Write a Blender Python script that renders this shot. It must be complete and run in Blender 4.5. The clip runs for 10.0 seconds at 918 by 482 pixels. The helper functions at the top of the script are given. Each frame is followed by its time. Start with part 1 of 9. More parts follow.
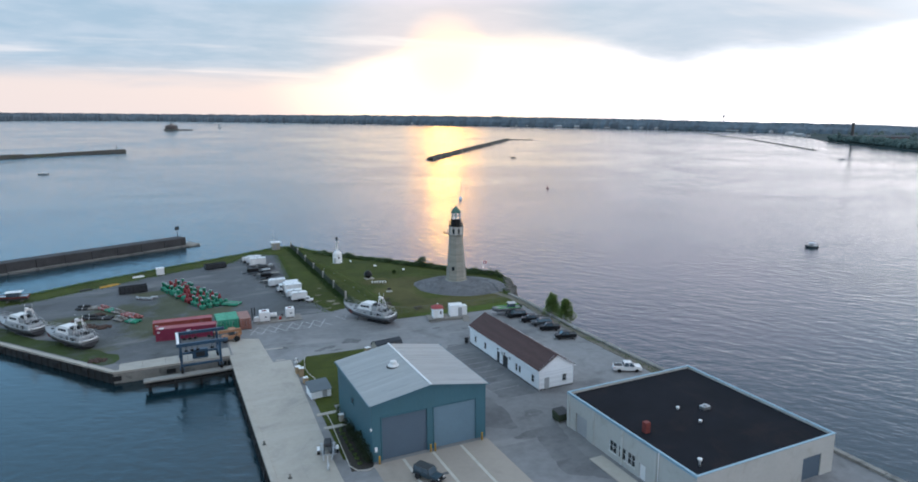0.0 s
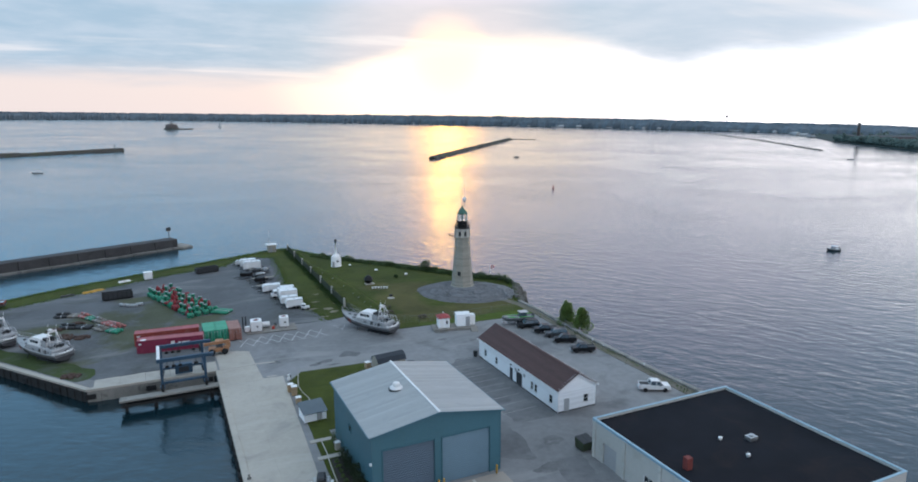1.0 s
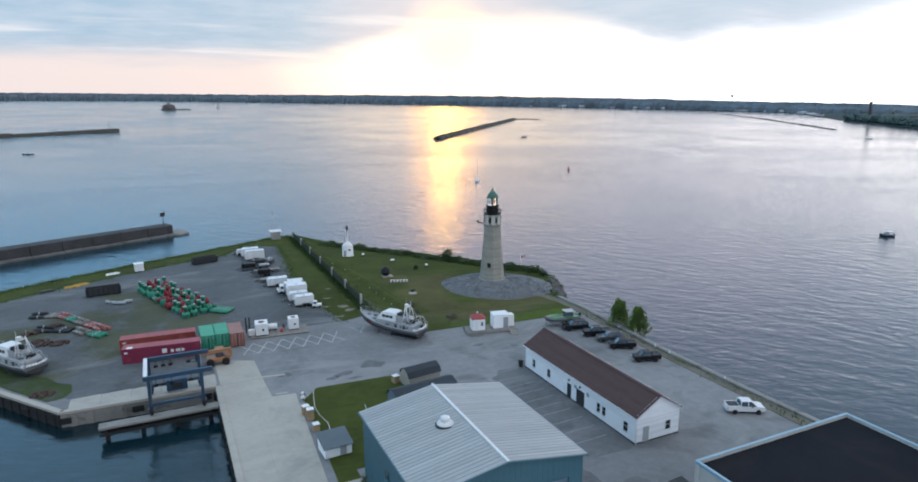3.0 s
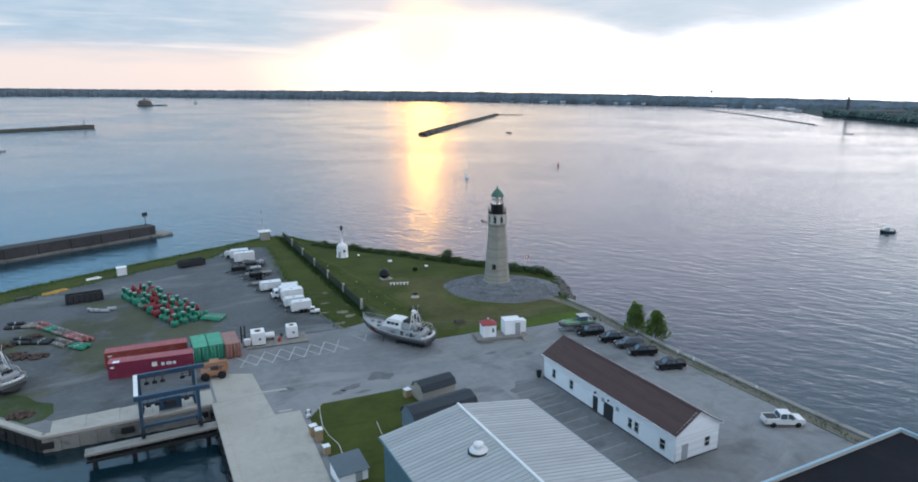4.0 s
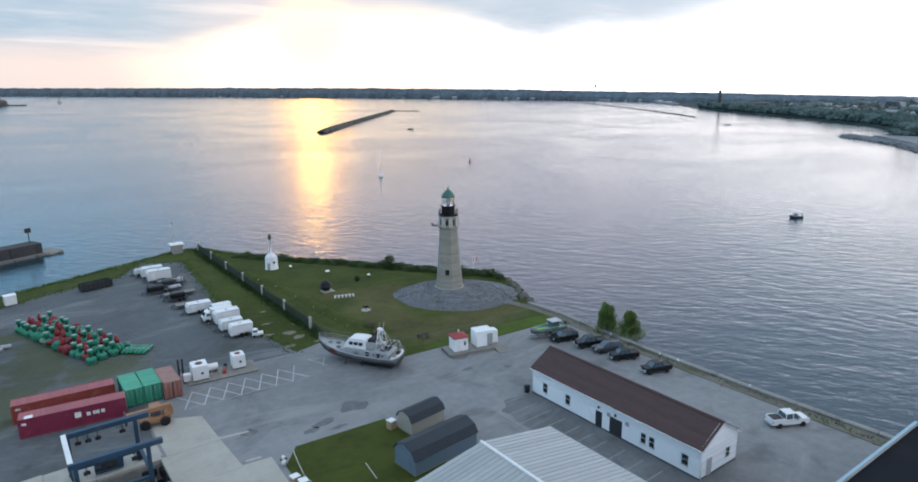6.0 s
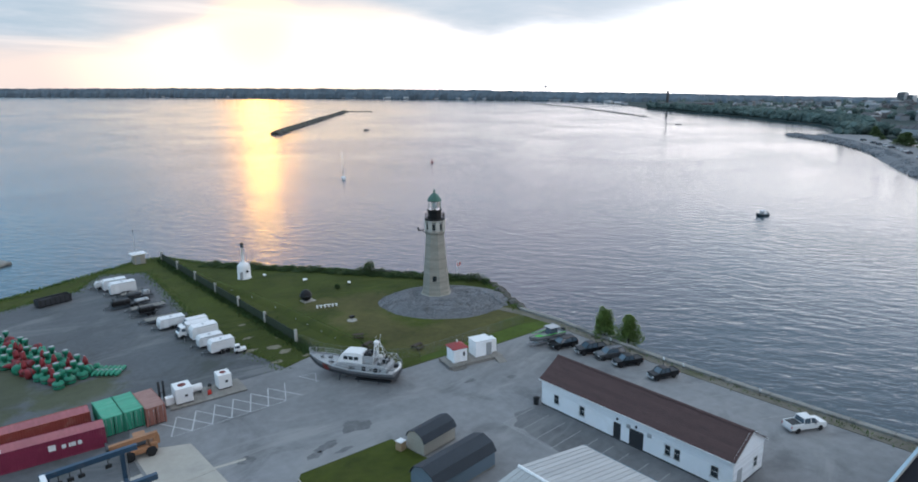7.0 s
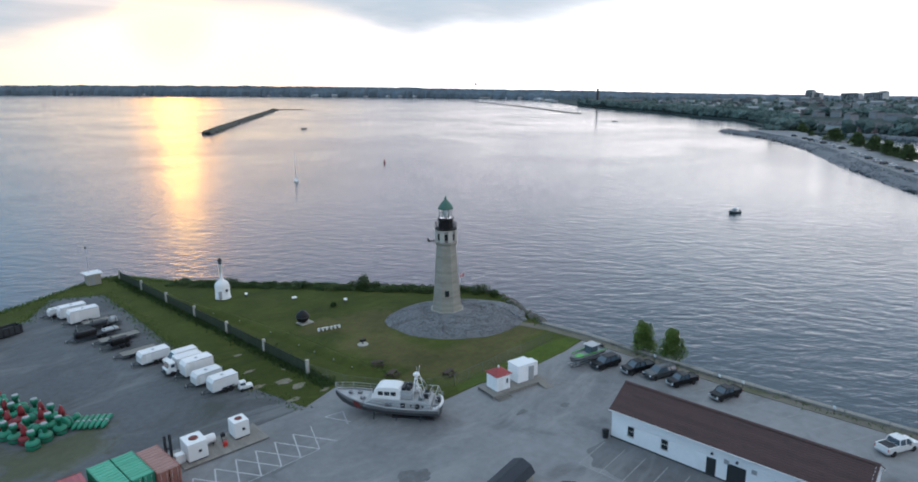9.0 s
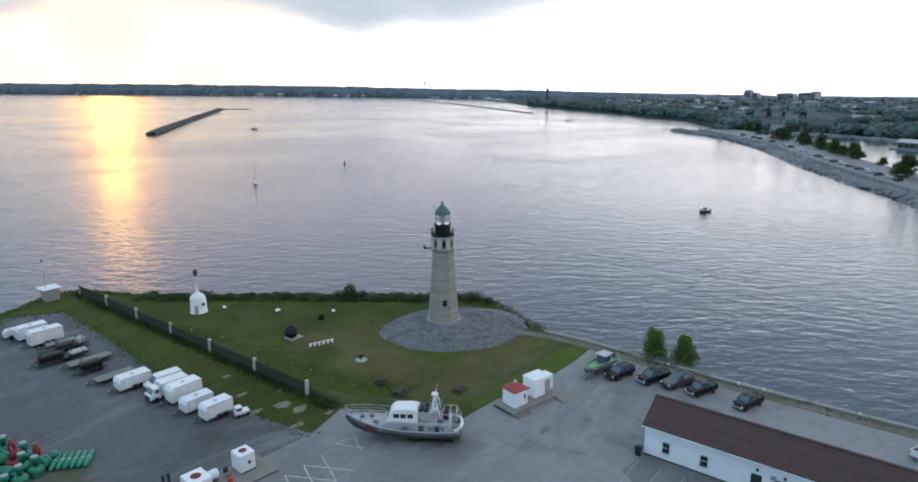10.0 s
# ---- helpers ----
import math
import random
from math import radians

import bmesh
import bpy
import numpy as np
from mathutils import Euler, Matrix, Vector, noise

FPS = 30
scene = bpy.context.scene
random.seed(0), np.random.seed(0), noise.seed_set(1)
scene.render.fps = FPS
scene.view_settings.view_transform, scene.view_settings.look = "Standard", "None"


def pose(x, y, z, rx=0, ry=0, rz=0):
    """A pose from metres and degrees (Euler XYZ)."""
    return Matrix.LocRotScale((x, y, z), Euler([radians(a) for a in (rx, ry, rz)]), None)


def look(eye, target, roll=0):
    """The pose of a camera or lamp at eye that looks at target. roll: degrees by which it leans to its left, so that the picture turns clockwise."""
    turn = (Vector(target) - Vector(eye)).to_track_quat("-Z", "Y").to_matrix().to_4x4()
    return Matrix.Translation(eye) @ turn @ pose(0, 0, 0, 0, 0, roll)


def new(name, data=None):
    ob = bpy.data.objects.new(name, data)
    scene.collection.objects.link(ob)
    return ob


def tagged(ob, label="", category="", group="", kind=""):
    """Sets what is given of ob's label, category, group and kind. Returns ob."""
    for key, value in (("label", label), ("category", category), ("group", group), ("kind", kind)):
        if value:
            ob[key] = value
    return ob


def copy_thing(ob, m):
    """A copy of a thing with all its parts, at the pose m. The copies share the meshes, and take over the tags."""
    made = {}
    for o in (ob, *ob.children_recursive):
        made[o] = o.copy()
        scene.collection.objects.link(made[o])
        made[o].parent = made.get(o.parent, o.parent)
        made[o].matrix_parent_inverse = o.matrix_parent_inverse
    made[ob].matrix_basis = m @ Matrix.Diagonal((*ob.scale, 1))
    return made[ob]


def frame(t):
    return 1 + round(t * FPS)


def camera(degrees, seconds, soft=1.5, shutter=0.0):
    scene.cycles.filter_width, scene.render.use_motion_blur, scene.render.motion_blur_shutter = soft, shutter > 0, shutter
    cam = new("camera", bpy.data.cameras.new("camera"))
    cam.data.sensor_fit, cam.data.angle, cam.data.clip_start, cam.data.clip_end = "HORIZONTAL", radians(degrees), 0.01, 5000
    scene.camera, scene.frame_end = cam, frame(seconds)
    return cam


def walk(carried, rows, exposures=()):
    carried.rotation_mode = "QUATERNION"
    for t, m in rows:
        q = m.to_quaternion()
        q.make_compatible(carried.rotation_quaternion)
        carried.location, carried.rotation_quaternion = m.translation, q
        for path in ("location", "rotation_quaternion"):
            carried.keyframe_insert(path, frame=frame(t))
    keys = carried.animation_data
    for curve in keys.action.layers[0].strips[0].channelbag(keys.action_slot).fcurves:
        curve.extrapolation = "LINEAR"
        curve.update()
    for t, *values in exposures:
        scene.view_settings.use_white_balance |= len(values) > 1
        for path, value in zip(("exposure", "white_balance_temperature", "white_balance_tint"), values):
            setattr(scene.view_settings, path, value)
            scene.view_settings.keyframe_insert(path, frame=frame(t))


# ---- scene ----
cam = camera(70.8, 10.0, 1.8)
PATH = [
    (0, (0.021, -1.384, 46.853), (0.854, 0.394, 46.473), -0.3),
    (0.5, (1.909, 3.992, 46.194), (2.741, 5.771, 45.814), -0.2),
    (1, (3.524, 9.481, 45.524), (4.354, 11.26, 45.144), -0.2),
    (1.5, (4.612, 14.978, 44.88), (5.44, 16.758, 44.497), -0.2),
    (2, (5.418, 20.345, 44.175), (6.239, 22.123, 43.772), -0.2),
    (2.5, (5.615, 25.293, 43.639), (6.432, 27.068, 43.212), -0.3),
    (4, (3.79, 38.355, 42.801), (4.668, 40.095, 42.352), -0.3),
    (4.5, (2.63, 42.059, 42.744), (3.558, 43.771, 42.29), -0.4),
    (5, (1.362, 45.492, 42.716), (2.352, 47.168, 42.257), -0.5),
    (5.5, (-0.112, 48.951, 42.661), (0.944, 50.585, 42.199), -0.6),
    (6, (-1.559, 52.469, 42.548), (-0.408, 54.038, 42.085), -0.7),
    (6.2, (-2.119, 53.93, 42.472), (-0.926, 55.467, 42.01), -0.7),
    (7.5, (-5.57, 64.995, 42.501), (-4.29, 66.459, 42.034), -0.7),
    (8, (-6.545, 69.73, 42.586), (-5.233, 71.165, 42.116), -0.7),
    (8.5, (-7.461, 74.631, 42.58), (-6.093, 76.013, 42.109), -0.6),
    (9, (-8.307, 79.459, 42.56), (-6.885, 80.784, 42.087), -0.6),
    (9.5, (-9.008, 84.481, 42.596), (-7.533, 85.746, 42.121), -0.5),
    (10, (-9.786, 89.644, 42.595), (-8.262, 90.849, 42.119), -0.4),
]
walk(cam, [(t, look(eye, target, roll)) for t, eye, target, roll in PATH], [(0.0, -0.04, 6330, 10), (5.0, 0.0, 6370, 10), (7.5, -0.05, 6400, 10), (10.0, -0.11, 6400, 10)])

# ---- light ----
SUN_AZ, SUN_EL = radians(24.0), radians(5.0)
SUN_DIR = Vector((math.sin(SUN_AZ) * math.cos(SUN_EL), math.cos(SUN_AZ) * math.cos(SUN_EL), math.sin(SUN_EL)))

world = bpy.data.worlds.new("evening_sky")
scene.world = world
world.use_nodes = True


class Nodes:
    """A short way to write a node tree."""

    def __init__(self, tree):
        self.tree = tree
        tree.nodes.clear()

    def add(self, kind, ins=None, **props):
        n = self.tree.nodes.new(kind)
        if "operation" in props:
            n.operation = props["operation"]
        if "use_clamp" in props:
            n.use_clamp = props["use_clamp"]
        if "interpolation_type" in props:
            n.interpolation_type = props["interpolation_type"]
        if "data_type" in props:
            n.data_type = props["data_type"]
        if "blend_type" in props:
            n.blend_type = props["blend_type"]
        if "vector_type" in props:
            n.vector_type = props["vector_type"]
        if "bands_direction" in props:
            n.bands_direction = props["bands_direction"]
        for k, v in (ins or {}).items():
            if isinstance(v, bpy.types.NodeSocket):
                self.tree.links.new(v, n.inputs[k])
            else:
                n.inputs[k].default_value = v
        return n

    def math(self, op, a, b=0.0, c=0.0, clamp=False):
        return self.add("ShaderNodeMath", {0: a, 1: b, 2: c}, operation=op, use_clamp=clamp).outputs[0]

    def smooth(self, v, lo, hi, a=0.0, b=1.0):
        return self.add("ShaderNodeMapRange", {0: v, 1: lo, 2: hi, 3: a, 4: b}, interpolation_type="SMOOTHSTEP").outputs[0]

    def mix(self, f, a, b, blend="MIX"):
        n = self.add("ShaderNodeMix", {0: f, 6: a, 7: b}, data_type="RGBA", blend_type=blend)
        return n.outputs[2]

    def noise(self, vec, scale, detail=3.0, rough=0.55, dist=0.0):
        return self.add("ShaderNodeTexNoise", {"Vector": vec, "Scale": scale, "Detail": detail, "Roughness": rough, "Distortion": dist}).outputs[0]


def rgb(r, g, b):
    return (r, g, b, 1.0)


w = Nodes(world.node_tree)
way = w.add("ShaderNodeTexCoord").outputs["Generated"]
sep = w.add("ShaderNodeSeparateXYZ", {0: way})
up = sep.outputs[2]
toward = w.add("ShaderNodeVectorMath", {0: way, 1: SUN_DIR}, operation="DOT_PRODUCT").outputs["Value"]
glow = w.smooth(toward, 0.975, 1.0)
GAP_DIR = Vector((math.sin(radians(28.5)) * math.cos(radians(3.0)), math.cos(radians(28.5)) * math.cos(radians(3.0)), math.sin(radians(3.0))))
gap = w.smooth(w.add("ShaderNodeVectorMath", {0: way, 1: GAP_DIR}, operation="DOT_PRODUCT").outputs["Value"], 0.965, 1.0)
halo = w.smooth(toward, 0.96, 1.0)
wide = w.smooth(toward, 0.2, 0.98)
# clouds lie in a flat layer: divide the way by its height
flat = w.add("ShaderNodeCombineXYZ", {0: w.math("DIVIDE", sep.outputs[0], w.math("ADD", w.math("MAXIMUM", up, 0.0), 0.09)),
                                      1: w.math("DIVIDE", sep.outputs[1], w.math("ADD", w.math("MAXIMUM", up, 0.0), 0.09)), 2: 0.0}).outputs[0]
n1 = w.noise(flat, 0.55, 6.0, 0.55, 0.4)
n2 = w.noise(flat, 1.9, 5.0, 0.6)
side = w.add("ShaderNodeVectorMath", {0: way, 1: (math.cos(SUN_AZ), -math.sin(SUN_AZ), 0.0)}, operation="DOT_PRODUCT").outputs["Value"]
east = w.smooth(side, 0.0, 0.6)
far_east = w.smooth(side, 0.45, 0.8)
edge = w.math("ADD", 0.052, w.math("ADD", w.math("MULTIPLY", gap, 0.042), w.math("MULTIPLY", w.math("SUBTRACT", n1, 0.5), 0.05)))
edge = w.math("ADD", edge, w.math("ADD", w.math("MULTIPLY", east, 0.022), w.math("MULTIPLY", far_east, 0.035)))
deck = w.smooth(w.math("SUBTRACT", up, edge), -0.016, 0.03)
clear = w.mix(east, rgb(0.92, 0.80, 0.77), rgb(2.5, 2.36, 2.36))
clear = w.mix(halo, clear, rgb(1.5, 1.26, 1.02))
grey = w.mix(w.smooth(n2, 0.3, 0.75), rgb(0.40, 0.56, 0.71), rgb(0.54, 0.66, 0.79))
grey = w.mix(w.math("MULTIPLY", east, 0.55), grey, rgb(0.80, 0.83, 0.90))
grey = w.mix(w.math("MULTIPLY", glow, 0.5), grey, rgb(0.80, 0.72, 0.77))
grey = w.mix(w.smooth(toward, 0.0, -0.6), grey, rgb(0.575, 0.61, 0.67))
high = w.smooth(up, 0.18, 0.29)
grey = w.mix(w.math("MULTIPLY", far_east, w.math("MULTIPLY_ADD", high, -0.8, 0.8)), grey, rgb(1.65, 1.6, 1.58))
streak = w.noise(w.add("ShaderNodeVectorMath", {0: flat, 1: (0.35, 1.0, 1.0)}, operation="MULTIPLY").outputs[0], 1.2, 4.0, 0.5)
grey = w.mix(w.smooth(streak, 0.55, 0.75), grey, rgb(0.88, 0.88, 0.92))
over = w.smooth(up, 0.15, 0.22)
bright = w.mix(east, rgb(1.12, 2.0, 2.55), rgb(1.72, 1.8, 2.02))
bright = w.mix(w.math("MULTIPLY", high, w.smooth(side, -0.55, -0.1, 0.45, 1.0)), bright, rgb(0.93, 1.09, 1.27))
bright = w.mix(w.smooth(up, 0.42, 0.65), bright, rgb(1.46, 1.5, 1.52))
rosy = w.math("MULTIPLY", w.math("MULTIPLY", w.smooth(toward, 0.74, 0.97), w.smooth(side, -0.34, 0.0)), w.smooth(up, 0.24, 0.4, 0.9, 0.0))
bright = w.mix(rosy, bright, rgb(2.65, 1.95, 2.0))
grey = w.mix(over, grey, w.mix(1.0, grey, bright, "MULTIPLY"))
clouds = w.mix(deck, clear, grey)
# the veiled sun itself, low behind the thin edge of the cloud
core = w.math("POWER", w.smooth(toward, 0.9968, 1.0), 1.5)
clouds = w.mix(w.math("MULTIPLY", core, w.math("MULTIPLY_ADD", deck, -0.88, 1.0)), clouds, rgb(4.8, 2.5, 0.85))
nishita = w.add("ShaderNodeTexSky")
nishita.sky_type, nishita.sun_disc, nishita.sun_elevation, nishita.sun_rotation = "NISHITA", False, SUN_EL, SUN_AZ
nishita.air_density, nishita.dust_density = 1.0, 2.0
both = w.mix(1.0, clouds, w.mix(1.0, nishita.outputs[0], rgb(0.005, 0.005, 0.005), "MULTIPLY"), "ADD")
w.add("ShaderNodeOutputWorld", {0: w.add("ShaderNodeBackground", {0: both, 1: 1.0}).outputs[0]})

sun = new("sun", bpy.data.lights.new("sun", "SUN"))
sun.data.energy, sun.data.angle, sun.data.color = 0.017, radians(2.8), (1.0, 0.52, 0.065)
sun.matrix_world = look(SUN_DIR * 100, (0, 0, 0))

# ---- materials ----


def material(name, col, rough=0.6, metal=0.0, big=(0.3, 0.15), fine=(6.0, 0.12), bump=(20.0, 0.1), stain=None, spec=0.4, world_space=False, spots=None, worn=None):
    """A surface with a base colour, broad and fine variation (scale per metre, amount), relief and optional stains (colour, scale, amount), worn marks likewise, and spots (colour, amount, [(x, y, half width, half depth)])."""
    m = bpy.data.materials.new(name)
    m.use_nodes = True
    n = Nodes(m.node_tree)
    if world_space:
        vec = n.add("ShaderNodeNewGeometry").outputs["Position"]
        rnd = None
    else:
        obj = n.add("ShaderNodeObjectInfo")
        rnd = obj.outputs["Random"]
        vec = n.add("ShaderNodeVectorMath", {0: n.add("ShaderNodeTexCoord").outputs["Object"], 1: n.math("MULTIPLY", rnd, 61.0)}, operation="ADD").outputs[0]
    a = n.noise(vec, big[0], 4.0, 0.6)
    b = n.noise(vec, fine[0], 3.0, 0.6)
    k = n.math("ADD", n.math("MULTIPLY_ADD", n.math("SUBTRACT", a, 0.5), 2.6 * big[1], 1.0), n.math("MULTIPLY", n.math("SUBTRACT", b, 0.5), 2.6 * fine[1]))
    if rnd:
        k = n.math("MULTIPLY", k, n.math("MULTIPLY_ADD", rnd, 0.16, 0.92))
    c = n.add("ShaderNodeVectorMath", {0: (col[0], col[1], col[2]), 3: k}, operation="SCALE").outputs[0]
    if stain:
        s = n.noise(vec, stain[1], 5.0, 0.65, 0.6)
        c = n.mix(n.math("MULTIPLY", n.smooth(s, 0.5, 0.72), stain[2]), c, rgb(*stain[0]))
    if worn:
        s = n.noise(n.add("ShaderNodeVectorMath", {0: vec, 1: (0.45, 1.3, 1.0)}, operation="MULTIPLY").outputs[0], worn[1], 6.0, 0.7, 1.5)
        c = n.mix(n.math("MULTIPLY", n.smooth(s, 0.48, 0.7), worn[2]), c, rgb(*worn[0]))
    if spots:
        w1 = n.math("MULTIPLY_ADD", n.math("SUBTRACT", n.noise(vec, 0.25, 5.0, 0.65, 0.5), 0.5), 2.2, 1.0)
        mask = None
        for x, y, rx, ry in spots[2]:
            q = n.add("ShaderNodeVectorMath", {0: n.add("ShaderNodeVectorMath", {0: vec, 1: (x, y, 0.0)}, operation="SUBTRACT").outputs[0], 1: (1.0 / rx, 1.0 / ry, 0.0)}, operation="MULTIPLY").outputs[0]
            d = n.add("ShaderNodeVectorMath", {0: q}, operation="LENGTH").outputs["Value"]
            e = n.smooth(n.math("SUBTRACT", w1, d), -0.25, 0.45)
            mask = e if mask is None else n.math("MAXIMUM", mask, e)
        c = n.mix(n.math("MULTIPLY", mask, spots[1]), c, n.add("ShaderNodeVectorMath", {0: spots[0], 3: k}, operation="SCALE").outputs[0])
    r = n.math("ADD", rough, n.math("MULTIPLY", n.math("SUBTRACT", b, 0.5), 0.25), clamp=True)
    nb = n.add("ShaderNodeBump", {"Strength": min(1.0, bump[1] * 3), "Distance": bump[1] * 0.1, "Height": n.noise(vec, bump[0], 4.0, 0.6)}).outputs[0]
    p = n.add("ShaderNodeBsdfPrincipled", {"Base Color": c, "Roughness": r, "Metallic": metal, "Normal": nb, "Specular IOR Level": spec})
    n.add("ShaderNodeOutputMaterial", {0: p.outputs[0]})
    return m


def leaf_material(name, col, scale=0.6):
    """Thin leaves: light passes through them."""
    m = bpy.data.materials.new(name)
    m.use_nodes = True
    n = Nodes(m.node_tree)
    pos = n.add("ShaderNodeNewGeometry").outputs["Position"]
    k = n.math("MULTIPLY_ADD", n.math("SUBTRACT", n.noise(pos, scale, 4.0), 0.5), 1.5, 1.0)
    isl = n.add("ShaderNodeNewGeometry").outputs["Random Per Island"]
    k = n.math("MULTIPLY", k, n.math("MULTIPLY_ADD", isl, 0.7, 0.65))
    c = n.add("ShaderNodeVectorMath", {0: (col[0], col[1], col[2]), 3: k}, operation="SCALE").outputs[0]
    d = n.add("ShaderNodeBsdfPrincipled", {"Base Color": c, "Roughness": 0.65, "Specular IOR Level": 0.2})
    t = n.add("ShaderNodeBsdfTranslucent", {"Color": c})
    x = n.add("ShaderNodeMixShader", {0: 0.45, 1: d.outputs[0], 2: t.outputs[0]})
    n.add("ShaderNodeOutputMaterial", {0: x.outputs[0]})
    return m


def glass_material(name, tint=(0.05, 0.07, 0.09), rough=0.05):
    m = bpy.data.materials.new(name)
    m.use_nodes = True
    n = Nodes(m.node_tree)
    vec = n.add("ShaderNodeTexCoord").outputs["Object"]
    c = n.mix(n.noise(vec, 1.3), rgb(*tint), rgb(*[1.7 * t for t in tint]))
    p = n.add("ShaderNodeBsdfPrincipled", {"Base Color": c, "Roughness": rough, "IOR": 1.5, "Specular IOR Level": 0.7})
    n.add("ShaderNodeOutputMaterial", {0: p.outputs[0]})
    return m

ASPHALT = material("asphalt", (0.197, 0.197, 0.201), 0.85, 0, (0.045, 0.38), (0.8, 0.22), (30, 0.08), ((0.10, 0.10, 0.105), 0.11, 0.75), world_space=True, worn=((0.265, 0.26, 0.255), 0.07, 0.8))
GRAVEL = material("gravel", (0.098, 0.103, 0.110), 0.95, 0, (0.05, 0.35), (1.2, 0.28), (12, 0.3), ((0.055, 0.06, 0.05), 0.09, 0.8), world_space=True,
                  worn=((0.185, 0.185, 0.185), 0.06, 0.75),
                  spots=((0.068, 0.074, 0.036), 0.85, [(-11, 171, 9, 8), (-4, 157, 6, 9), (1, 172, 5, 14), (9, 162, 7, 5), (-22, 168, 7, 5), (-13.4, 137.5, 3.2, 2.2), (-16, 144, 5, 3), (-3, 187, 6, 3), (33, 176, 1.5, 14)]))
GRASS = material("grass", (0.053, 0.066, 0.012), 0.9, 0, (0.09, 0.5), (0.9, 0.34), (9, 0.5), ((0.078, 0.084, 0.020), 0.07, 0.75), 0.15, True,
                 ((0.088, 0.080, 0.030), 0.9, [(65, 144, 15, 6), (57, 157, 5.5, 15), (62, 168, 8, 6), (76, 146, 8, 6), (55, 173, 4, 4)]), ((0.030, 0.040, 0.010), 0.12, 0.75))
PATCHY_GRASS = material("patchy_grass", (0.046, 0.066, 0.022), 0.9, 0, (0.1, 0.4), (1.1, 0.3), (9, 0.5), ((0.09, 0.095, 0.09), 0.16, 0.9), 0.15, True)
CONCRETE = material("concrete", (0.385, 0.355, 0.31), 0.8, 0, (0.1, 0.2), (1.4, 0.1), (25, 0.06), ((0.25, 0.24, 0.22), 0.14, 0.65), world_space=True, worn=((0.44, 0.41, 0.37), 0.1, 0.6))
WALL_CONCRETE = material("old_concrete", (0.24, 0.23, 0.21), 0.85, 0, (0.2, 0.2), (2.0, 0.15), (10, 0.3), ((0.06, 0.06, 0.055), 0.3, 0.8), world_space=True)
PALE_STONE = material("pale_grey_stone", (0.46, 0.44, 0.40), 0.8, 0, (0.4, 0.12), (4, 0.1), (8, 0.2), ((0.30, 0.29, 0.26), 0.6, 0.5))
PILE = material("dark_piling", (0.018, 0.018, 0.018), 0.7, 0.0, (0.4, 0.3), (4, 0.2), (10, 0.3))
MOUND_ROCK = material("pale_crushed_rock", (0.16, 0.163, 0.172), 0.9, 0, (0.25, 0.3), (2.5, 0.3), (8, 0.5), ((0.105, 0.10, 0.092), 0.3, 0.7), world_space=True)
ROCK = material("grey_rock", (0.165, 0.17, 0.18), 0.9, 0, (0.25, 0.25), (2.5, 0.2), (8, 0.5), ((0.09, 0.093, 0.095), 0.5, 0.6), world_space=True)
BREAKWATER = material("dark_stone", (0.10, 0.095, 0.085), 0.9, 0, (0.1, 0.3), (1.0, 0.2), (4, 0.5), ((0.08, 0.10, 0.03), 0.06, 0.7), world_space=True)
LINE = material("road_paint", (0.40, 0.40, 0.40), 0.7, 0, (0.4, 0.25), (5, 0.2), (20, 0.1), ((0.25, 0.25, 0.25), 1.2, 0.8), world_space=True)
STONE = material("limestone", (0.295, 0.28, 0.24), 0.85, 0, (0.35, 0.18), (3.0, 0.15), (6, 0.4), ((0.22, 0.205, 0.18), 0.5, 0.6))
BLACK_IRON = material("black_iron", (0.012, 0.012, 0.013), 0.5, 0.4, (0.5, 0.3), (8, 0.2), (20, 0.1))
COPPER = material("green_copper", (0.065, 0.155, 0.12), 0.6, 0.1, (0.8, 0.25), (6, 0.2), (15, 0.15), ((0.05, 0.12, 0.09), 1.2, 0.6))
WHITE = material("white_paint", (0.74, 0.74, 0.74), 0.55, 0, (0.25, 0.06), (3, 0.04), (12, 0.06), ((0.58, 0.57, 0.54), 0.5, 0.35))
WHITE_SIDING = material("white_siding", (0.84, 0.85, 0.87), 0.5, 0, (0.2, 0.05), (2, 0.03), (12, 0.05), ((0.63, 0.63, 0.62), 0.4, 0.3))
SHINGLE = material("brown_shingle", (0.085, 0.05, 0.048), 0.9, 0, (0.3, 0.14), (5, 0.2), (14, 0.4), ((0.05, 0.035, 0.032), 0.5, 0.5))
DARK_SHINGLE = material("dark_shingle", (0.04, 0.047, 0.058), 0.85, 0, (0.3, 0.2), (5, 0.2), (14, 0.4))
TEAL = material("teal_metal", (0.058, 0.145, 0.185), 0.45, 0.1, (0.2, 0.10), (2, 0.06), (8, 0.05), ((0.06, 0.14, 0.17), 0.35, 0.5))
ROLLER = material("grey_blue_shutter", (0.095, 0.135, 0.18), 0.5, 0.2, (0.2, 0.12), (2, 0.08), (8, 0.06))
# Right door: the sky's reflection is put in as a paler blue.
ROLLER_REFLECT = material("sky_reflect_shutter", (0.15, 0.235, 0.30), 0.5, 0.2, (0.2, 0.14), (2, 0.08), (8, 0.06), ((0.14, 0.21, 0.27), 0.25, 0.6))
METAL_ROOF = material("galvanised_roof", (0.385, 0.395, 0.395), 0.5, 0.35, (0.15, 0.10), (2.5, 0.07), (10, 0.06), ((0.30, 0.31, 0.32), 0.3, 0.5))
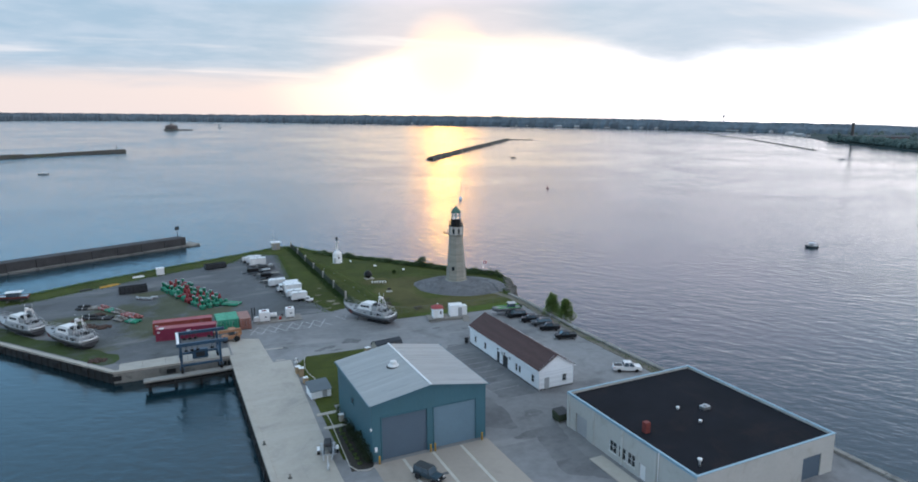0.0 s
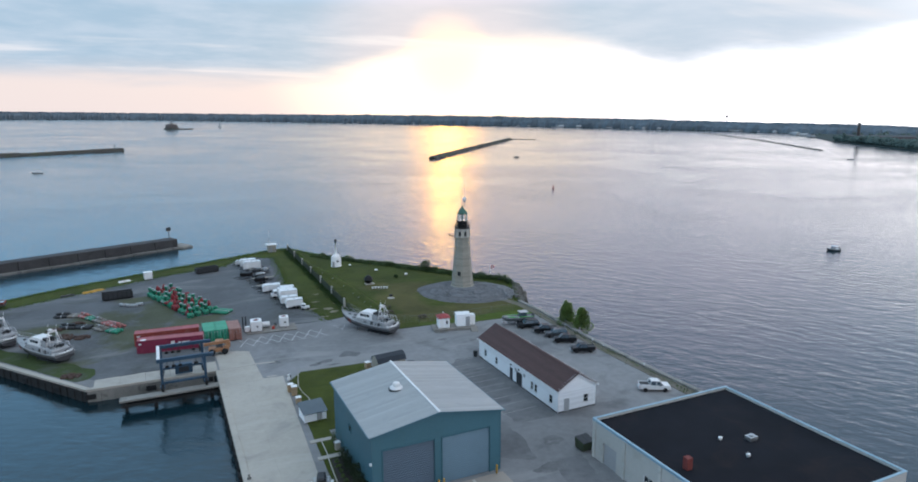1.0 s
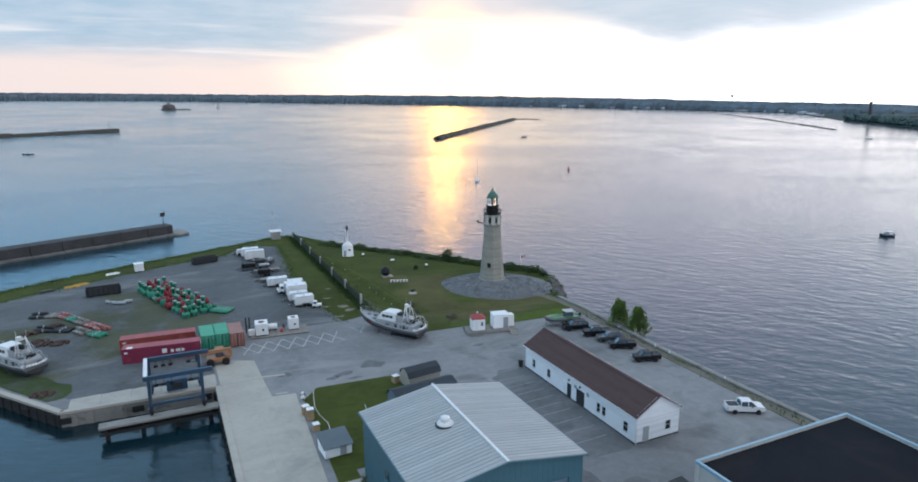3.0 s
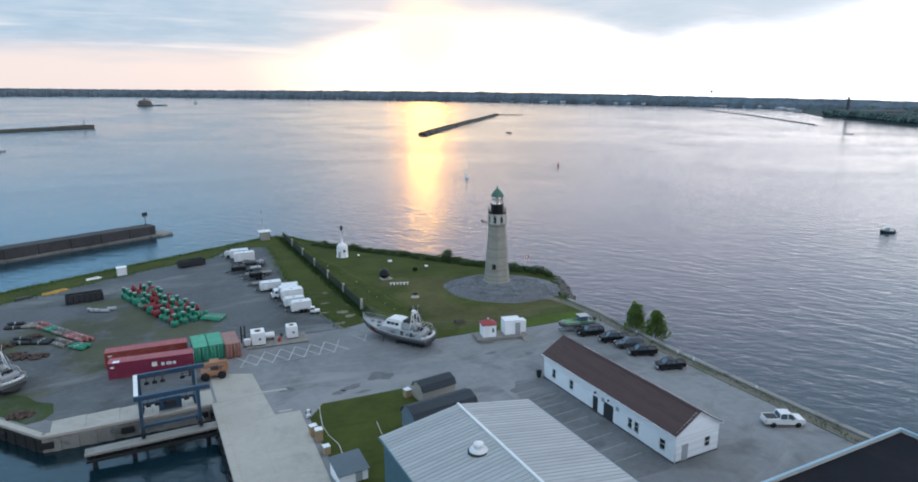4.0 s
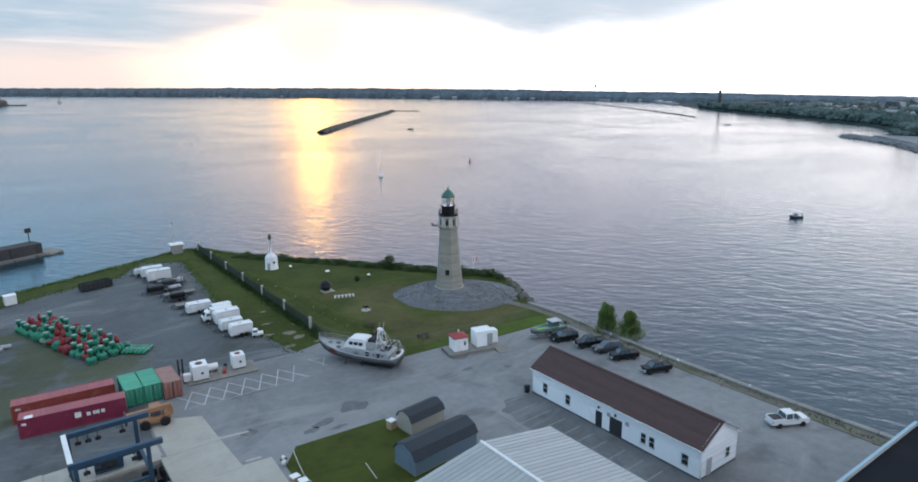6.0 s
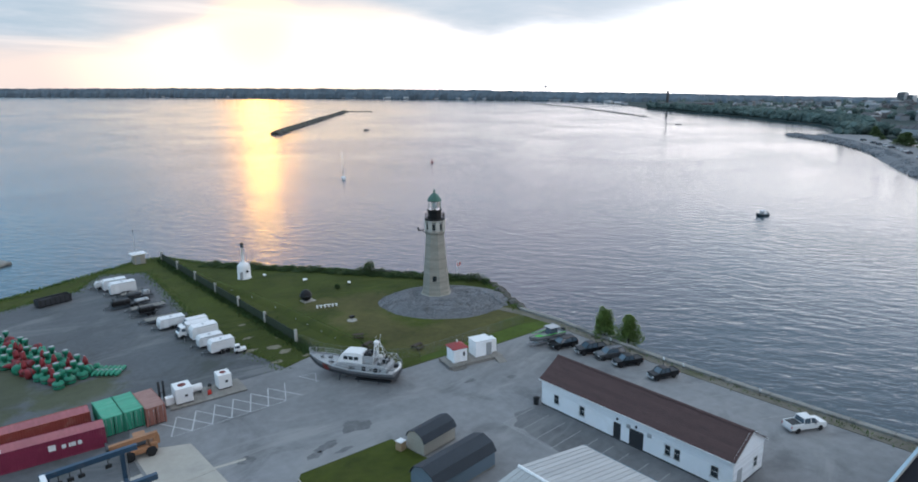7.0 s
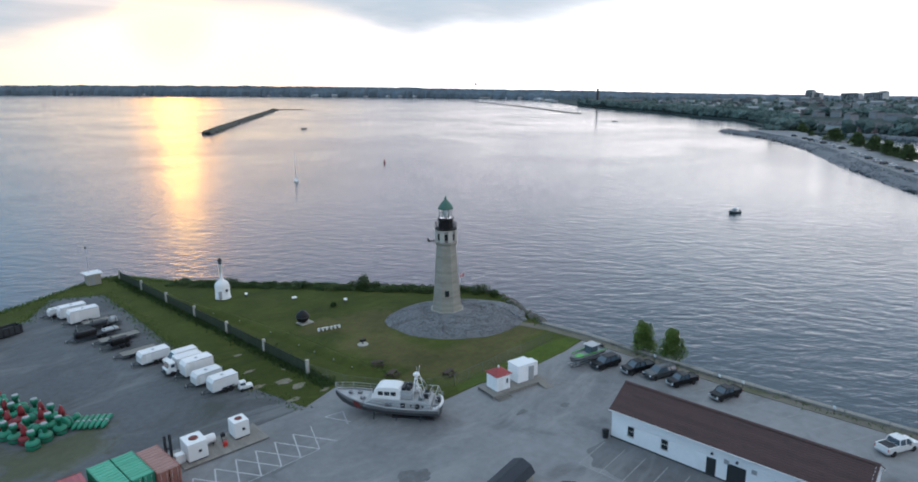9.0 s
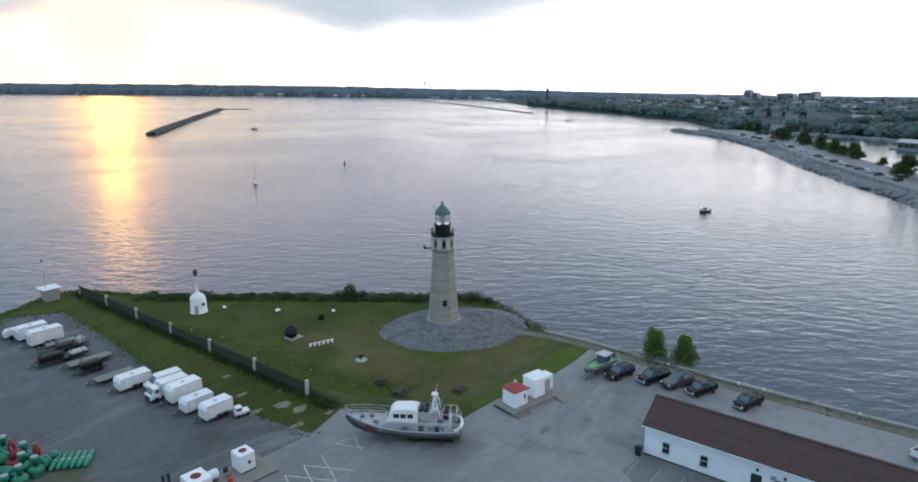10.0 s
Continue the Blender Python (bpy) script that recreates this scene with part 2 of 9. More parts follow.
MEMBRANE = material("black_membrane", (0.011, 0.012, 0.016), 0.9, 0, (0.2, 0.35), (2, 0.25), (10, 0.1), ((0.024, 0.019, 0.02), 0.15, 0.7), 0.12)
BEIGE = material("beige_wall", (0.45, 0.445, 0.42), 0.75, 0, (0.2, 0.10), (2, 0.06), (10, 0.1), ((0.31, 0.29, 0.25), 0.3, 0.5))
SKYBLUE = material("pale_blue_coping", (0.27, 0.40, 0.48), 0.45, 0.2, (0.5, 0.1), (4, 0.08), (12, 0.05))
GREY_TRIM = material("grey_trim", (0.34, 0.35, 0.36), 0.6, 0, (0.4, 0.1), (4, 0.08), (12, 0.06))
DARK = material("dark_grey", (0.03, 0.032, 0.036), 0.6, 0, (0.5, 0.2), (6, 0.15), (20, 0.1))
YELLOW = material("yellow_paint", (0.48, 0.27, 0.035), 0.5, 0, (0.5, 0.15), (6, 0.15), (15, 0.1), ((0.25, 0.16, 0.04), 1.0, 0.5))
BRICK_RED = material("rust_red", (0.16, 0.035, 0.03), 0.75, 0, (0.5, 0.2), (6, 0.15), (15, 0.2))
GLASS = glass_material("dark_glass")
WIN = glass_material("window_glass", (0.02, 0.024, 0.028))
TELE_ORANGE = material("faded_orange_paint", (0.35, 0.17, 0.085), 0.6, 0, (0.5, 0.2), (6, 0.15), (15, 0.1), ((0.2, 0.12, 0.06), 1.0, 0.6))
LIFT_BLUE = material("faded_blue_steel", (0.035, 0.075, 0.125), 0.5, 0.3, (0.5, 0.2), (5, 0.15), (15, 0.1), ((0.12, 0.12, 0.12), 0.7, 0.4))
RUBBER = material("rubber", (0.015, 0.015, 0.016), 0.85, 0, (0.8, 0.2), (9, 0.2), (30, 0.1))
CHROME = material("galvanised_steel", (0.45, 0.46, 0.47), 0.35, 0.8, (0.6, 0.12), (7, 0.1), (20, 0.05))
ALU_GREY = material("bare_aluminium", (0.40, 0.41, 0.42), 0.42, 0.5, (0.4, 0.12), (5, 0.1), (16, 0.06), ((0.22, 0.22, 0.22), 0.7, 0.5))
CONT_RED = material("container_red", (0.20, 0.022, 0.055), 0.55, 0, (0.3, 0.2), (4, 0.15), (12, 0.1), ((0.26, 0.07, 0.085), 0.6, 0.5))
# Red roof paler than the walls: light on the top is painted in.
CONT_TOP = material("top_lit_container_roof", (0.36, 0.115, 0.125), 0.75, 0, (0.3, 0.2), (4, 0.15), (12, 0.1), ((0.22, 0.09, 0.08), 0.5, 0.6))
CONT_ORANGE = material("container_faded_red", (0.30, 0.06, 0.045), 0.6, 0, (0.3, 0.18), (4, 0.12), (12, 0.1), ((0.36, 0.16, 0.12), 0.6, 0.6))
CONT_GREEN = material("container_green", (0.035, 0.26, 0.16), 0.5, 0, (0.3, 0.15), (4, 0.1), (12, 0.1), ((0.10, 0.22, 0.16), 0.6, 0.4))
CONT_BROWN = material("container_brown", (0.26, 0.11, 0.085), 0.65, 0, (0.3, 0.18), (4, 0.14), (12, 0.1), ((0.16, 0.07, 0.055), 0.7, 0.6))
BUOY_GREEN = material("buoy_green", (0.02, 0.21, 0.125), 0.5, 0, (0.8, 0.25), (6, 0.15), (15, 0.1), ((0.12, 0.16, 0.11), 1.2, 0.5))
BUOY_RED = material("buoy_red", (0.22, 0.022, 0.028), 0.5, 0, (0.8, 0.25), (6, 0.15), (15, 0.1), ((0.15, 0.06, 0.05), 1.2, 0.5))
WOOD = material("weathered_wood", (0.22, 0.205, 0.185), 0.85, 0, (0.6, 0.2), (6, 0.18), (18, 0.25))
CAR_BLACK = material("black_car_paint", (0.008, 0.009, 0.011), 0.35, 0.0, (0.6, 0.1), (9, 0.05), (30, 0.01), spec=0.25)
CAR_WHITE = material("white_car_paint", (0.72, 0.72, 0.72), 0.3, 0, (0.6, 0.04), (9, 0.03), (30, 0.01), spec=0.6)
CAR_GREY = material("grey_car_paint", (0.07, 0.075, 0.08), 0.3, 0.3, (0.6, 0.08), (9, 0.05), (30, 0.01), spec=0.6)
SIGNAL_RED = material("signal_red", (0.5, 0.04, 0.03), 0.5, 0, (0.6, 0.1), (6, 0.1), (15, 0.05))
BARN_RED = material("red_roof", (0.30, 0.06, 0.06), 0.8, 0, (0.4, 0.15), (5, 0.15), (15, 0.2))
LIME = material("bright_green", (0.10, 0.45, 0.08), 0.5, 0, (0.6, 0.1), (6, 0.1), (15, 0.05))
LEAF = leaf_material("leaf", (0.10, 0.155, 0.045))
LEAF_FRESH = leaf_material("fresh_leaf", (0.15, 0.22, 0.06))
LEAF_MID = leaf_material("mid_leaf", (0.10, 0.14, 0.06))
LEAF_DARK = leaf_material("dark_leaf", (0.06, 0.095, 0.035))
DEEP_LEAF = leaf_material("deep_leaf", (0.035, 0.05, 0.025))
BARK = material("bark", (0.07, 0.055, 0.04), 0.9, 0, (1, 0.2), (8, 0.2), (12, 0.4))
# Leaf colour shifted to pale blue-grey: distance haze is mixed into it.
HAZED_WOODS = material("far_woods", (0.135, 0.165, 0.19), 0.95, 0, (0.008, 0.35), (0.05, 0.3), (0.2, 0.3), spec=0.05, world_space=True)
FENCE_MESH = material("dark_green_fence", (0.038, 0.05, 0.028), 0.8, 0, (0.5, 0.25), (5, 0.2), (20, 0.2))
SAIL = material("sail_cloth", (0.6, 0.62, 0.66), 0.8, 0, (0.5, 0.05), (5, 0.05), (15, 0.1))
BLUE_SHED = material("blue_grey_siding", (0.14, 0.19, 0.235), 0.65, 0, (0.3, 0.1), (3, 0.08), (10, 0.1))
SLATE = material("slate_blue_roof", (0.10, 0.125, 0.145), 0.75, 0, (0.3, 0.15), (4, 0.15), (12, 0.2))
TAN_SHED = material("tan_siding", (0.36, 0.33, 0.28), 0.7, 0, (0.3, 0.1), (3, 0.08), (10, 0.1))
FAR_BRICK = material("far_brick", (0.155, 0.135, 0.13), 0.85, 0, (0.02, 0.2), (0.3, 0.15), (0.5, 0.1), world_space=True)
# Grey raised so that the haze over the town sits in the colour.
FAR_GREY = material("far_grey_wall", (0.27, 0.27, 0.275), 0.8, 0, (0.02, 0.2), (0.3, 0.15), (0.5, 0.1), world_space=True)
FAR_PALE = material("far_pale_wall", (0.45, 0.45, 0.45), 0.8, 0, (0.02, 0.2), (0.3, 0.15), (0.5, 0.1), world_space=True)


def water_material():
    m = bpy.data.materials.new("lake_water")
    m.use_nodes = True
    n = Nodes(m.node_tree)
    pos = n.add("ShaderNodeNewGeometry").outputs["Position"]
    turned = n.add("ShaderNodeMapping", {0: pos, 2: (0, 0, radians(-58)), 3: (1.0, 0.5, 1.0)}, vector_type="TEXTURE").outputs[0]
    cross = n.add("ShaderNodeMapping", {0: pos, 2: (0, 0, radians(-22)), 3: (1.0, 0.55, 1.0)}, vector_type="TEXTURE").outputs[0]
    swell = n.noise(turned, 0.19, 2.0, 0.45, 0.5)
    second = n.noise(cross, 0.37, 3.0, 0.55, 0.4)
    chop = n.noise(turned, 1.0, 4.0, 0.65, 0.3)
    patch = n.noise(pos, 0.006, 4.0, 0.6, 1.0)
    h = n.math("ADD", n.math("MULTIPLY_ADD", second, 0.72, n.math("MULTIPLY", swell, 1.1)), n.math("MULTIPLY", chop, 0.19))
    # the slip behind the quay lies sheltered and nearly smooth
    sep = n.add("ShaderNodeSeparateXYZ", {0: pos})
    calm = n.math("MULTIPLY", n.smooth(sep.outputs[0], 30.0, -40.0), n.smooth(sep.outputs[1], 190.0, 130.0))
    amp = n.math("MULTIPLY", n.smooth(patch, 0.3, 0.7, 0.12, 0.22), n.math("MULTIPLY_ADD", calm, -0.72, 1.0))
    bump = n.add("ShaderNodeBump", {"Strength": 1.0, "Distance": amp, "Height": h}).outputs[0]
    c = n.mix(patch, rgb(0.004, 0.022, 0.032), rgb(0.009, 0.034, 0.048))
    c = n.mix(calm, c, rgb(0.003, 0.009, 0.011))
    p = n.add("ShaderNodeBsdfPrincipled", {"Base Color": c, "Roughness": n.smooth(patch, 0.3, 0.7, 0.10, 0.17), "IOR": 1.33, "Specular IOR Level": 1.0, "Normal": bump})
    n.add("ShaderNodeOutputMaterial", {0: p.outputs[0]})
    return m


WATER = water_material()

# ---- shape tools ----


class Shape:
    """Collects points and faces of one mesh."""

    def __init__(self):
        self.v, self.f, self.smooth = [], [], []

    def put(self, vs, fs, m=None, smooth=False):
        o = len(self.v)
        self.v += [tuple(m @ Vector(p)) for p in vs] if m else [tuple(p) for p in vs]
        self.f += [tuple(o + i for i in f) for f in fs]
        self.smooth += [smooth] * len(fs)
        return self

    def box(self, x, y, z, sx, sy, sz, m=None, bev=0.0):
        """A box by its middle in plan and its bottom z; bev cuts its edges."""
        hx, hy, hz = sx / 2, sy / 2, sz / 2
        z += hz
        if bev <= 0:
            vs = [(x + a * hx, y + b * hy, z + c * hz) for a in (-1, 1) for b in (-1, 1) for c in (-1, 1)]
            fs = [(0, 1, 3, 2), (4, 6, 7, 5), (0, 4, 5, 1), (2, 3, 7, 6), (0, 2, 6, 4), (1, 5, 7, 3)]
            return self.put(vs, fs, m)
        d = min(bev, hx * 0.9, hy * 0.9, hz * 0.9)
        vs, at = [], {}
        for a in (-1, 1):
            for b in (-1, 1):
                for c in (-1, 1):
                    for k in range(3):
                        q = [a * (hx - d * (k != 0)), b * (hy - d * (k != 1)), c * (hz - d * (k != 2))]
                        at[a, b, c, k] = len(vs)
                        vs.append((x + q[0], y + q[1], z + q[2]))
        fs = []
        for k in range(3):
            for s in (-1, 1):
                q = []
                for u, t in ((-1, -1), (1, -1), (1, 1), (-1, 1)):
                    key = [0, 0, 0]
                    key[k], key[(k + 1) % 3], key[(k + 2) % 3] = s, u, t
                    q.append(at[(*key, k)])
                fs.append(tuple(q) if s > 0 else tuple(reversed(q)))
        for k in range(3):
            i, j = (k + 1) % 3, (k + 2) % 3
            for u in (-1, 1):
                for t in (-1, 1):
                    lo, hi = [0, 0, 0], [0, 0, 0]
                    lo[k], hi[k] = -1, 1
                    lo[i] = hi[i] = u
                    lo[j] = hi[j] = t
                    q = [at[(*lo, i)], at[(*hi, i)], at[(*hi, j)], at[(*lo, j)]]
                    fs.append(tuple(q) if u * t < 0 else tuple(reversed(q)))
        for a in (-1, 1):
            for b in (-1, 1):
                for c in (-1, 1):
                    q = [at[a, b, c, k] for k in range(3)]
                    fs.append(tuple(q) if a * b * c > 0 else tuple(reversed(q)))
        return self.put(vs, fs, m)

    def lathe(self, prof, n=16, x=0, y=0, m=None, smooth=True, turn=0.0):
        """A body of revolution: prof is a list of (radius, z), bottom to top."""
        vs, fs = [], []
        for r, z in prof:
            for i in range(n):
                a = 2 * math.pi * (i + turn) / n
                vs.append((x + r * math.cos(a), y + r * math.sin(a), z))
        for j in range(len(prof) - 1):
            for i in range(n):
                k = (i + 1) % n
                fs.append((j * n + i, j * n + k, (j + 1) * n + k, (j + 1) * n + i))
        sm = len(fs)
        fs.append(tuple(range(n - 1, -1, -1)))
        fs.append(tuple((len(prof) - 1) * n + i for i in range(n)))
        self.put(vs, fs, m, smooth)
        if smooth:
            self.smooth[-1] = self.smooth[-2] = False
        return self

    def tube(self, p, q, r, n=8, r2=None):
        """A round bar from p to q."""
        p, q = Vector(p), Vector(q)
        m = Matrix.Translation(p) @ (q - p).to_track_quat("Z", "Y").to_matrix().to_4x4()
        return self.lathe([(r, 0), (r2 if r2 is not None else r, (q - p).length)], n, m=m)

    def beam(self, p, q, sx, sy):
        """A square bar from p to q."""
        p, q = Vector(p), Vector(q)
        m = Matrix.Translation(p) @ (q - p).to_track_quat("Z", "Y").to_matrix().to_4x4()
        return self.box(0, 0, 0, sx, sy, (q - p).length, m)

    def prism(self, poly, z0, z1, m=None):
        """An upright prism over a plan that runs anticlockwise."""
        n = len(poly)
        vs = [(x, y, z0) for x, y in poly] + [(x, y, z1) for x, y in poly]
        fs = [tuple(range(n - 1, -1, -1)), tuple(range(n, 2 * n))]
        fs += [(i, (i + 1) % n, n + (i + 1) % n, n + i) for i in range(n)]
        return self.put(vs, fs, m)

    def profile(self, prof, x0, x1, m=None):
        """A prism along x: prof is a list of (y, z), anticlockwise seen from +x."""
        n = len(prof)
        vs = [(x0, y, z) for y, z in prof] + [(x1, y, z) for y, z in prof]
        fs = [tuple(range(n - 1, -1, -1)), tuple(range(n, 2 * n))]
        fs += [(i, (i + 1) % n, n + (i + 1) % n, n + i) for i in range(n)]
        return self.put(vs, fs, m)

    def rock(self, x, y, z, r, rng, flat=0.75):
        """A rough stone of twelve points."""
        g = (1 + 5 ** 0.5) / 2
        base = [(-1, g, 0), (1, g, 0), (-1, -g, 0), (1, -g, 0), (0, -1, g), (0, 1, g), (0, -1, -g), (0, 1, -g), (g, 0, -1), (g, 0, 1), (-g, 0, -1), (-g, 0, 1)]
        fs = [(0, 11, 5), (0, 5, 1), (0, 1, 7), (0, 7, 10), (0, 10, 11), (1, 5, 9), (5, 11, 4), (11, 10, 2), (10, 7, 6), (7, 1, 8),
              (3, 9, 4), (3, 4, 2), (3, 2, 6), (3, 6, 8), (3, 8, 9), (4, 9, 5), (2, 4, 11), (6, 2, 10), (8, 6, 7), (9, 8, 1)]
        a, c, s = rng.uniform(0, 6.28), rng.uniform(0.7, 1.25), r / 1.9
        vs = []
        for p in base:
            k = s * rng.uniform(0.75, 1.2)
            u, v2 = p[0] * k * c, p[1] * k
            vs.append((x + u * math.cos(a) - v2 * math.sin(a), y + u * math.sin(a) + v2 * math.cos(a), z + p[2] * k * flat))
        return self.put(vs, fs)

    def sheet(self, poly, z):
        n = len(poly)
        return self.put([(x, y, z) for x, y in poly], [tuple(range(n))])


def mesh(name, shape, mat):
    me = bpy.data.meshes.new(name)
    me.from_pydata(shape.v, [], shape.f)
    me.polygons.foreach_set("use_smooth", shape.smooth)
    me.materials.append(mat)
    me.update()
    return me


def part(name, shape, mat, parent=None, label=""):
    """Links a shape as one mesh, under a thing or a part."""
    ob = new(name, mesh(name, shape, mat))
    if parent:
        ob.parent = parent
    return tagged(ob, label) if label else ob


def thing(name, label, category, m=None, group="", kind=""):
    ob = tagged(new(name), label, category, group, kind)
    if m is not None:
        ob.matrix_basis = m
    return ob


def whole(name, shape, mat, label, category, m=None, group="", kind=""):
    ob = tagged(part(name, shape, mat), label, category, group, kind)
    if m is not None:
        ob.matrix_basis = m
    return ob

# ---- lake and land ----
LEVEL = -2.6


def level(x, y):
    """Height of the lake's surface: the yard itself slopes a little against it."""
    return LEVEL - 0.0105 * ((x - 40) * 0.788 - (y - 120) * 0.616)


s = Shape()
s.put([(x, y, level(x, y)) for x, y in ((-4900, -4900), (4900, -4900), (4900, 4900), (-4900, 4900))], [(0, 1, 2, 3)])
whole("water", s, WATER, "calm blue-grey lake with ripples and a golden evening reflection", "lake", kind="structure")

QUAY = [(-50, 179), (-32.8, 157.4), (-10.3, 129.4), (10.4, 128.9), (10.4, -80)]
SEAWALL = [(84, -80), (83.6, 60), (82.2, 95), (82, 112), (82.4, 125), (83.2, 134.7), (82.6, 144.0)]
FAR_SHORE = [(86.5, 152), (90.2, 159), (90.4, 164.5), (88.6, 169.2), (82.6, 177.4), (75.4, 187.2), (67.6, 198), (58.6, 209.4), (49.5, 222.2), (43.8, 234.2), (38.5, 237), (31, 232.6), (14.5, 225), (1, 219), (-12, 212.6), (-25, 206), (-37, 198.5), (-50, 190)]
land = Shape().prism(QUAY + SEAWALL + FAR_SHORE, -5.5, 0.0)
whole("ground", land, ASPHALT, "worn grey asphalt yard with dark patches", "asphalt", kind="structure")

GRAVEL_EDGE = [(35.9, 149.6), (33.6, 163), (33.0, 183), (34.8, 207), (35.6, 223), (27, 228.3), (20, 217.2), (6.4, 213), (-5.4, 207), (-30, 193), (-50, 186)]
gravel = GRAVEL_EDGE + [(-50, 181.5), (-31, 159), (-8.5, 132.5), (10.6, 132.5), (10.8, 140), (14.5, 153.5), (29.6, 149.9)]
whole("gravel_yard", Shape().prism(list(reversed(gravel))[::-1], 0.0, 0.02), GRAVEL, "dark grey gravel yard with weedy patches", "gravel", kind="structure")

lawn = [(48.6, 136.9), (57.2, 136.4), (63, 134.4), (75.2, 133.8), (82.6, 134.4), (82.4, 144.0)] + FAR_SHORE[:-1] + [(-49.9, 190)] + GRAVEL_EDGE[::-1] + [(42.5, 151.5), (44.4, 147.5)]
whole("lawn", Shape().prism(lawn, 0.0, 0.06), GRASS, "mown green lawn with worn yellow patches", "lawn", kind="structure")
lush = [(53.2, 137.0), (57.2, 136.45), (63.0, 134.45), (75.2, 133.85), (81.0, 134.5), (80.8, 136.6), (77.9, 137.9), (66.0, 138.3), (54.0, 138.6)]
whole("lush_lawn", Shape().prism(lush, 0.06, 0.068), material("lush_grass", (0.068, 0.098, 0.016), 0.9, 0, (0.2, 0.35), (1.1, 0.3), (9, 0.5), ((0.05, 0.07, 0.02), 0.2, 0.7), 0.15, True), "bright green corner of lawn beside the sheds", "lawn", kind="structure")
yard = [(20.3, 80), (23.45, 80), (23.45, 97.8), (36.6, 97.8), (36.9, 117), (36.2, 121.1), (24.2, 121.8), (21.6, 118.5)]
whole("side_lawn", Shape().prism(yard, 0.0, 0.06), GRASS, "small green lawn beside the teal hall", "lawn", kind="structure")
strip = [(-38, 165.5), (-31.5, 158.0), (-12.5, 134.2), (-10.5, 134.6), (-9.5, 136.5), (-9.8, 139.5), (-12, 141.2), (-13.5, 144), (-16.5, 146.2), (-19.5, 149.0), (-21.5, 153.5), (-26, 157), (-30.5, 163), (-33, 168), (-46, 181)]
whole("quay_lawn", Shape().prism(strip, 0.02, 0.05), PATCHY_GRASS, "patchy grass strip along the quay", "lawn", kind="structure")


def slabs(name, parent_label, poly_rows, mat, z0, z1):
    """Concrete slabs cast next to each other, each a piece under one structure."""
    top = thing(name, parent_label, "concrete", kind="structure")
    for poly in poly_rows:
        part("slab", Shape().prism(poly, z0, z1), mat, top)
    return top


rows = []
y = -80.0
while y < 121:
    y2 = min(y + 6.0, 121.4)
    e1, e2 = [18.9 + max(0, q - 80) * 0.05 for q in (y, y2)]
    mid = 14.8
    rows.append([(11.0, y + 0.005), (mid - 0.004, y + 0.005), (mid - 0.004, y2 - 0.005), (11.0, y2 - 0.005)])
    rows.append([(mid + 0.004, y + 0.005), (e1, y + 0.005), (e2, y2 - 0.005), (mid + 0.004, y2 - 0.005)])
    y = y2
rows += [[(11.0, 121.43), (17.6, 121.43), (17.3, 129.0), (11.0, 129.0)], [(11.0, 129.05), (17.3, 129.05), (17.1, 136.8), (11.0, 139.8)]]
slabs("quay_apron", "pale concrete quay apron with joints", rows, CONCRETE, 0.0, 0.05)
rows = [[(x, 129.7), (x + 4.0, 129.7), (x + 4.0, 133.8), (x, 133.6)] for x in (-9.4, -5.35, -1.3, 2.75)] + [[(6.8, 129.7), (10.6, 129.7), (10.6, 134), (6.8, 133.8)]]
slabs("slip_apron", "stained concrete strip along the slip", rows, CONCRETE, 0.02, 0.06)
rows = [[(x, 58), (x + 4.35, 58), (x + 4.35, 76.9), (x, 76.9)] for x in (23.6, 28.0, 32.4, 36.8)]
slabs("hall_apron", "pale brownish concrete slabs before the hall doors", rows, material("warm_concrete", (0.335, 0.295, 0.255), 0.8, 0, (0.12, 0.12), (1.4, 0.08), (25, 0.06), ((0.25, 0.22, 0.19), 0.2, 0.5), world_space=True), 0.0, 0.03)

# coping and dark piling along the quay
coping = thing("quay_wall", "pale concrete quay edge over dark sheet piling", "quay", kind="structure")
line = [Vector((*p, 0)) for p in QUAY]
for a, b in zip(line, line[1:]):
    d = (b - a)
    n = max(1, int(d.length / 6.2))
    side = Vector((-d.y, d.x, 0)).normalized()
    ang = math.atan2(d.y, d.x)
    for i in range(n):
        c = a + d * ((i + 0.5) / n) + side * 0.28
        part("coping", Shape().box(0, 0, -0.25, d.length / n - 0.04, 0.9, 0.42, pose(c.x, c.y, 0, 0, 0, math.degrees(ang)), 0.04), CONCRETE, coping)
    m = int(d.length / 1.0)
    sp = Shape()
    for i in range(m):
        c = a + d * ((i + 0.5) / m) - side * (0.10 + 0.12 * (i % 2))
        sp.box(0, 0, -4.6, d.length / m * 0.98, 0.2, 4.3, pose(c.x, c.y, 0, 0, 0, math.degrees(ang)))
    in_slip = abs(d.y) < 2
    part("slip_wall" if in_slip else "sheet_piling", sp, WALL_CONCRETE if in_slip else PILE, coping, "stained grey concrete face" if in_slip else "dark rusty sheet piling")
    for i in range(0, m, 9):
        c = a + d * ((i + 0.5) / m) - side * 0.35
        part("fender", Shape().box(0, 0, -1.6, 1.6, 0.3, 0.9, pose(c.x, c.y, 0, 0, 0, math.degrees(ang)), 0.08), RUBBER, coping)

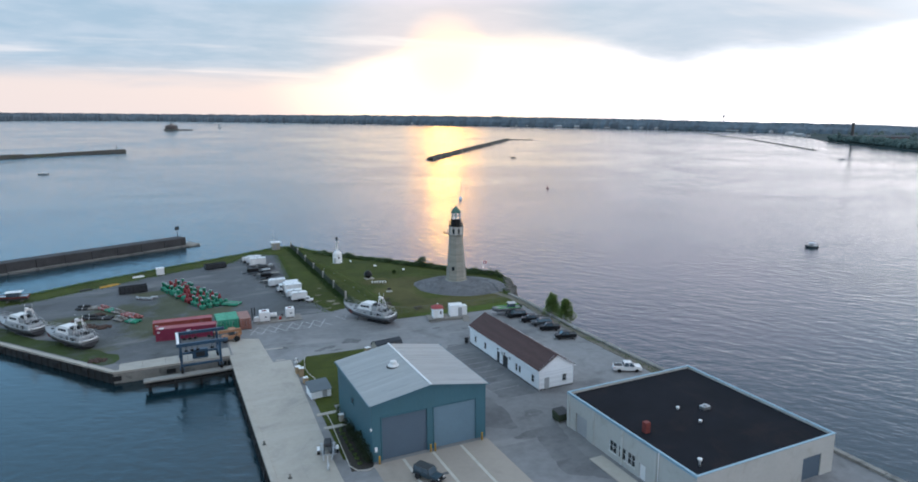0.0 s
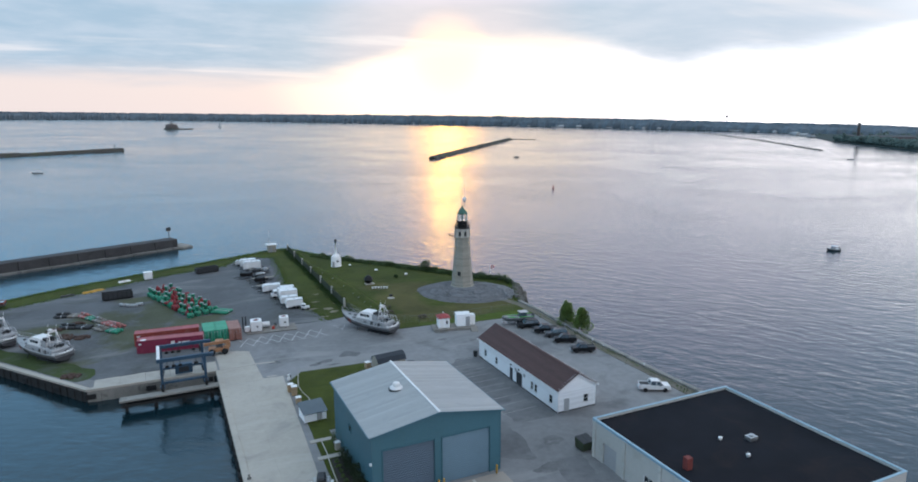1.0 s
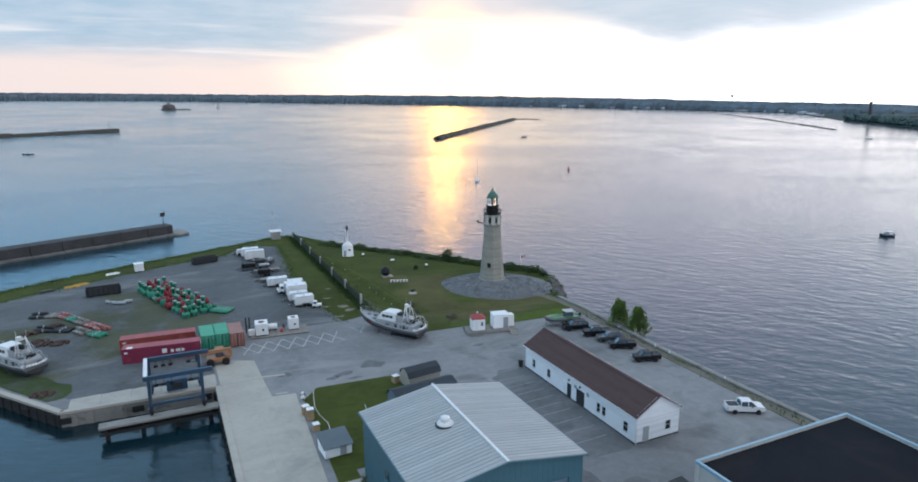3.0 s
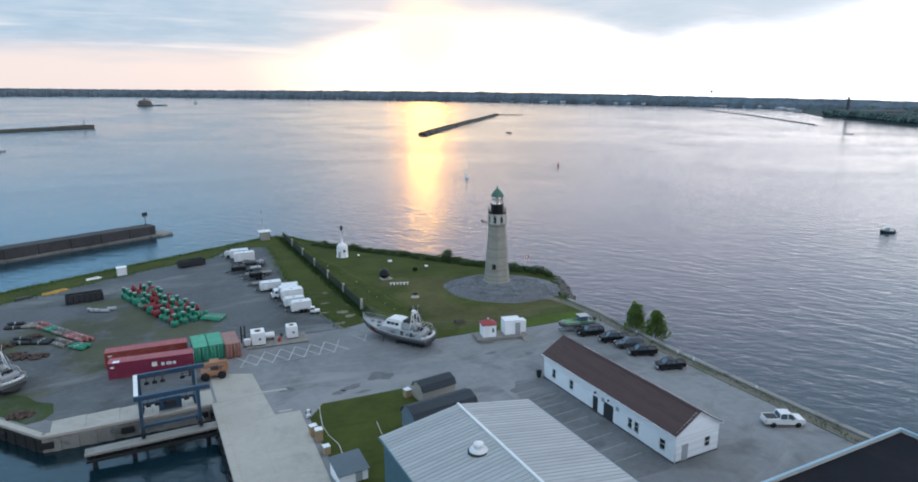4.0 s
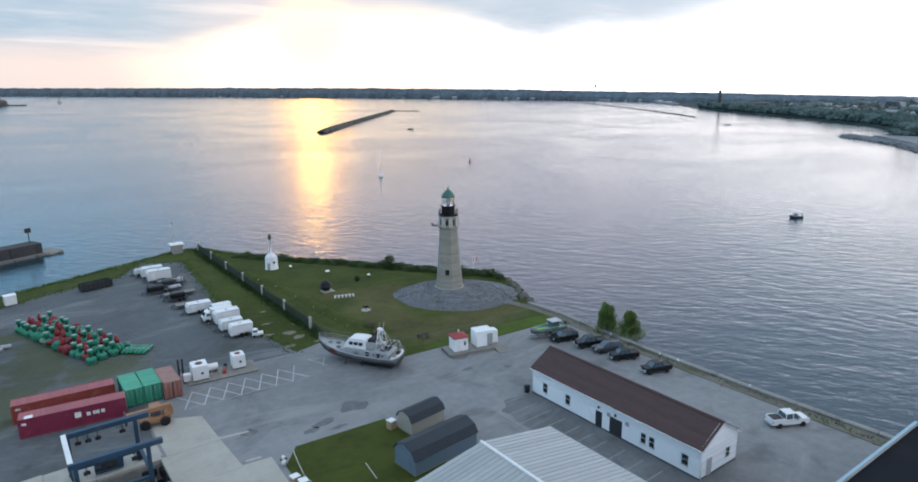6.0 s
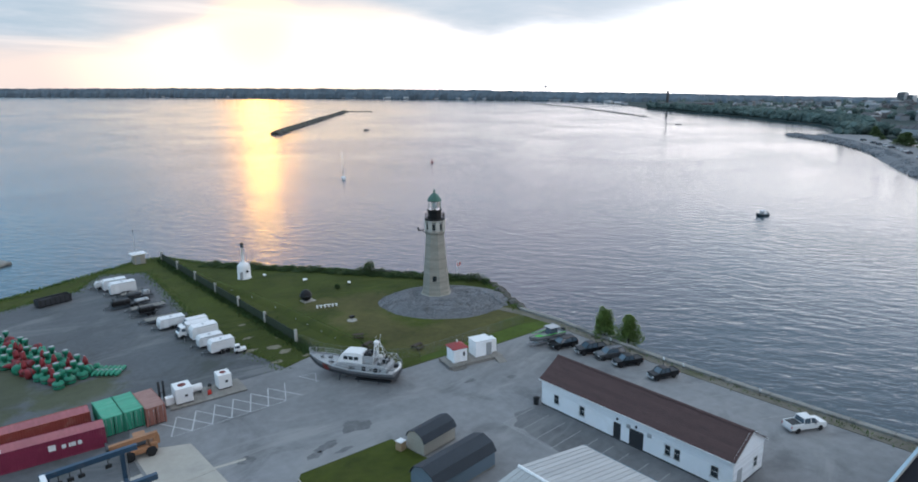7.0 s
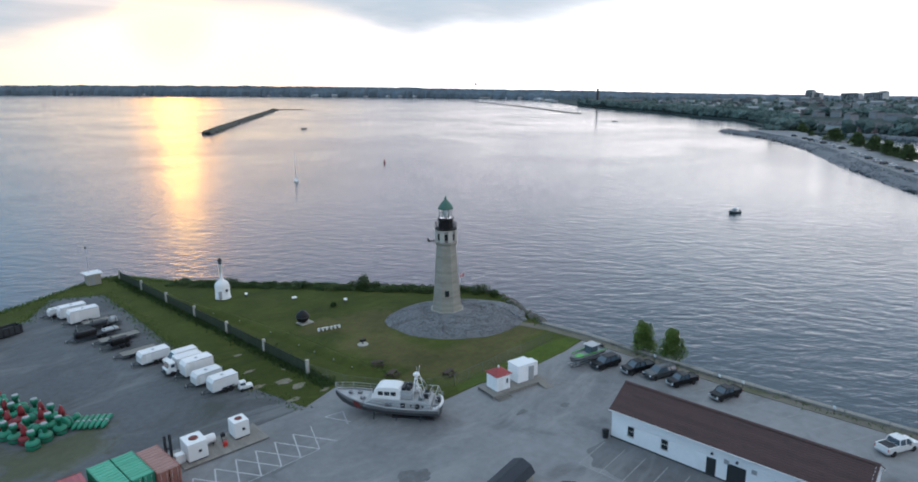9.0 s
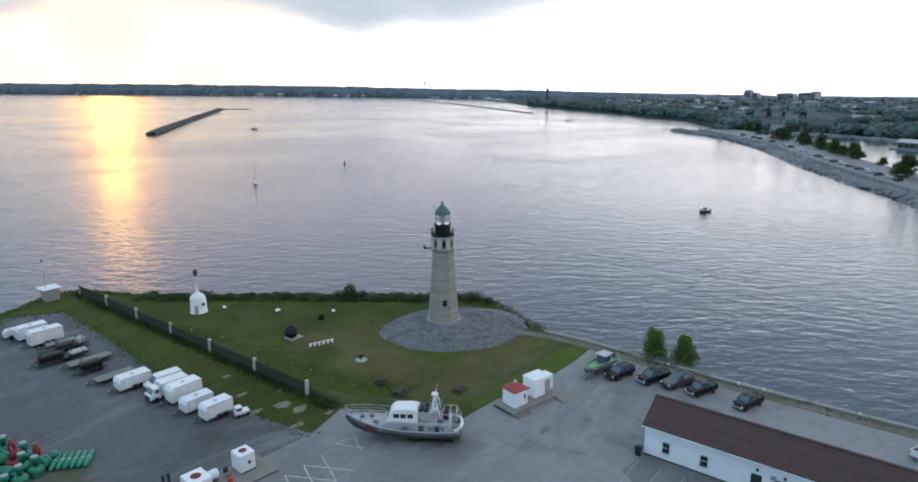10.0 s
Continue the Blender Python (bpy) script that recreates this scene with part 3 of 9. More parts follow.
# finger pier of the boat slip
pier = thing("finger_pier", "grey concrete finger pier on dark piles", "pier", kind="structure")
part("deck", Shape().box(2.6, 122.9, -0.36, 15.5, 1.7, 0.36, None, 0.05), WALL_CONCRETE, pier)
for i in range(4):
    part("pile", Shape().lathe([(0.3, -4), (0.3, -0.34)], 10, -4.2 + 4.4 * i, 122.9), PILE, pier)
part("skirt_board", Shape().box(2.6, 123.2, -1.5, 15.2, 0.2, 1.16), PILE, pier)
for y, h in ((121.9, -1.1), (123.9, -1.1)):
    part("waling", Shape().box(2.6, y, h, 15.3, 0.25, 0.35), PILE, pier)

# sea wall on the lake side
wall = thing("sea_wall", "low weathered stone and concrete sea wall", "sea wall", kind="structure")
line = [Vector((*p, 0)) for p in SEAWALL]
for a, b in zip(line, line[1:]):
    d = b - a
    n = max(1, int(d.length / 5))
    ang = math.degrees(math.atan2(d.y, d.x))
    for i in range(n):
        c = a + d * ((i + 0.5) / n)
        part("block", Shape().box(0, 0, -5.0, d.length / n - 0.05, 0.9, 5.45, pose(c.x, c.y, 0, 0, 0, ang), 0.07), WALL_CONCRETE, wall)

# ---- buildings ----


def window_part(parent, m, w, h, panes=(1, 2), frame_mat=WHITE, glass=WIN, name="window"):
    """A window in the local x-z plane, facing -y, its bottom middle at the pose m."""
    fr = Shape()
    t = 0.07
    for x in (-w / 2, w / 2):
        fr.box(x, 0, -t, t, 0.1, h + 2 * t, m)
    for z in (-t, h):
        fr.box(0, 0, z, w + t, 0.1, t, m)
    win = part(name, fr, frame_mat, parent)
    bars = Shape()
    for i in range(1, panes[0]):
        bars.box(-w / 2 + w * i / panes[0], -0.01, 0, 0.04, 0.06, h, m)
    for j in range(1, panes[1]):
        bars.box(0, -0.012, h * j / panes[1], w, 0.06, 0.04, m)
    if bars.v:
        part("glazing_bar", bars, frame_mat, win)
    part("pane", Shape().box(0, 0.0, 0, w, 0.03, h, m), glass, win)
    part("sill", Shape().box(0, -0.06, -0.13, w + 0.25, 0.16, 0.06, m), frame_mat, win)
    return win


def slope_sheet(a, b, c, d, t=0.08):
    """A slab over four corners (anticlockwise from above), t thick downwards."""
    vs = [Vector(p) for p in (a, b, c, d)]
    n = (vs[1] - vs[0]).cross(vs[3] - vs[0]).normalized() * t
    s = Shape()
    s.put([*(p - n for p in vs), *vs], [(3, 2, 1, 0), (4, 5, 6, 7), (0, 1, 5, 4), (1, 2, 6, 5), (2, 3, 7, 6), (3, 0, 4, 7)])
    return s


# teal hall
hall = thing("teal_hall", "teal metal boat hall with grey ribbed roof and two roller doors", "hall", kind="structure")
X0, X1, Y0, Y1, EAVE, RIDGE = 23.8, 41.2, 77.6, 95.4, 8.45, 9.95
XM = (X0 + X1) / 2
for name, p in (("side_wall", (X0, Y0, X0 + 0.25, Y1)), ("side_wall", (X1 - 0.25, Y0, X1, Y1))):
    s = Shape().box((p[0] + p[2]) / 2, (p[1] + p[3]) / 2, 0, p[2] - p[0], p[3] - p[1], EAVE)
    n = int((Y1 - Y0) / 0.6)
    for i in range(n):
        yy = Y0 + (i + 0.5) * (Y1 - Y0) / n
        s.box(p[0] if p[0] == X0 else p[2], yy, 0.05, 0.03, 0.06, EAVE - 0.15)
    part(name, s, TEAL, hall)
DOORS = ((25.1, 31.9), (32.85, 39.6))
DH = 6.3
for yy, cut in ((Y0, True), (Y1, False)):
    s = Shape()
    m = pose(0, yy + (0.125 if cut else -0.125), 0)
    if cut:
        xs = [X0 + 0.25, DOORS[0][0], DOORS[0][1], DOORS[1][0], DOORS[1][1], X1 - 0.25]
        for a, b in ((xs[0], xs[1]), (xs[2], xs[3]), (xs[4], xs[5])):
            s.box((a + b) / 2, 0, 0, b - a, 0.25, DH, m)
        base = DH
    else:
        base = 0.0
    prof = [(X0 + 0.25, base), (X1 - 0.25, base), (X1 - 0.25, EAVE), (XM, RIDGE - 0.12), (X0 + 0.25, EAVE)]
    vs = [(x, -0.125, z) for x, z in prof] + [(x, 0.125, z) for x, z in prof]
    s.put(vs, [(0, 1, 2, 3, 4), (9, 8, 7, 6, 5)] + [(i, i + 5, (i + 1) % 5 + 5, (i + 1) % 5) for i in range(5)], m)
    if cut:
        for i in range(28):
            x = X0 + 0.4 + i * (X1 - X0 - 0.8) / 27
            top = EAVE + (RIDGE - EAVE) * (1 - abs(x - XM) / (XM - X0)) - 0.25
            s.box(x, -0.13, DH + 0.05, 0.05, 0.025, top - DH - 0.05, m)
    part("gable_wall", s, TEAL, hall)
for a, b in DOORS:
    s = Shape()
    n = 21
    for i in range(n):
        s.profile([(Y0 + 0.125, i * DH / n), (Y0 + 0.10, (i + 0.15) * DH / n), (Y0 + 0.10, (i + 0.85) * DH / n), (Y0 + 0.125, (i + 1) * DH / n), (Y0 + 0.2, (i + 1) * DH / n), (Y0 + 0.2, i * DH / n)], a + 0.05, b - 0.05)
    door = part("roller_door", s, ROLLER if a < 30 else ROLLER_REFLECT, hall, "closed dark grey-blue roller door" if a < 30 else "closed roller door with a pale sky reflection in its colour")
    fr = Shape()
    for x in (a, b):
        fr.box(x, Y0 - 0.02, 0, 0.12, 0.2, DH + 0.06)
    fr.box((a + b) / 2, Y0 - 0.03, DH, b - a, 0.2, 0.12)
    part("door_frame", fr, TEAL, door)
for side in (0, 1):
    xe, xr = (X0 - 0.35, XM) if side == 0 else (X1 + 0.35, XM)
    ze = EAVE - 0.02
    n = 33
    for i in range(n):
        ya, yb = Y0 - 0.3 + i * (Y1 - Y0 + 0.6) / n, Y0 - 0.3 + (i + 1) * (Y1 - Y0 + 0.6) / n
        q = [(xe, ya, ze), (xr, ya, RIDGE), (xr, yb, RIDGE), (xe, yb, ze)]
        if side == 0:
            q = [q[0], q[3], q[2], q[1]][::-1]
        else:
            q = [q[1], q[0], q[3], q[2]][::-1][::-1]
        s = slope_sheet(*q, t=0.06)
        up = (RIDGE - ze) / abs(xr - xe)
        s.beam((xe, ya + 0.06, ze + 0.01), (xr, ya + 0.06, RIDGE + 0.01), 0.05, 0.05)
        part("roof_panel", s, METAL_ROOF, hall)
part("ridge_cap", Shape().profile([(-0.17, -0.02), (0.17, -0.02), (0.07, 0.1), (-0.07, 0.1)], 0, Y1 - Y0 + 0.7, pose(XM, Y0 - 0.35, RIDGE + 0.04, 0, 0, 90)), WHITE, hall)
for side, x in ((0, X0 - 0.42), (1, X1 + 0.42)):
    part("gutter", Shape().box(x, (Y0 + Y1) / 2, EAVE - 0.2, 0.12, Y1 - Y0 + 0.6, 0.14), TEAL, hall)
for side in (-1, 1):
    xe = XM + side * (XM - X0 + 0.35)
    part("verge_trim", Shape().beam((xe, Y0 - 0.32, EAVE - 0.1), (XM, Y0 - 0.32, RIDGE - 0.06), 0.22, 0.08), TEAL, hall)
vent = part("roof_vent", Shape().lathe([(0.9, -0.1), (0.9, 0.22), (0.5, 0.3), (0.45, 0.55), (0.5, 0.6), (0.5, 0.85), (0.15, 0.95)], 20, 30.3, 87.0), WHITE, hall, "white round roof fan")
part("fan_collar", Shape().lathe([(1.05, -0.15), (1.05, 0.12), (0.92, 0.14)], 20, 30.3, 87.0), DARK, vent, "dark collar")
vent.location.z = EAVE + (RIDGE - EAVE) * (30.3 - X0) / (XM - X0) - 0.05
window_part(hall, pose(X0 - 0.06, 87.0, 4.8, 0, 0, -90), 1.0, 0.9, (1, 1), TEAL)
part("meter_box", Shape().box(X0 + 0.45, Y0 - 0.08, 1.5, 0.35, 0.16, 0.7, None, 0.03), WHITE, hall, "small white meter box")
part("wall_lamp", Shape().box(X0 - 0.12, Y0 + 0.2, 4.6, 0.24, 0.3, 0.35, None, 0.05), WHITE, hall, "small white wall lamp")
part("vent_cover", Shape().box(X0 - 0.06, 81.4, 2.4, 0.1, 0.5, 0.5, None, 0.02), TEAL, hall)

# flat-roofed building
flat_hall = thing("flat_roofed_building", "beige building with black flat roof and pale blue coping", "building", kind="structure")
FX0, FX1, FY0, FY1, FH = 54.1, 78.4, 49.0, 75.3, 5.4


def wall_with_holes(along, fixed, lo, hi, height, holes, thick=0.3):
    """A straight wall with openings; holes are (from, to, sill, head)."""
    s = Shape()
    cuts = sorted({lo, hi, *(v for h in holes for v in h[:2])})
    for a, b in zip(cuts, cuts[1:]):
        mid = (a + b) / 2
        bands = [(0.0, height)]
        for h in holes:
            if h[0] < mid < h[1]:
                bands = [(z0, z1) for p0, p1 in bands for z0, z1 in ((p0, min(p1, h[2])), (max(p0, h[3]), p1)) if z1 - z0 > 0.01]
        for z0, z1 in bands:
            if along == "x":
                s.box(mid, fixed, z0, b - a, thick, z1 - z0)
            else:
                s.box(fixed, mid, z0, thick, b - a, z1 - z0)
    return s


west = [(70.2, 72.9, 0.0, 3.0), (59.6, 61.2, 1.0, 2.6), (61.5, 63.1, 1.0, 2.6), (63.4, 65.0, 1.0, 2.6), (57.6, 58.8, 0.0, 2.2)]
part("wall", wall_with_holes("y", FX0 + 0.15, FY0, FY1, FH, west), BEIGE, flat_hall)
part("wall", wall_with_holes("y", FX1 - 0.15, FY0, FY1, FH, []), BEIGE, flat_hall)
part("wall", wall_with_holes("x", FY0 + 0.15, FX0 + 0.3, FX1 - 0.3, FH, [(72.5, 76.0, 0, 3.2)]), BEIGE, flat_hall)
part("wall", wall_with_holes("x", FY1 - 0.15, FX0 + 0.3, FX1 - 0.3, FH, []), BEIGE, flat_hall)
for yy in (FY1 - 0.5, 68.7, 62.3, 55.8, FY0 + 0.5):
    part("pilaster", Shape().box(FX0 - 0.06, yy, 0, 0.14, 0.45, FH - 0.2, None, 0.02), BEIGE, flat_hall)
part("roof", Shape().box((FX0 + FX1) / 2, (FY0 + FY1) / 2, FH - 0.55, FX1 - FX0 - 0.6, FY1 - FY0 - 0.6, 0.25), MEMBRANE, flat_hall, "black membrane flat roof")
for x, y, sx, sy in ((FX0 + 0.12, (FY0 + FY1) / 2, 0.34, FY1 - FY0 + 0.1), (FX1 - 0.12, (FY0 + FY1) / 2, 0.34, FY1 - FY0 + 0.1)):
    part("coping", Shape().box(x, y, FH, sx, sy, 0.12, None, 0.03), SKYBLUE, flat_hall, "pale blue metal coping")
for y in (FY0 + 0.12, FY1 - 0.12):
    part("coping", Shape().box((FX0 + FX1) / 2, y, FH + 0.003, FX1 - FX0 - 0.3, 0.34, 0.12, None, 0.03), SKYBLUE, flat_hall, "pale blue metal coping")
part("fascia", Shape().box(FX0 - 0.04, (FY0 + FY1) / 2, FH - 0.22, 0.08, FY1 - FY0, 0.2), SKYBLUE, flat_hall)
part("roller_door", Shape().box(FX0 + 0.2, 71.55, 0, 0.1, 2.7, 3.0), GREY_TRIM, flat_hall)
part("roller_door", Shape().box(74.25, FY0 + 0.2, 0, 3.5, 0.1, 3.2), ROLLER, flat_hall)
part("door", Shape().box(FX0 + 0.2, 58.2, 0, 0.08, 1.2, 2.2), WHITE, flat_hall)
for yy in (60.4, 62.3, 64.2):
    window_part(flat_hall, pose(FX0 + 0.1, yy, 1.0, 0, 0, -90), 1.5, 1.6, (2, 2), WHITE)
part("downpipe", Shape().tube((FX0 - 0.15, 55.2, 0), (FX0 - 0.15, 55.2, FH), 0.07), WHITE, flat_hall)
RZ = FH - 0.3
part("chimney", Shape().box(56.6, 60.6, RZ, 0.8, 0.8, 1.5, None, 0.04), BRICK_RED, flat_hall, "rust-red chimney stack")
part("vent_pipe", Shape().lathe([(0.16, 0), (0.16, 0.7), (0.3, 0.75), (0.3, 0.95), (0.1, 1.05)], 12, 56.7, 51.2).lathe([(0.2, -0.05), (0.2, 0.0)], 12, 56.7, 51.2), WHITE, flat_hall).location.z = RZ
for x, y, r, h in ((65.4, 64.0, 0.25, 0.4), (65.2, 59.5, 0.25, 0.4)):
    part("vent_cap", Shape().lathe([(r * 0.7, 0), (r * 0.7, h * 0.5), (r, h * 0.55), (r, h), (r * 0.3, h * 1.2)], 12, x, y), WHITE, flat_hall).location.z = RZ
part("air_handler", Shape().box(69.0, 62.4, RZ, 1.3, 1.0, 0.55, None, 0.06).lathe([(0.3, RZ + 0.55), (0.3, RZ + 0.7)], 12, 69.0, 62.4), CHROME, flat_hall)

# white house
house = thing("white_house", "long white clapboard house with brown shingle roof", "house", kind="structure")
HX0, HX1, HY0, HY1, HE, HR = 56.95, 64.1, 87.95, 114.9, 3.8, 6.05
HM = (HX0 + HX1) / 2
wins = [(89.9, 0.9), (94.4, 0.75), (95.6, 0.75), (108.0, 0.85), (112.3, 0.85)]
holes = [(y - w / 2, y + w / 2, 1.0, 2.2) for y, w in wins] + [(98.8, 100.8, 0.05, 2.3), (102.0, 103.1, 0.05, 2.2)]
part("wall", wall_with_holes("y", HX0 + 0.12, HY0, HY1, HE, holes, 0.24), WHITE_SIDING, house)
part("wall", wall_with_holes("y", HX1 - 0.12, HY0, HY1, HE, [], 0.24), WHITE_SIDING, house)
for yy in (HY0, HY1):
    s = Shape()
    m = pose(0, yy + (0.12 if yy == HY0 else -0.12), 0)
    prof = [(HX0 + 0.24, 0), (HX1 - 0.24, 0), (HX1 - 0.24, HE), (HM, HR - 0.08), (HX0 + 0.24, HE)]
    vs = [(x, -0.12, z) for x, z in prof] + [(x, 0.12, z) for x, z in prof]
    s.put(vs, [(0, 1, 2, 3, 4), (9, 8, 7, 6, 5)] + [(i, i + 5, (i + 1) % 5 + 5, (i + 1) % 5) for i in range(5)], m)
    part("gable_wall", s, WHITE_SIDING, house)
for k in range(19):
    part("clapboard", Shape().box(HX0 - 0.012, (HY0 + HY1) / 2, 2.35 + k * 0.078, 0.024, HY1 - HY0, 0.062), WHITE_SIDING, house)
for k in range(26):
    z = 0.15 + k * 0.22
    half = (HX1 - HX0) / 2 * (1 if z < HE else max(0.05, 1 - (z - HE) / (HR - HE)))
    part("clapboard", Shape().box(HM, HY0 - 0.012, z, 2 * half - 0.1, 0.024, 0.19), WHITE_SIDING, house)
part("foundation", Shape().box(HM, (HY0 + HY1) / 2, 0, HX1 - HX0 + 0.1, HY1 - HY0 + 0.1, 0.16), DARK, house)
for side in (0, 1):
    xe = HX0 - 0.3 if side == 0 else HX1 + 0.3
    ze = HE - 0.1
    n = 15
    for i in range(n):
        a, b = i / n, (i + 1) / n
        xa, xb, za, zb = xe + (HM - xe) * a, xe + (HM - xe) * b, ze + (HR - ze) * a, ze + (HR - ze) * b
        q = [(xa, HY0 - 0.3, za + 0.02), (xb, HY0 - 0.3, zb), (xb, HY1 + 0.3, zb), (xa, HY1 + 0.3, za + 0.02)]
        q = q if side == 1 else q[::-1]
        q = q[::-1]
        part("shingle_course", slope_sheet(*q, t=0.07), SHINGLE, house)
part("ridge_cap", Shape().profile([(-0.25, -0.06), (0.25, -0.06), (0.0, 0.06)], 0, HY1 - HY0 + 0.6, pose(HM, HY0 - 0.3, HR + 0.03, 0, 0, 90)), SHINGLE, house)
for x in (HX0 - 0.3, HX1 + 0.3):
    part("gutter", Shape().box(x, (HY0 + HY1) / 2, HE - 0.22, 0.12, HY1 - HY0 + 0.6, 0.13), WHITE, house)
for s2 in (-1, 1):
    xe = HM + s2 * ((HX1 - HX0) / 2 + 0.3)
    part("bargeboard", Shape().beam((xe, HY0 - 0.26, HE - 0.32), (HM, HY0 - 0.26, HR - 0.2), 0.16, 0.05), WHITE, house)
for y, wd in wins:
    window_part(house, pose(HX0 + 0.05, y, 1.0, 0, 0, -90), wd, 1.2, (1, 2))
part("door", Shape().box(HX0 + 0.1, 99.8, 0.05, 0.08, 2.0, 2.25), DARK, house, "dark double door")
part("door", Shape().box(HX0 + 0.1, 102.55, 0.05, 0.08, 1.1, 2.15), DARK, house, "dark door")
for y in (99.8, 102.5):
    lamp = part("wall_lamp", Shape().box(HX0 - 0.12, y, 2.65, 0.25, 0.25, 0.3, None, 0.05), DARK, house)
window_part(house, pose(62.2, HY0 - 0.03, 1.0), 0.85, 1.2, (1, 2))
for y in (100.9, 98.0):
    part("wall_vent", Shape().box(HX0 - 0.05, y, 2.15, 0.12, 0.55, 0.5, None, 0.02), GREY_TRIM, house, "small grey louvred vent")
gd = part("door", Shape().box(58.6, HY0 - 0.03, 0.05, 0.95, 0.08, 2.1), GREY_TRIM, house, "grey gable door")
part("door_knob", Shape().lathe([(0.04, 0), (0.05, 0.05), (0.02, 0.08)], 8, m=pose(58.95, HY0 - 0.07, 1.0, 90)), CHROME, gd)
part("downpipe", Shape().tube((HX0 + 0.05, HY0 - 0.1, 0), (HX0 + 0.05, HY0 - 0.1, HE - 0.2), 0.05), WHITE, house)

# lighthouse on its rock mound
LX, LY, LB = 74.74, 160.1, 1.1
light = thing("lighthouse", "pale limestone octagonal lighthouse with black gallery and green dome", "lighthouse", pose(LX, LY, LB), kind="structure")
OCT = 22.5 / 45.0
part("base_course", Shape().lathe([(3.25, -0.6), (3.25, 0.35), (3.05, 0.45)], 8, smooth=False, turn=OCT), STONE, light)
rng = random.Random(5)
n = 26
for i in range(n):
    a, b = i / n, (i + 1) / n
    ra, rb = 2.95 - 1.05 * a ** 0.85, 2.95 - 1.05 * b ** 0.85
    z0, z1 = 0.45 + 12.3 * a, 0.45 + 12.3 * b
    part("stone_course", Shape().lathe([(ra - 0.006, z0), (ra + 0.006, z0 + 0.03), (rb + 0.006, z1 - 0.02), (rb - 0.006, z1)], 8, smooth=False, turn=OCT), STONE, light)
part("cornice", Shape().lathe([(1.9, 12.75), (2.1, 13.0), (2.15, 13.15), (2.15, 13.35), (2.0, 13.4)], 8, smooth=False, turn=OCT), STONE, light)
# watch room with openings: posts between windows
ring = Shape()
for i in range(8):
    a = math.pi / 4 * (i + 0.5)
    ring.box(1.82, 0, 13.4, 0.45, 0.85, 2.0, pose(0, 0, 0, 0, 0, math.degrees(a)))
part("watch_room_pier", ring, PALE_STONE, light)
part("watch_room_core", Shape().lathe([(1.62, 13.4), (1.62, 15.4)], 8, smooth=False, turn=0.0), GREY_TRIM, light)
for i in range(8):
    a = math.degrees(math.pi / 4 * i)
    wn = part("watch_window", Shape().box(1.78, 0, 13.75, 0.12, 0.62, 1.15, pose(0, 0, 0, 0, 0, a)), WIN, light)
part("cornice", Shape().lathe([(2.0, 15.3), (2.12, 15.45), (2.15, 15.6)], 16, smooth=False), PALE_STONE, light)
part("gallery_floor", Shape().lathe([(1.95, 15.6), (2.05, 15.65), (2.05, 15.8), (1.95, 15.85)], 16, smooth=False), BLACK_IRON, light, "black iron gallery")
rail = Shape()
for i in range(24):
    a = 2 * math.pi * i / 24
    rail.tube((1.96 * math.cos(a), 1.96 * math.sin(a), 15.8), (1.96 * math.cos(a), 1.96 * math.sin(a), 16.9), 0.035, 6)
    b = 2 * math.pi * (i + 1) / 24
    for z in (16.15, 16.5, 16.9):
        rail.tube((1.96 * math.cos(a), 1.96 * math.sin(a), z), (1.96 * math.cos(b), 1.96 * math.sin(b), z), 0.03, 5)
part("gallery_rail", rail, BLACK_IRON, light, "black iron railing")
part("lantern_base", Shape().lathe([(1.4, 15.8), (1.4, 17.45), (1.6, 17.55), (1.6, 17.7)], 8, smooth=False, turn=OCT), BLACK_IRON, light)
bars = Shape()
for i in range(8):
    a = math.pi / 4 * (i + 0.5)
    bars.tube((1.22 * math.cos(a), 1.22 * math.sin(a), 17.7), (1.22 * math.cos(a), 1.22 * math.sin(a), 19.4), 0.05, 6)
    b = a + math.pi / 4
    bars.tube((1.22 * math.cos(a), 1.22 * math.sin(a), 18.55), (1.22 * math.cos(b), 1.22 * math.sin(b), 18.55), 0.03, 6)
part("lantern_bar", bars, COPPER, light)
clear_glass = bpy.data.materials.new("lantern_glass")
clear_glass.use_nodes = True
g = Nodes(clear_glass.node_tree)
gp = g.add("ShaderNodeBsdfPrincipled", {"Base Color": rgb(0.93, 0.95, 0.95), "Roughness": 0.12, "IOR": 1.08, "Specular IOR Level": 0.2, "Transmission Weight": 1.0})
g.add("ShaderNodeOutputMaterial", {0: gp.outputs[0]})
part("lantern_glass", Shape().lathe([(1.17, 17.72), (1.17, 19.4)], 8, smooth=False, turn=OCT), clear_glass, light, "clear lantern panes").visible_shadow = False
lens = part("lamp_lens", Shape().lathe([(0.25, 17.76), (0.4, 18.1), (0.45, 18.6), (0.4, 19.0), (0.15, 19.3)], 14), WHITE, light, "pale glass lamp lens")
part("dome", Shape().lathe([(1.42, 19.38), (1.42, 19.5), (1.3, 19.75), (1.12, 20.1), (0.86, 20.45), (0.52, 20.75), (0.26, 20.98), (0.18, 21.1)], 16), COPPER, light, "green copper dome")
part("finial", Shape().lathe([(0.16, 21.05), (0.1, 21.2), (0.24, 21.32), (0.24, 21.42), (0.06, 21.6), (0.03, 22.1)], 12), COPPER, light)
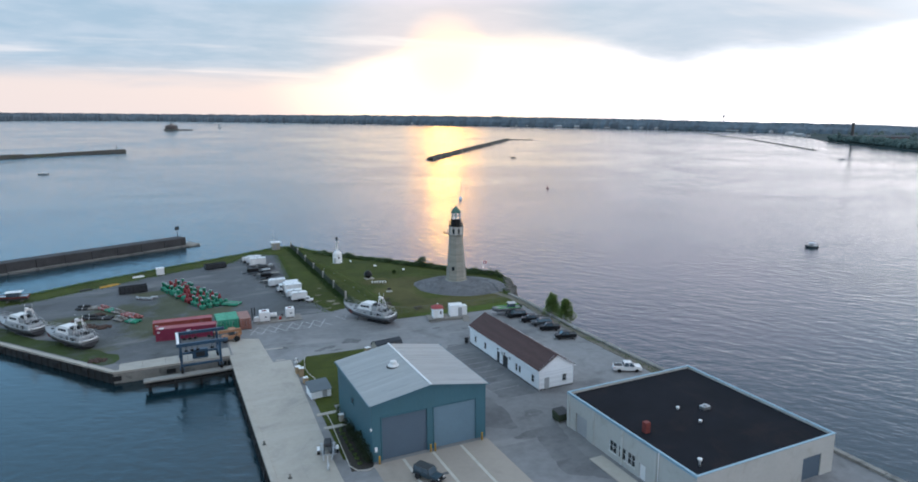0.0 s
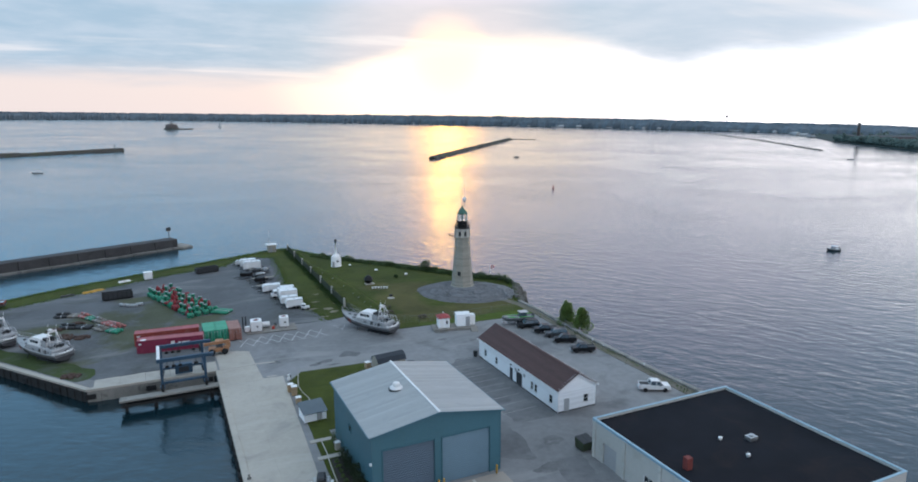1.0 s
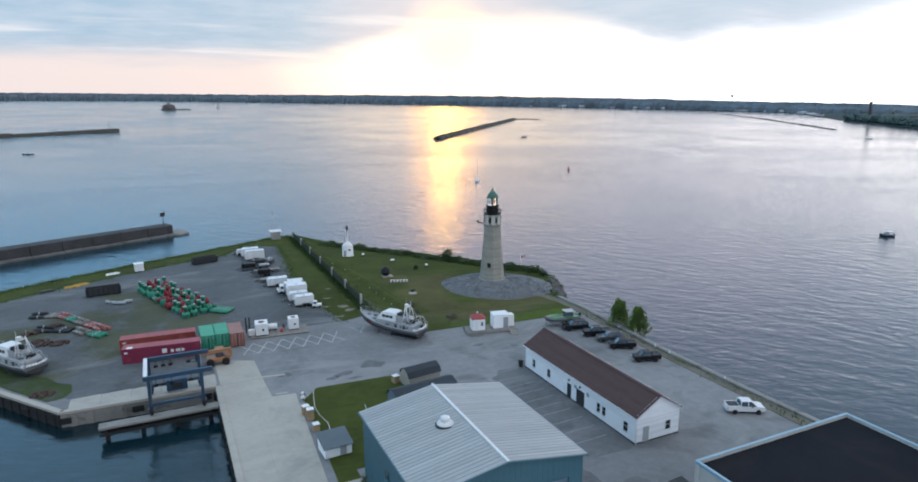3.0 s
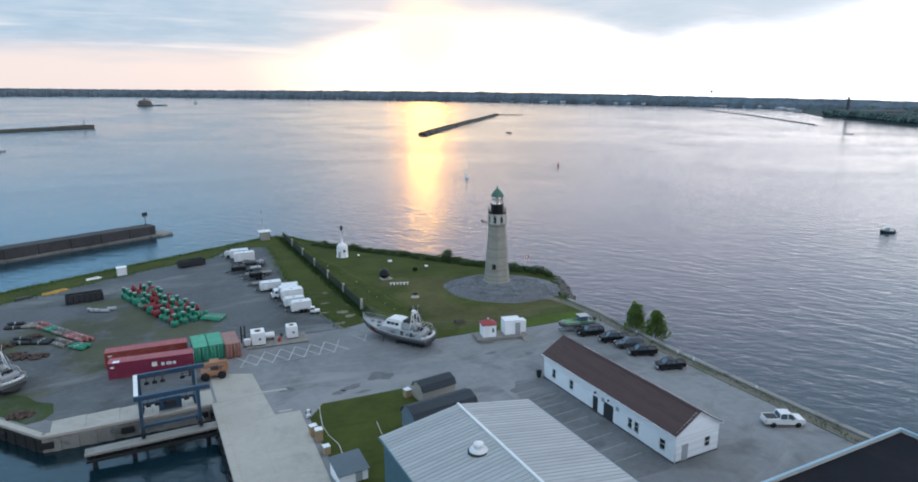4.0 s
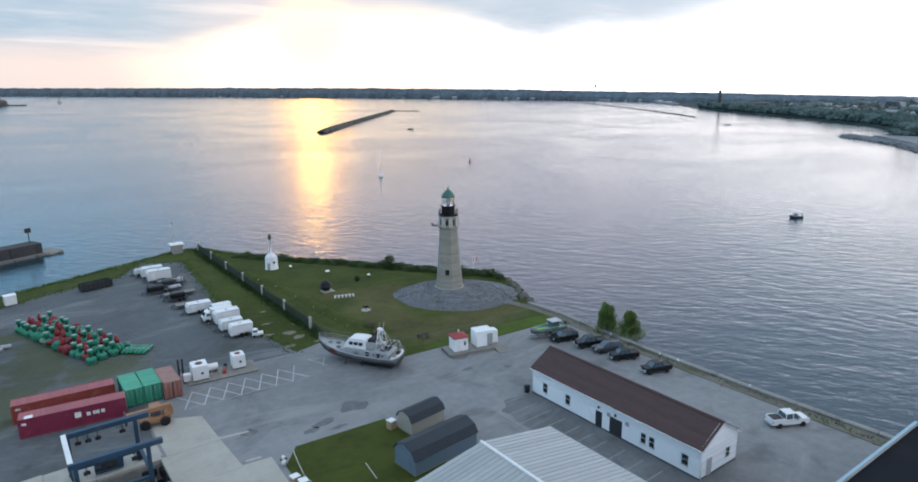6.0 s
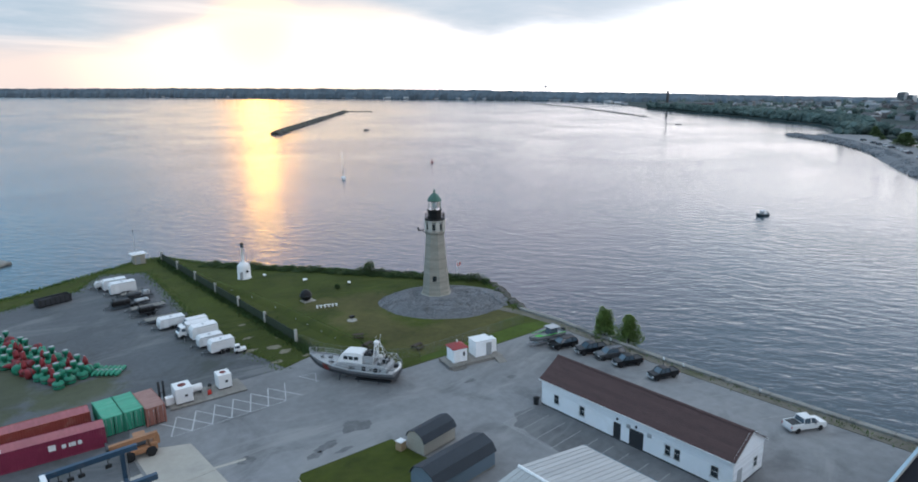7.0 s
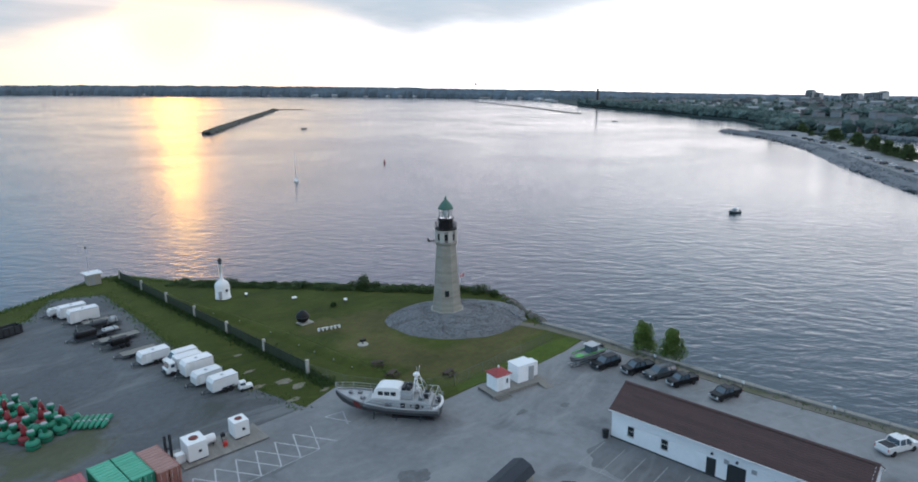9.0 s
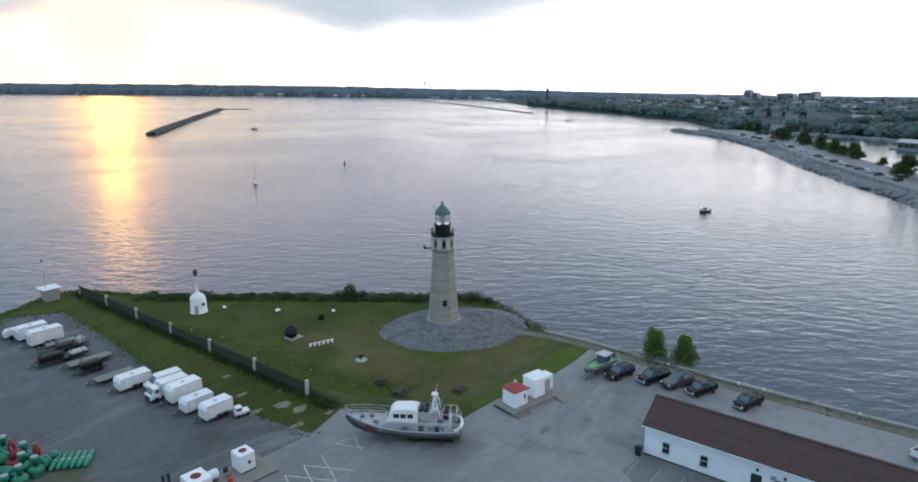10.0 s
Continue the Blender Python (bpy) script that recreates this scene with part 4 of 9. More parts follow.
for i, z in ((5, 3.3),):
    a = math.degrees(math.pi / 4 * i)
    r = (2.95 - 1.05 * ((z - 0.45) / 12.3) ** 0.85) * math.cos(math.pi / 8)
    wn = part("stair_window", Shape().box(r - 0.03, 0, z, 0.14, 0.8, 1.1, pose(0, 0, 0, 0, 0, a)), WIN, light)
    part("sill", Shape().box(r, 0, z - 0.15, 0.25, 1.0, 0.14, pose(0, 0, 0, 0, 0, a)), STONE, wn)
bracket = part("wall_bracket", Shape().beam((-1.5, 0.95, 13.6), (-2.75, 1.7, 13.55), 0.16, 0.16).beam((-2.7, 1.68, 13.4), (-2.95, 1.84, 14.1), 0.3, 0.35).beam((-1.6, 1.0, 13.0), (-2.5, 1.55, 13.5), 0.1, 0.1), DARK, light, "dark iron bracket on the watch room")

# ---- mound and rocks ----
rng = random.Random(11)
mound = thing("rock_mound", "broad mound of grey crushed rock round the lighthouse", "rock mound", kind="structure")


MX, MY, MU, MV, MTURN = 74.4, 157.8, 10.6, 13.3, radians(43)


def mound_place(r, a):
    """A place on the mound: r from 0 at its middle to 1 at its foot, a the way round."""
    u, v = MU * r * math.cos(a), MV * r * math.sin(a)
    return MX + u * math.sin(MTURN) + v * math.cos(MTURN), MY + u * math.cos(MTURN) - v * math.sin(MTURN)


def mound_height(x, y):
    """Flat on top, sloping down over some metres to an uneven foot."""
    dx, dy = x - MX, y - MY
    u, v = dx * math.sin(MTURN) + dy * math.cos(MTURN), dx * math.cos(MTURN) - dy * math.sin(MTURN)
    r = math.hypot(u / MU, v / MV) + 0.07 * noise.noise((x * 0.15, y * 0.15, 0.0))
    k = min(1.0, max(0.0, (1.0 - r) / 0.46))
    return -0.12 + 1.5 * min(1.0, 1.15 * k * (1.6 - 0.6 * k) * 0.9)


s = Shape()
N, M = 64, 26
vs = [(MX, MY, mound_height(MX, MY))]
for j in range(1, M + 1):
    for i in range(N):
        x, y = mound_place(1.08 * j / M, -2 * math.pi * i / N)
        vs.append((x, y, mound_height(x, y) + 0.13 * noise.noise((x * 0.9, y * 0.9, 3.0))))
fs = [(0, 1 + i, 1 + (i + 1) % N) for i in range(N)]
for j in range(M - 1):
    for i in range(N):
        a, b = 1 + j * N + i, 1 + j * N + (i + 1) % N
        fs.append((a, a + N, b + N, b))
s.put(vs, fs, smooth=True)
part("rubble_bed", s, MOUND_ROCK, mound)
s = Shape()
for k in range(8000):
    a, r = rng.uniform(0, 6.283), math.sqrt(rng.uniform(0.06, 1.0))
    x, y = mound_place(0.98 * r, a)
    if math.hypot(x - LX, y - LY) < 3.3:
        continue
    s.rock(x, y, mound_height(x, y) + 0.01, rng.choice((0.05, 0.07, 0.09, 0.15)) * (4.0 if x > 82 and y < 156 else 1), rng)
tagged(part("rubble", s, MOUND_ROCK, mound, "loose grey rubble stones"), kind="stuff")
path = Shape()
path.lathe([(4.3, 1.1), (4.5, 1.34), (3.1, 1.4)], 24, LX, LY)
for i in range(7):
    x, y = LX + 4.6 + 0.75 * i, LY - 0.9 - 0.5 * i
    path.box(x, y, mound_height(x, y) - 0.12, 1.1, 1.5, 0.2, None, 0.05)
part("stone_path", path, ROCK, mound, "pale gravel ring path")

# boulders along the shore
s = Shape()
shore = [Vector((*p, 0)) for p in [(82.8, 143.0)] + FAR_SHORE]
for a, b in zip(shore, shore[1:]):
    d = b - a
    out = Vector((d.y, -d.x, 0)).normalized()
    east = a.x > 80
    for k in range(int(d.length * (4.0 if east else 1.1))):
        p = a + d * rng.random() + out * rng.uniform(-0.4, 2.4 if east else 1.4)
        h = (0.0 if east else -0.25) - 0.9 * max(0.0, (p - a).dot(out))
        s.rock(p.x, p.y, h, rng.uniform(0.5, 1.25) if east else rng.uniform(0.25, 0.6), rng)
whole("shore_rocks", s, BREAKWATER, "dark boulders and rubble along the shore", "rocks", kind="stuff")
s = Shape()
for k in range(260):
    y = rng.uniform(84, 136)
    s.rock(82.9 + rng.uniform(0, 1.4), y, LEVEL + rng.uniform(-0.3, 0.5), rng.uniform(0.4, 0.9), rng)
whole("wall_foot_rocks", s, BREAKWATER, "dark boulders at the foot of the sea wall", "rocks", kind="stuff")

# ---- plants ----


def leaf_clumps(s, rng, cx, cy, cz, rx, ry, rz, n, size):
    """Leaves spread over and in an uneven round mass."""
    for k in range(n):
        a, u = rng.uniform(0, 6.283), rng.uniform(-1, 1)
        q = math.sqrt(1 - u * u)
        d = Vector((q * math.cos(a), q * math.sin(a), u))
        lump = 0.72 + 0.42 * noise.noise(d * 1.9 + Vector((cx, cy, cz)))
        r = lump * rng.uniform(0.55, 1.08) ** 0.6
        p = Vector((cx + d.x * rx * r, cy + d.y * ry * r, cz + d.z * rz * r))
        t = size * rng.uniform(0.6, 1.3)
        e1 = Vector((rng.uniform(-1, 1), rng.uniform(-1, 1), rng.uniform(-0.6, 0.6))).normalized()
        e2 = e1.cross(Vector((rng.uniform(-1, 1), rng.uniform(-1, 1), 1))).normalized()
        s.put([p - e1 * t, p - e2 * t * 0.5, p + e1 * t, p + e2 * t * 0.5], [(0, 1, 2, 3)])


def low_tree(x, y, z, h, w, rng):
    """A young tree, leafy from the ground up, with a ragged pointed top."""
    t = thing("small_tree", "bushy light green young tree behind the sea wall", "tree", pose(x, y, z), "sea wall trees")
    trunk = part("trunk", Shape().tube((0, 0, -0.3), (0.05, 0.03, h * 0.85), h * 0.022, 8, h * 0.006), BARK, t)
    c = Shape()
    for k in range(34):
        f = ((k + 0.5) / 34) ** 0.85
        a = 2.4 * k + rng.uniform(-0.4, 0.4)
        off = w * rng.uniform(0.16, 0.42) * (1 - 0.72 * f)
        rr = w * 0.24 * (1 - 0.55 * f) * rng.uniform(0.7, 1.3)
        zz = h * (0.1 + 0.82 * f) + rng.uniform(-0.15, 0.15)
        part("limb", Shape().tube((0, 0, zz * 0.75), (off * math.cos(a), off * math.sin(a), zz), h * 0.008, 5, h * 0.003), BARK, trunk)
        leaf_clumps(c, rng, off * math.cos(a), off * math.sin(a), zz, rr, rr, rr * rng.uniform(1.0, 1.6), 260, 0.14)
    part("crown", c, LEAF_FRESH, t)
    return t


def tree(name, label, category, x, y, z, h, w, rng, leaves=1500, leaf=0.16, mat=LEAF, group="", peak=0.0):
    t = thing(name, label, category, pose(x, y, z), group)
    s = Shape().tube((0, 0, -0.3), (0.05, 0.03, h * 0.45), h * 0.035, 8, h * 0.022)
    trunk = part("trunk", s, BARK, t)
    for k in range(6):
        a = rng.uniform(0, 6.28)
        z0 = h * rng.uniform(0.15, 0.4)
        part("limb", Shape().tube((0, 0, z0), (w * 0.3 * math.cos(a), w * 0.3 * math.sin(a), z0 + h * 0.3), h * 0.015, 6, h * 0.006), BARK, trunk)
    c = Shape()
    m = 9
    for k in range(m):
        f = k / (m - 1)
        a = rng.uniform(0, 6.28)
        zz = h * (0.2 + 0.66 * f)
        rr = w * 0.5 * (1 - 0.5 * f) * 0.95
        off = w * 0.22 * (1 - f)
        leaf_clumps(c, rng, off * math.cos(a), off * math.sin(a), zz, rr, rr, h * 0.17, leaves // m, leaf)
    part("crown", c, mat, t)
    return t


rng = random.Random(21)
low_tree(83.7, 124.4, -0.7, 5.7, 5.6, rng)
low_tree(84.3, 119.9, -0.7, 5.6, 5.2, rng)


def bush(name, label, x, y, z, w, h, rng, leaves=380, leaf=0.16, mat=LEAF_DARK, group=""):
    s = Shape()
    for k in range(4):
        leaf_clumps(s, rng, rng.uniform(-0.2, 0.2) * w, rng.uniform(-0.2, 0.2) * w, h * rng.uniform(0.4, 0.6), w * 0.5, w * 0.5, h * 0.55, leaves // 4, leaf)
    t = thing(name, label, "bush", pose(x, y, z), group)
    part("foliage", s, mat, t)
    part("stem", Shape().tube((0, 0, -0.1), (0.02, 0, h * 0.4), 0.05, 6), BARK, t)
    return t


SH = [(88.8, 167.6), (85.6, 172.2), (82.0, 177.0), (78.5, 181.8), (75.0, 186.6), (71.2, 192.0), (67.2, 197.4), (62.8, 203.0), (58.2, 208.8), (53.8, 215.0), (49.6, 221.0)]
for (xa, ya), (xb, yb) in zip(SH, SH[1:]):
    for row in range(3):
        for f in (0.05, 0.3, 0.55, 0.8):
            f += rng.uniform(-0.1, 0.1)
            back = -0.2 - 1.15 * row + rng.uniform(-0.5, 0.5)
            bush("shore_bush", "low dark green bush on the shore bank", xa + (xb - xa) * f + back * 0.8, ya + (yb - ya) * f + back * 0.6, -0.15, rng.uniform(1.9, 3.0), rng.choice((0.6, 0.8, 1.0, 1.5)) * rng.uniform(0.8, 1.15), rng, 340, 0.16, rng.choice((LEAF_DARK, LEAF_DARK, LEAF_MID)), "shore bushes")
bush("round_bush", "taller round dark bush on the shore bank", 74.0, 184.4, 0, 3.0, 3.4, rng, 1500)
for x, y, w2, h in ((63.0, 180.0, 1.5, 1.1), (87.5, 164.0, 2.6, 2.2), (89.5, 163.5, 2.6, 2.0), (88.8, 160.5, 2.2, 1.5)):
    bush("bush", "dark green bush near the lighthouse", x, y, 0, w2, h, rng, 500)
# long grass and weeds along edges
s = Shape()
for a, b in zip(shore, shore[1:]):
    d = b - a
    inward = Vector((-d.y, d.x, 0)).normalized()
    for k in range(int(d.length * 26)):
        p = a + d * rng.random() + inward * abs(rng.gauss(0, 1.1)) - inward * 0.3
        t = rng.uniform(0.25, 0.75)
        e = rng.uniform(0, 3.14)
        wd = rng.uniform(0.06, 0.16)
        s.put([(p.x - wd * math.cos(e), p.y - wd * math.sin(e), 0), (p.x + wd * math.cos(e), p.y + wd * math.sin(e), 0), (p.x + rng.uniform(-0.15, 0.15), p.y + rng.uniform(-0.15, 0.15), t)], [(0, 1, 2)])
whole("shore_weeds", s, LEAF, "long grass and weeds along the shore edge", "weeds", kind="stuff")
s = Shape()
for k in range(650):
    y = rng.uniform(70, 134)
    x = 81.2 + 0.03 * (y - 100) * 0.2 + abs(rng.gauss(0, 0.5)) * rng.choice((-1, 0.6))
    t, e, wd = rng.uniform(0.15, 0.55), rng.uniform(0, 3.14), rng.uniform(0.05, 0.12)
    s.put([(x - wd * math.cos(e), y - wd * math.sin(e), 0), (x + wd * math.cos(e), y + wd * math.sin(e), 0), (x, y + rng.uniform(-0.1, 0.1), t)], [(0, 1, 2)])
whole("wall_weeds", s, LEAF_MID, "thin weeds along the sea wall", "weeds", kind="stuff")
s = Shape()
EDGE = [Vector((*p, 0)) for p in GRAVEL_EDGE]
for a, b in zip(EDGE, EDGE[1:]):
    for k in range(int((b - a).length * 22)):
        p = a + (b - a) * rng.random() + Vector((rng.gauss(0, 0.9), rng.gauss(0, 0.9), 0))
        t, e, wd = rng.uniform(0.1, 0.35), rng.uniform(0, 3.14), rng.uniform(0.06, 0.2)
        s.put([(p.x - wd * math.cos(e), p.y - wd * math.sin(e), 0.02), (p.x + wd * math.cos(e), p.y + wd * math.sin(e), 0.02), (p.x + rng.uniform(-0.1, 0.1), p.y, t)], [(0, 1, 2)])
whole("yard_weeds", s, LEAF, "tufts of grass along the gravel edge", "weeds", kind="stuff")

# ---- boundary fence ----
fence = thing("boundary_fence", "dark green fence panels between pale concrete posts", "fence")
YS = [158.0 + i * 12.3 for i in range(7)]
for y in YS:
    post = part("post", Shape().box(42.1, y, 0, 0.45, 0.45, 2.4, None, 0.04), PALE_STONE, fence, "pale concrete post")
for y0, y1 in zip(YS, YS[1:]):
    n = 10
    for i in range(n):
        a, b = y0 + 0.25 + (y1 - y0 - 0.5) * i / n, y0 + 0.25 + (y1 - y0 - 0.5) * (i + 1) / n
        part("panel", Shape().box(42.1, (a + b) / 2, 0.1, 0.06, b - a - 0.05, 1.85 + 0.05 * (i % 2)), FENCE_MESH, fence)
        part("stake", Shape().tube((42.1, a, 0), (42.1, a, 2.1), 0.035, 6), BLACK_IRON, fence)
    part("rail", Shape().tube((42.02, y0, 1.9), (42.02, y1, 1.9), 0.03, 6), BLACK_IRON, fence)

# chain-link fence from the last post round the lawn corner
LINK_GREY = material("weathered_wire", (0.17, 0.175, 0.17), 0.6, 0.3, (0.5, 0.2), (6, 0.15), (15, 0.1))
link = thing("chain_link_fence", "see-through galvanised chain-link fence round the lawn", "fence")
CORNERS = [Vector((*p, 0.06)) for p in [(42.1, 157.6), (43.4, 150.5), (48.0, 142.2), (54.0, 138.7), (66.0, 138.35), (77.8, 137.95)]]
for a, b in zip(CORNERS, CORNERS[1:]):
    n = max(2, round((b - a).length / 3.0))
    for i in range(n):
        p, q = a + (b - a) * i / n, a + (b - a) * (i + 1) / n
        part("post", Shape().tube(p, p + Vector((0, 0, 1.75)), 0.03, 6), LINK_GREY, link)
        part("top_rail", Shape().tube(p + Vector((0, 0, 1.7)), q + Vector((0, 0, 1.7)), 0.016, 5), LINK_GREY, link)
        net = Shape()
        d = q - p
        m = int(d.length / 0.16)
        for j in range(-10, m):
            for lean in (1, -1):
                u0, u1 = (j, j + 10) if lean > 0 else (j + 10, j)
                c0, c1 = max(0, min(m, u0)), max(0, min(m, u1))
                if c0 == c1:
                    continue
                z0, z1 = (c0 - u0) / (u1 - u0) * 1.65, (c1 - u0) / (u1 - u0) * 1.65
                net.beam(p + d * (c0 / m) + Vector((0, 0, z0 + 0.03)), p + d * (c1 / m) + Vector((0, 0, z1 + 0.03)), 0.004, 0.004)
        part("wire_net", net, LINK_GREY, link)

# low grassy bank along the lawn side of the fence, with small ground lights
BERM = [(43.6, 224.0), (44.2, 205.0), (46.6, 191.0), (48.3, 176.0), (49.0, 161.0), (49.6, 148.5)]
bank = Shape()
rows = []
for (xa, ya), (xb, yb) in zip(BERM, BERM[1:]):
    for i in range(8):
        f = i / 8
        rows.append((xa + (xb - xa) * f, ya + (yb - ya) * f))
rows.append(BERM[-1])
for i, (x, y) in enumerate(rows):
    h = 0.6 * min(1.0, i / 5, (len(rows) - 1 - i) / 4) * (0.9 + 0.25 * noise.noise((x, y * 0.2, 0.0)))
    for q, k in ((-1.9, -0.02), (-1.0, 0.45), (-0.2, 1.0), (0.25, 0.9), (0.7, 0.35), (1.3, -0.02)):
        bank.v.append((x + q, y, 0.058 + k * h))
for i in range(len(rows) - 1):
    for j in range(5):
        a = 6 * i + j
        bank.f.append((a, a + 6, a + 7, a + 1))
        bank.smooth.append(True)
whole("grass_bank", bank, GRASS, "low grassy bank beside the fence", "bank", kind="structure")
s = Shape()
for k in range(2600):
    i = rng.randrange(len(rows) - 1)
    f = rng.random()
    x = rows[i][0] + (rows[i + 1][0] - rows[i][0]) * f + rng.gauss(0.55, 0.3)
    y = rows[i][1] + (rows[i + 1][1] - rows[i][1]) * f
    t, e, wd = rng.uniform(0.05, 0.22), rng.uniform(0, 3.14), rng.uniform(0.06, 0.16)
    s.put([(x - wd * math.cos(e), y - wd * math.sin(e), 0.08), (x + wd * math.cos(e), y + wd * math.sin(e), 0.08), (x + rng.uniform(-0.15, 0.15), y + rng.uniform(-0.15, 0.15), 0.15 + t)], [(0, 1, 2)])
whole("bank_weeds", s, LEAF, "dark long grass along the foot of the bank", "weeds", kind="stuff")
for x, y in ((45.0, 193.4), (46.3, 186.0), (47.0, 176.5), (47.0, 167.8), (47.2, 163.5), (47.4, 158.7), (47.6, 154.3)):
    gl = thing("ground_light", "small white ground light in the grass", "light", pose(x, y, 0.06), "ground lights")
    part("stake", Shape().tube((0, 0, 0), (0, 0, 0.35), 0.04, 6), DARK, gl)
    part("head", Shape().lathe([(0.07, 0.35), (0.11, 0.38), (0.11, 0.45), (0.05, 0.5)], 10), GREY_TRIM, gl)

s = Shape()
for k in range(9000):
    y = rng.uniform(152, 233)
    x = 42.1 + rng.choice((-1, 1)) * (0.1 + abs(rng.gauss(0, 0.7)))
    t, e, wd = rng.uniform(0.2, 0.75), rng.uniform(0, 3.14), rng.uniform(0.06, 0.18)
    s.put([(x - wd * math.cos(e), y - wd * math.sin(e), 0.05), (x + wd * math.cos(e), y + wd * math.sin(e), 0.05), (x + rng.uniform(-0.15, 0.15), y + rng.uniform(-0.15, 0.15), t)], [(0, 1, 2)])
whole("fence_weeds", s, LEAF_DARK, "dark long grass along the boundary fence", "weeds", kind="stuff")

# ---- small lights and huts on the point ----
bottle = thing("bottle_light", "white iron bottle-shaped harbour light on the lawn", "beacon", pose(51.4, 201.9, 0.06))
part("body", Shape().lathe([(1.6, 0), (1.6, 0.15), (1.5, 0.2), (1.45, 2.7), (1.33, 3.15), (0.95, 3.55), (0.5, 3.85), (0.28, 4.3), (0.22, 7.0), (0.36, 7.05), (0.36, 7.2)], 24), WHITE, bottle)
part("lantern", Shape().lathe([(0.34, 7.2), (0.34, 7.9)], 12), GLASS, bottle)
part("cap", Shape().lathe([(0.5, 7.9), (0.44, 8.1), (0.25, 8.35), (0.12, 8.5), (0.02, 8.7)], 14), DARK, bottle)
part("porthole", Shape().lathe([(0.3, 0), (0.3, 0.1)], 14, m=pose(0.1, -1.6, 1.9, 90)), DARK, bottle)
part("door", Shape().box(-1.15, -1.2, 0.1, 0.7, 0.1, 1.7, pose(0, 0, 0, 0, 0, 0)), GREY_TRIM, bottle)

hut = thing("beacon_hut", "small pale hut with flat roof and thin mast", "hut", pose(37.0, 233.3, 0))
part("wall_shell", Shape().box(0, 0, 0, 2.6, 2.6, 2.5, None, 0.03), TAN_SHED, hut)
part("roof", Shape().box(0, 0, 2.5, 3.5, 3.5, 0.2, None, 0.04), WHITE, hut)
part("door", Shape().box(-0.4, -1.33, 0.05, 0.9, 0.08, 2.0), GREY_TRIM, hut)
part("mast", Shape().tube((-0.5, 0.3, 2.6), (-0.5, 0.3, 8.2), 0.07, 8, 0.04), CHROME, hut)
part("beacon", Shape().lathe([(0.18, 8.2), (0.18, 8.5), (0.05, 8.6)], 10, -0.5, 0.3), DARK, hut)

# ---- sheds by the lot ----


def plank_deck(name, label, x0, x1, y0, y1, z, m):
    d = thing(name, label, "deck", m)
    n = int((x1 - x0) / 0.2)
    for i in range(n):
        part("plank", Shape().box(x0 + (i + 0.5) * (x1 - x0) / n, (y0 + y1) / 2, z - 0.05, (x1 - x0) / n - 0.015, y1 - y0, 0.05), WOOD, d)
    for y in (y0 + 0.1, y1 - 0.1):
        part("joist", Shape().box((x0 + x1) / 2, y, 0, x1 - x0, 0.12, z - 0.05), WOOD, d)
    return d


deck_m = pose(59.5, 132.6, 0.0, 0, 0, -13)
plank_deck("timber_deck", "weathered grey timber deck below the white sheds", -4.6, 5.0, -1.9, 1.9, 0.45, deck_m)
shed = thing("red_roofed_shed", "small white shed with red hipped roof on a deck", "shed", deck_m @ pose(-2.2, 0.2, 0.45))
part("wall_shell", Shape().box(0, 0, 0, 2.4, 2.4, 2.2, None, 0.02), WHITE_SIDING, shed)
s = Shape()
s.put([(-1.4, -1.4, 2.2), (1.4, -1.4, 2.2), (1.4, 1.4, 2.2), (-1.4, 1.4, 2.2), (-1.4, -1.4, 2.28), (1.4, -1.4, 2.28), (1.4, 1.4, 2.28), (-1.4, 1.4, 2.28), (0, 0, 3.0)],
      [(3, 2, 1, 0), (0, 1, 5, 4), (1, 2, 6, 5), (2, 3, 7, 6), (3, 0, 4, 7), (4, 5, 8), (5, 6, 8), (6, 7, 8), (7, 4, 8)])
part("roof", s, BARN_RED, shed)
part("finial", Shape().lathe([(0.12, 2.95), (0.14, 3.2), (0.04, 3.35)], 10), WHITE, shed)
window_part(shed, pose(0.6, -1.22, 0.9), 0.4, 0.7, (1, 1), WHITE)
part("door", Shape().box(-0.5, -1.23, 0.02, 0.75, 0.06, 1.8), WHITE, shed)
shed = thing("white_shed", "white metal shed with flat roof and grey door", "shed", deck_m @ pose(2.2, 0.5, 0.45))
part("wall_shell", Shape().box(0, 0, 0, 3.0, 2.4, 2.55, None, 0.03), WHITE_SIDING, shed)
part("roof", Shape().box(0, 0, 2.55, 3.15, 2.55, 0.08, None, 0.02), WHITE, shed)
part("door", Shape().box(0.9, -1.23, 0.02, 0.95, 0.06, 2.1), GREY_TRIM, shed, "grey door")
part("annex", Shape().box(2.15, 0.2, 0, 1.1, 1.6, 2.2, None, 0.03), WHITE, shed)
steps = thing("deck_steps", "grey wooden steps up to the deck", "steps", deck_m)
for i in range(3):
    part("tread", Shape().box(-3.2, -2.05 - 0.3 * i, 0.32 - 0.13 * i, 2.4, 0.28, 0.05), WOOD, steps)
for x in (-4.3, -2.1):
    part("stringer", Shape().box(x, -2.35, 0.0, 0.06, 0.9, 0.2), WOOD, steps)
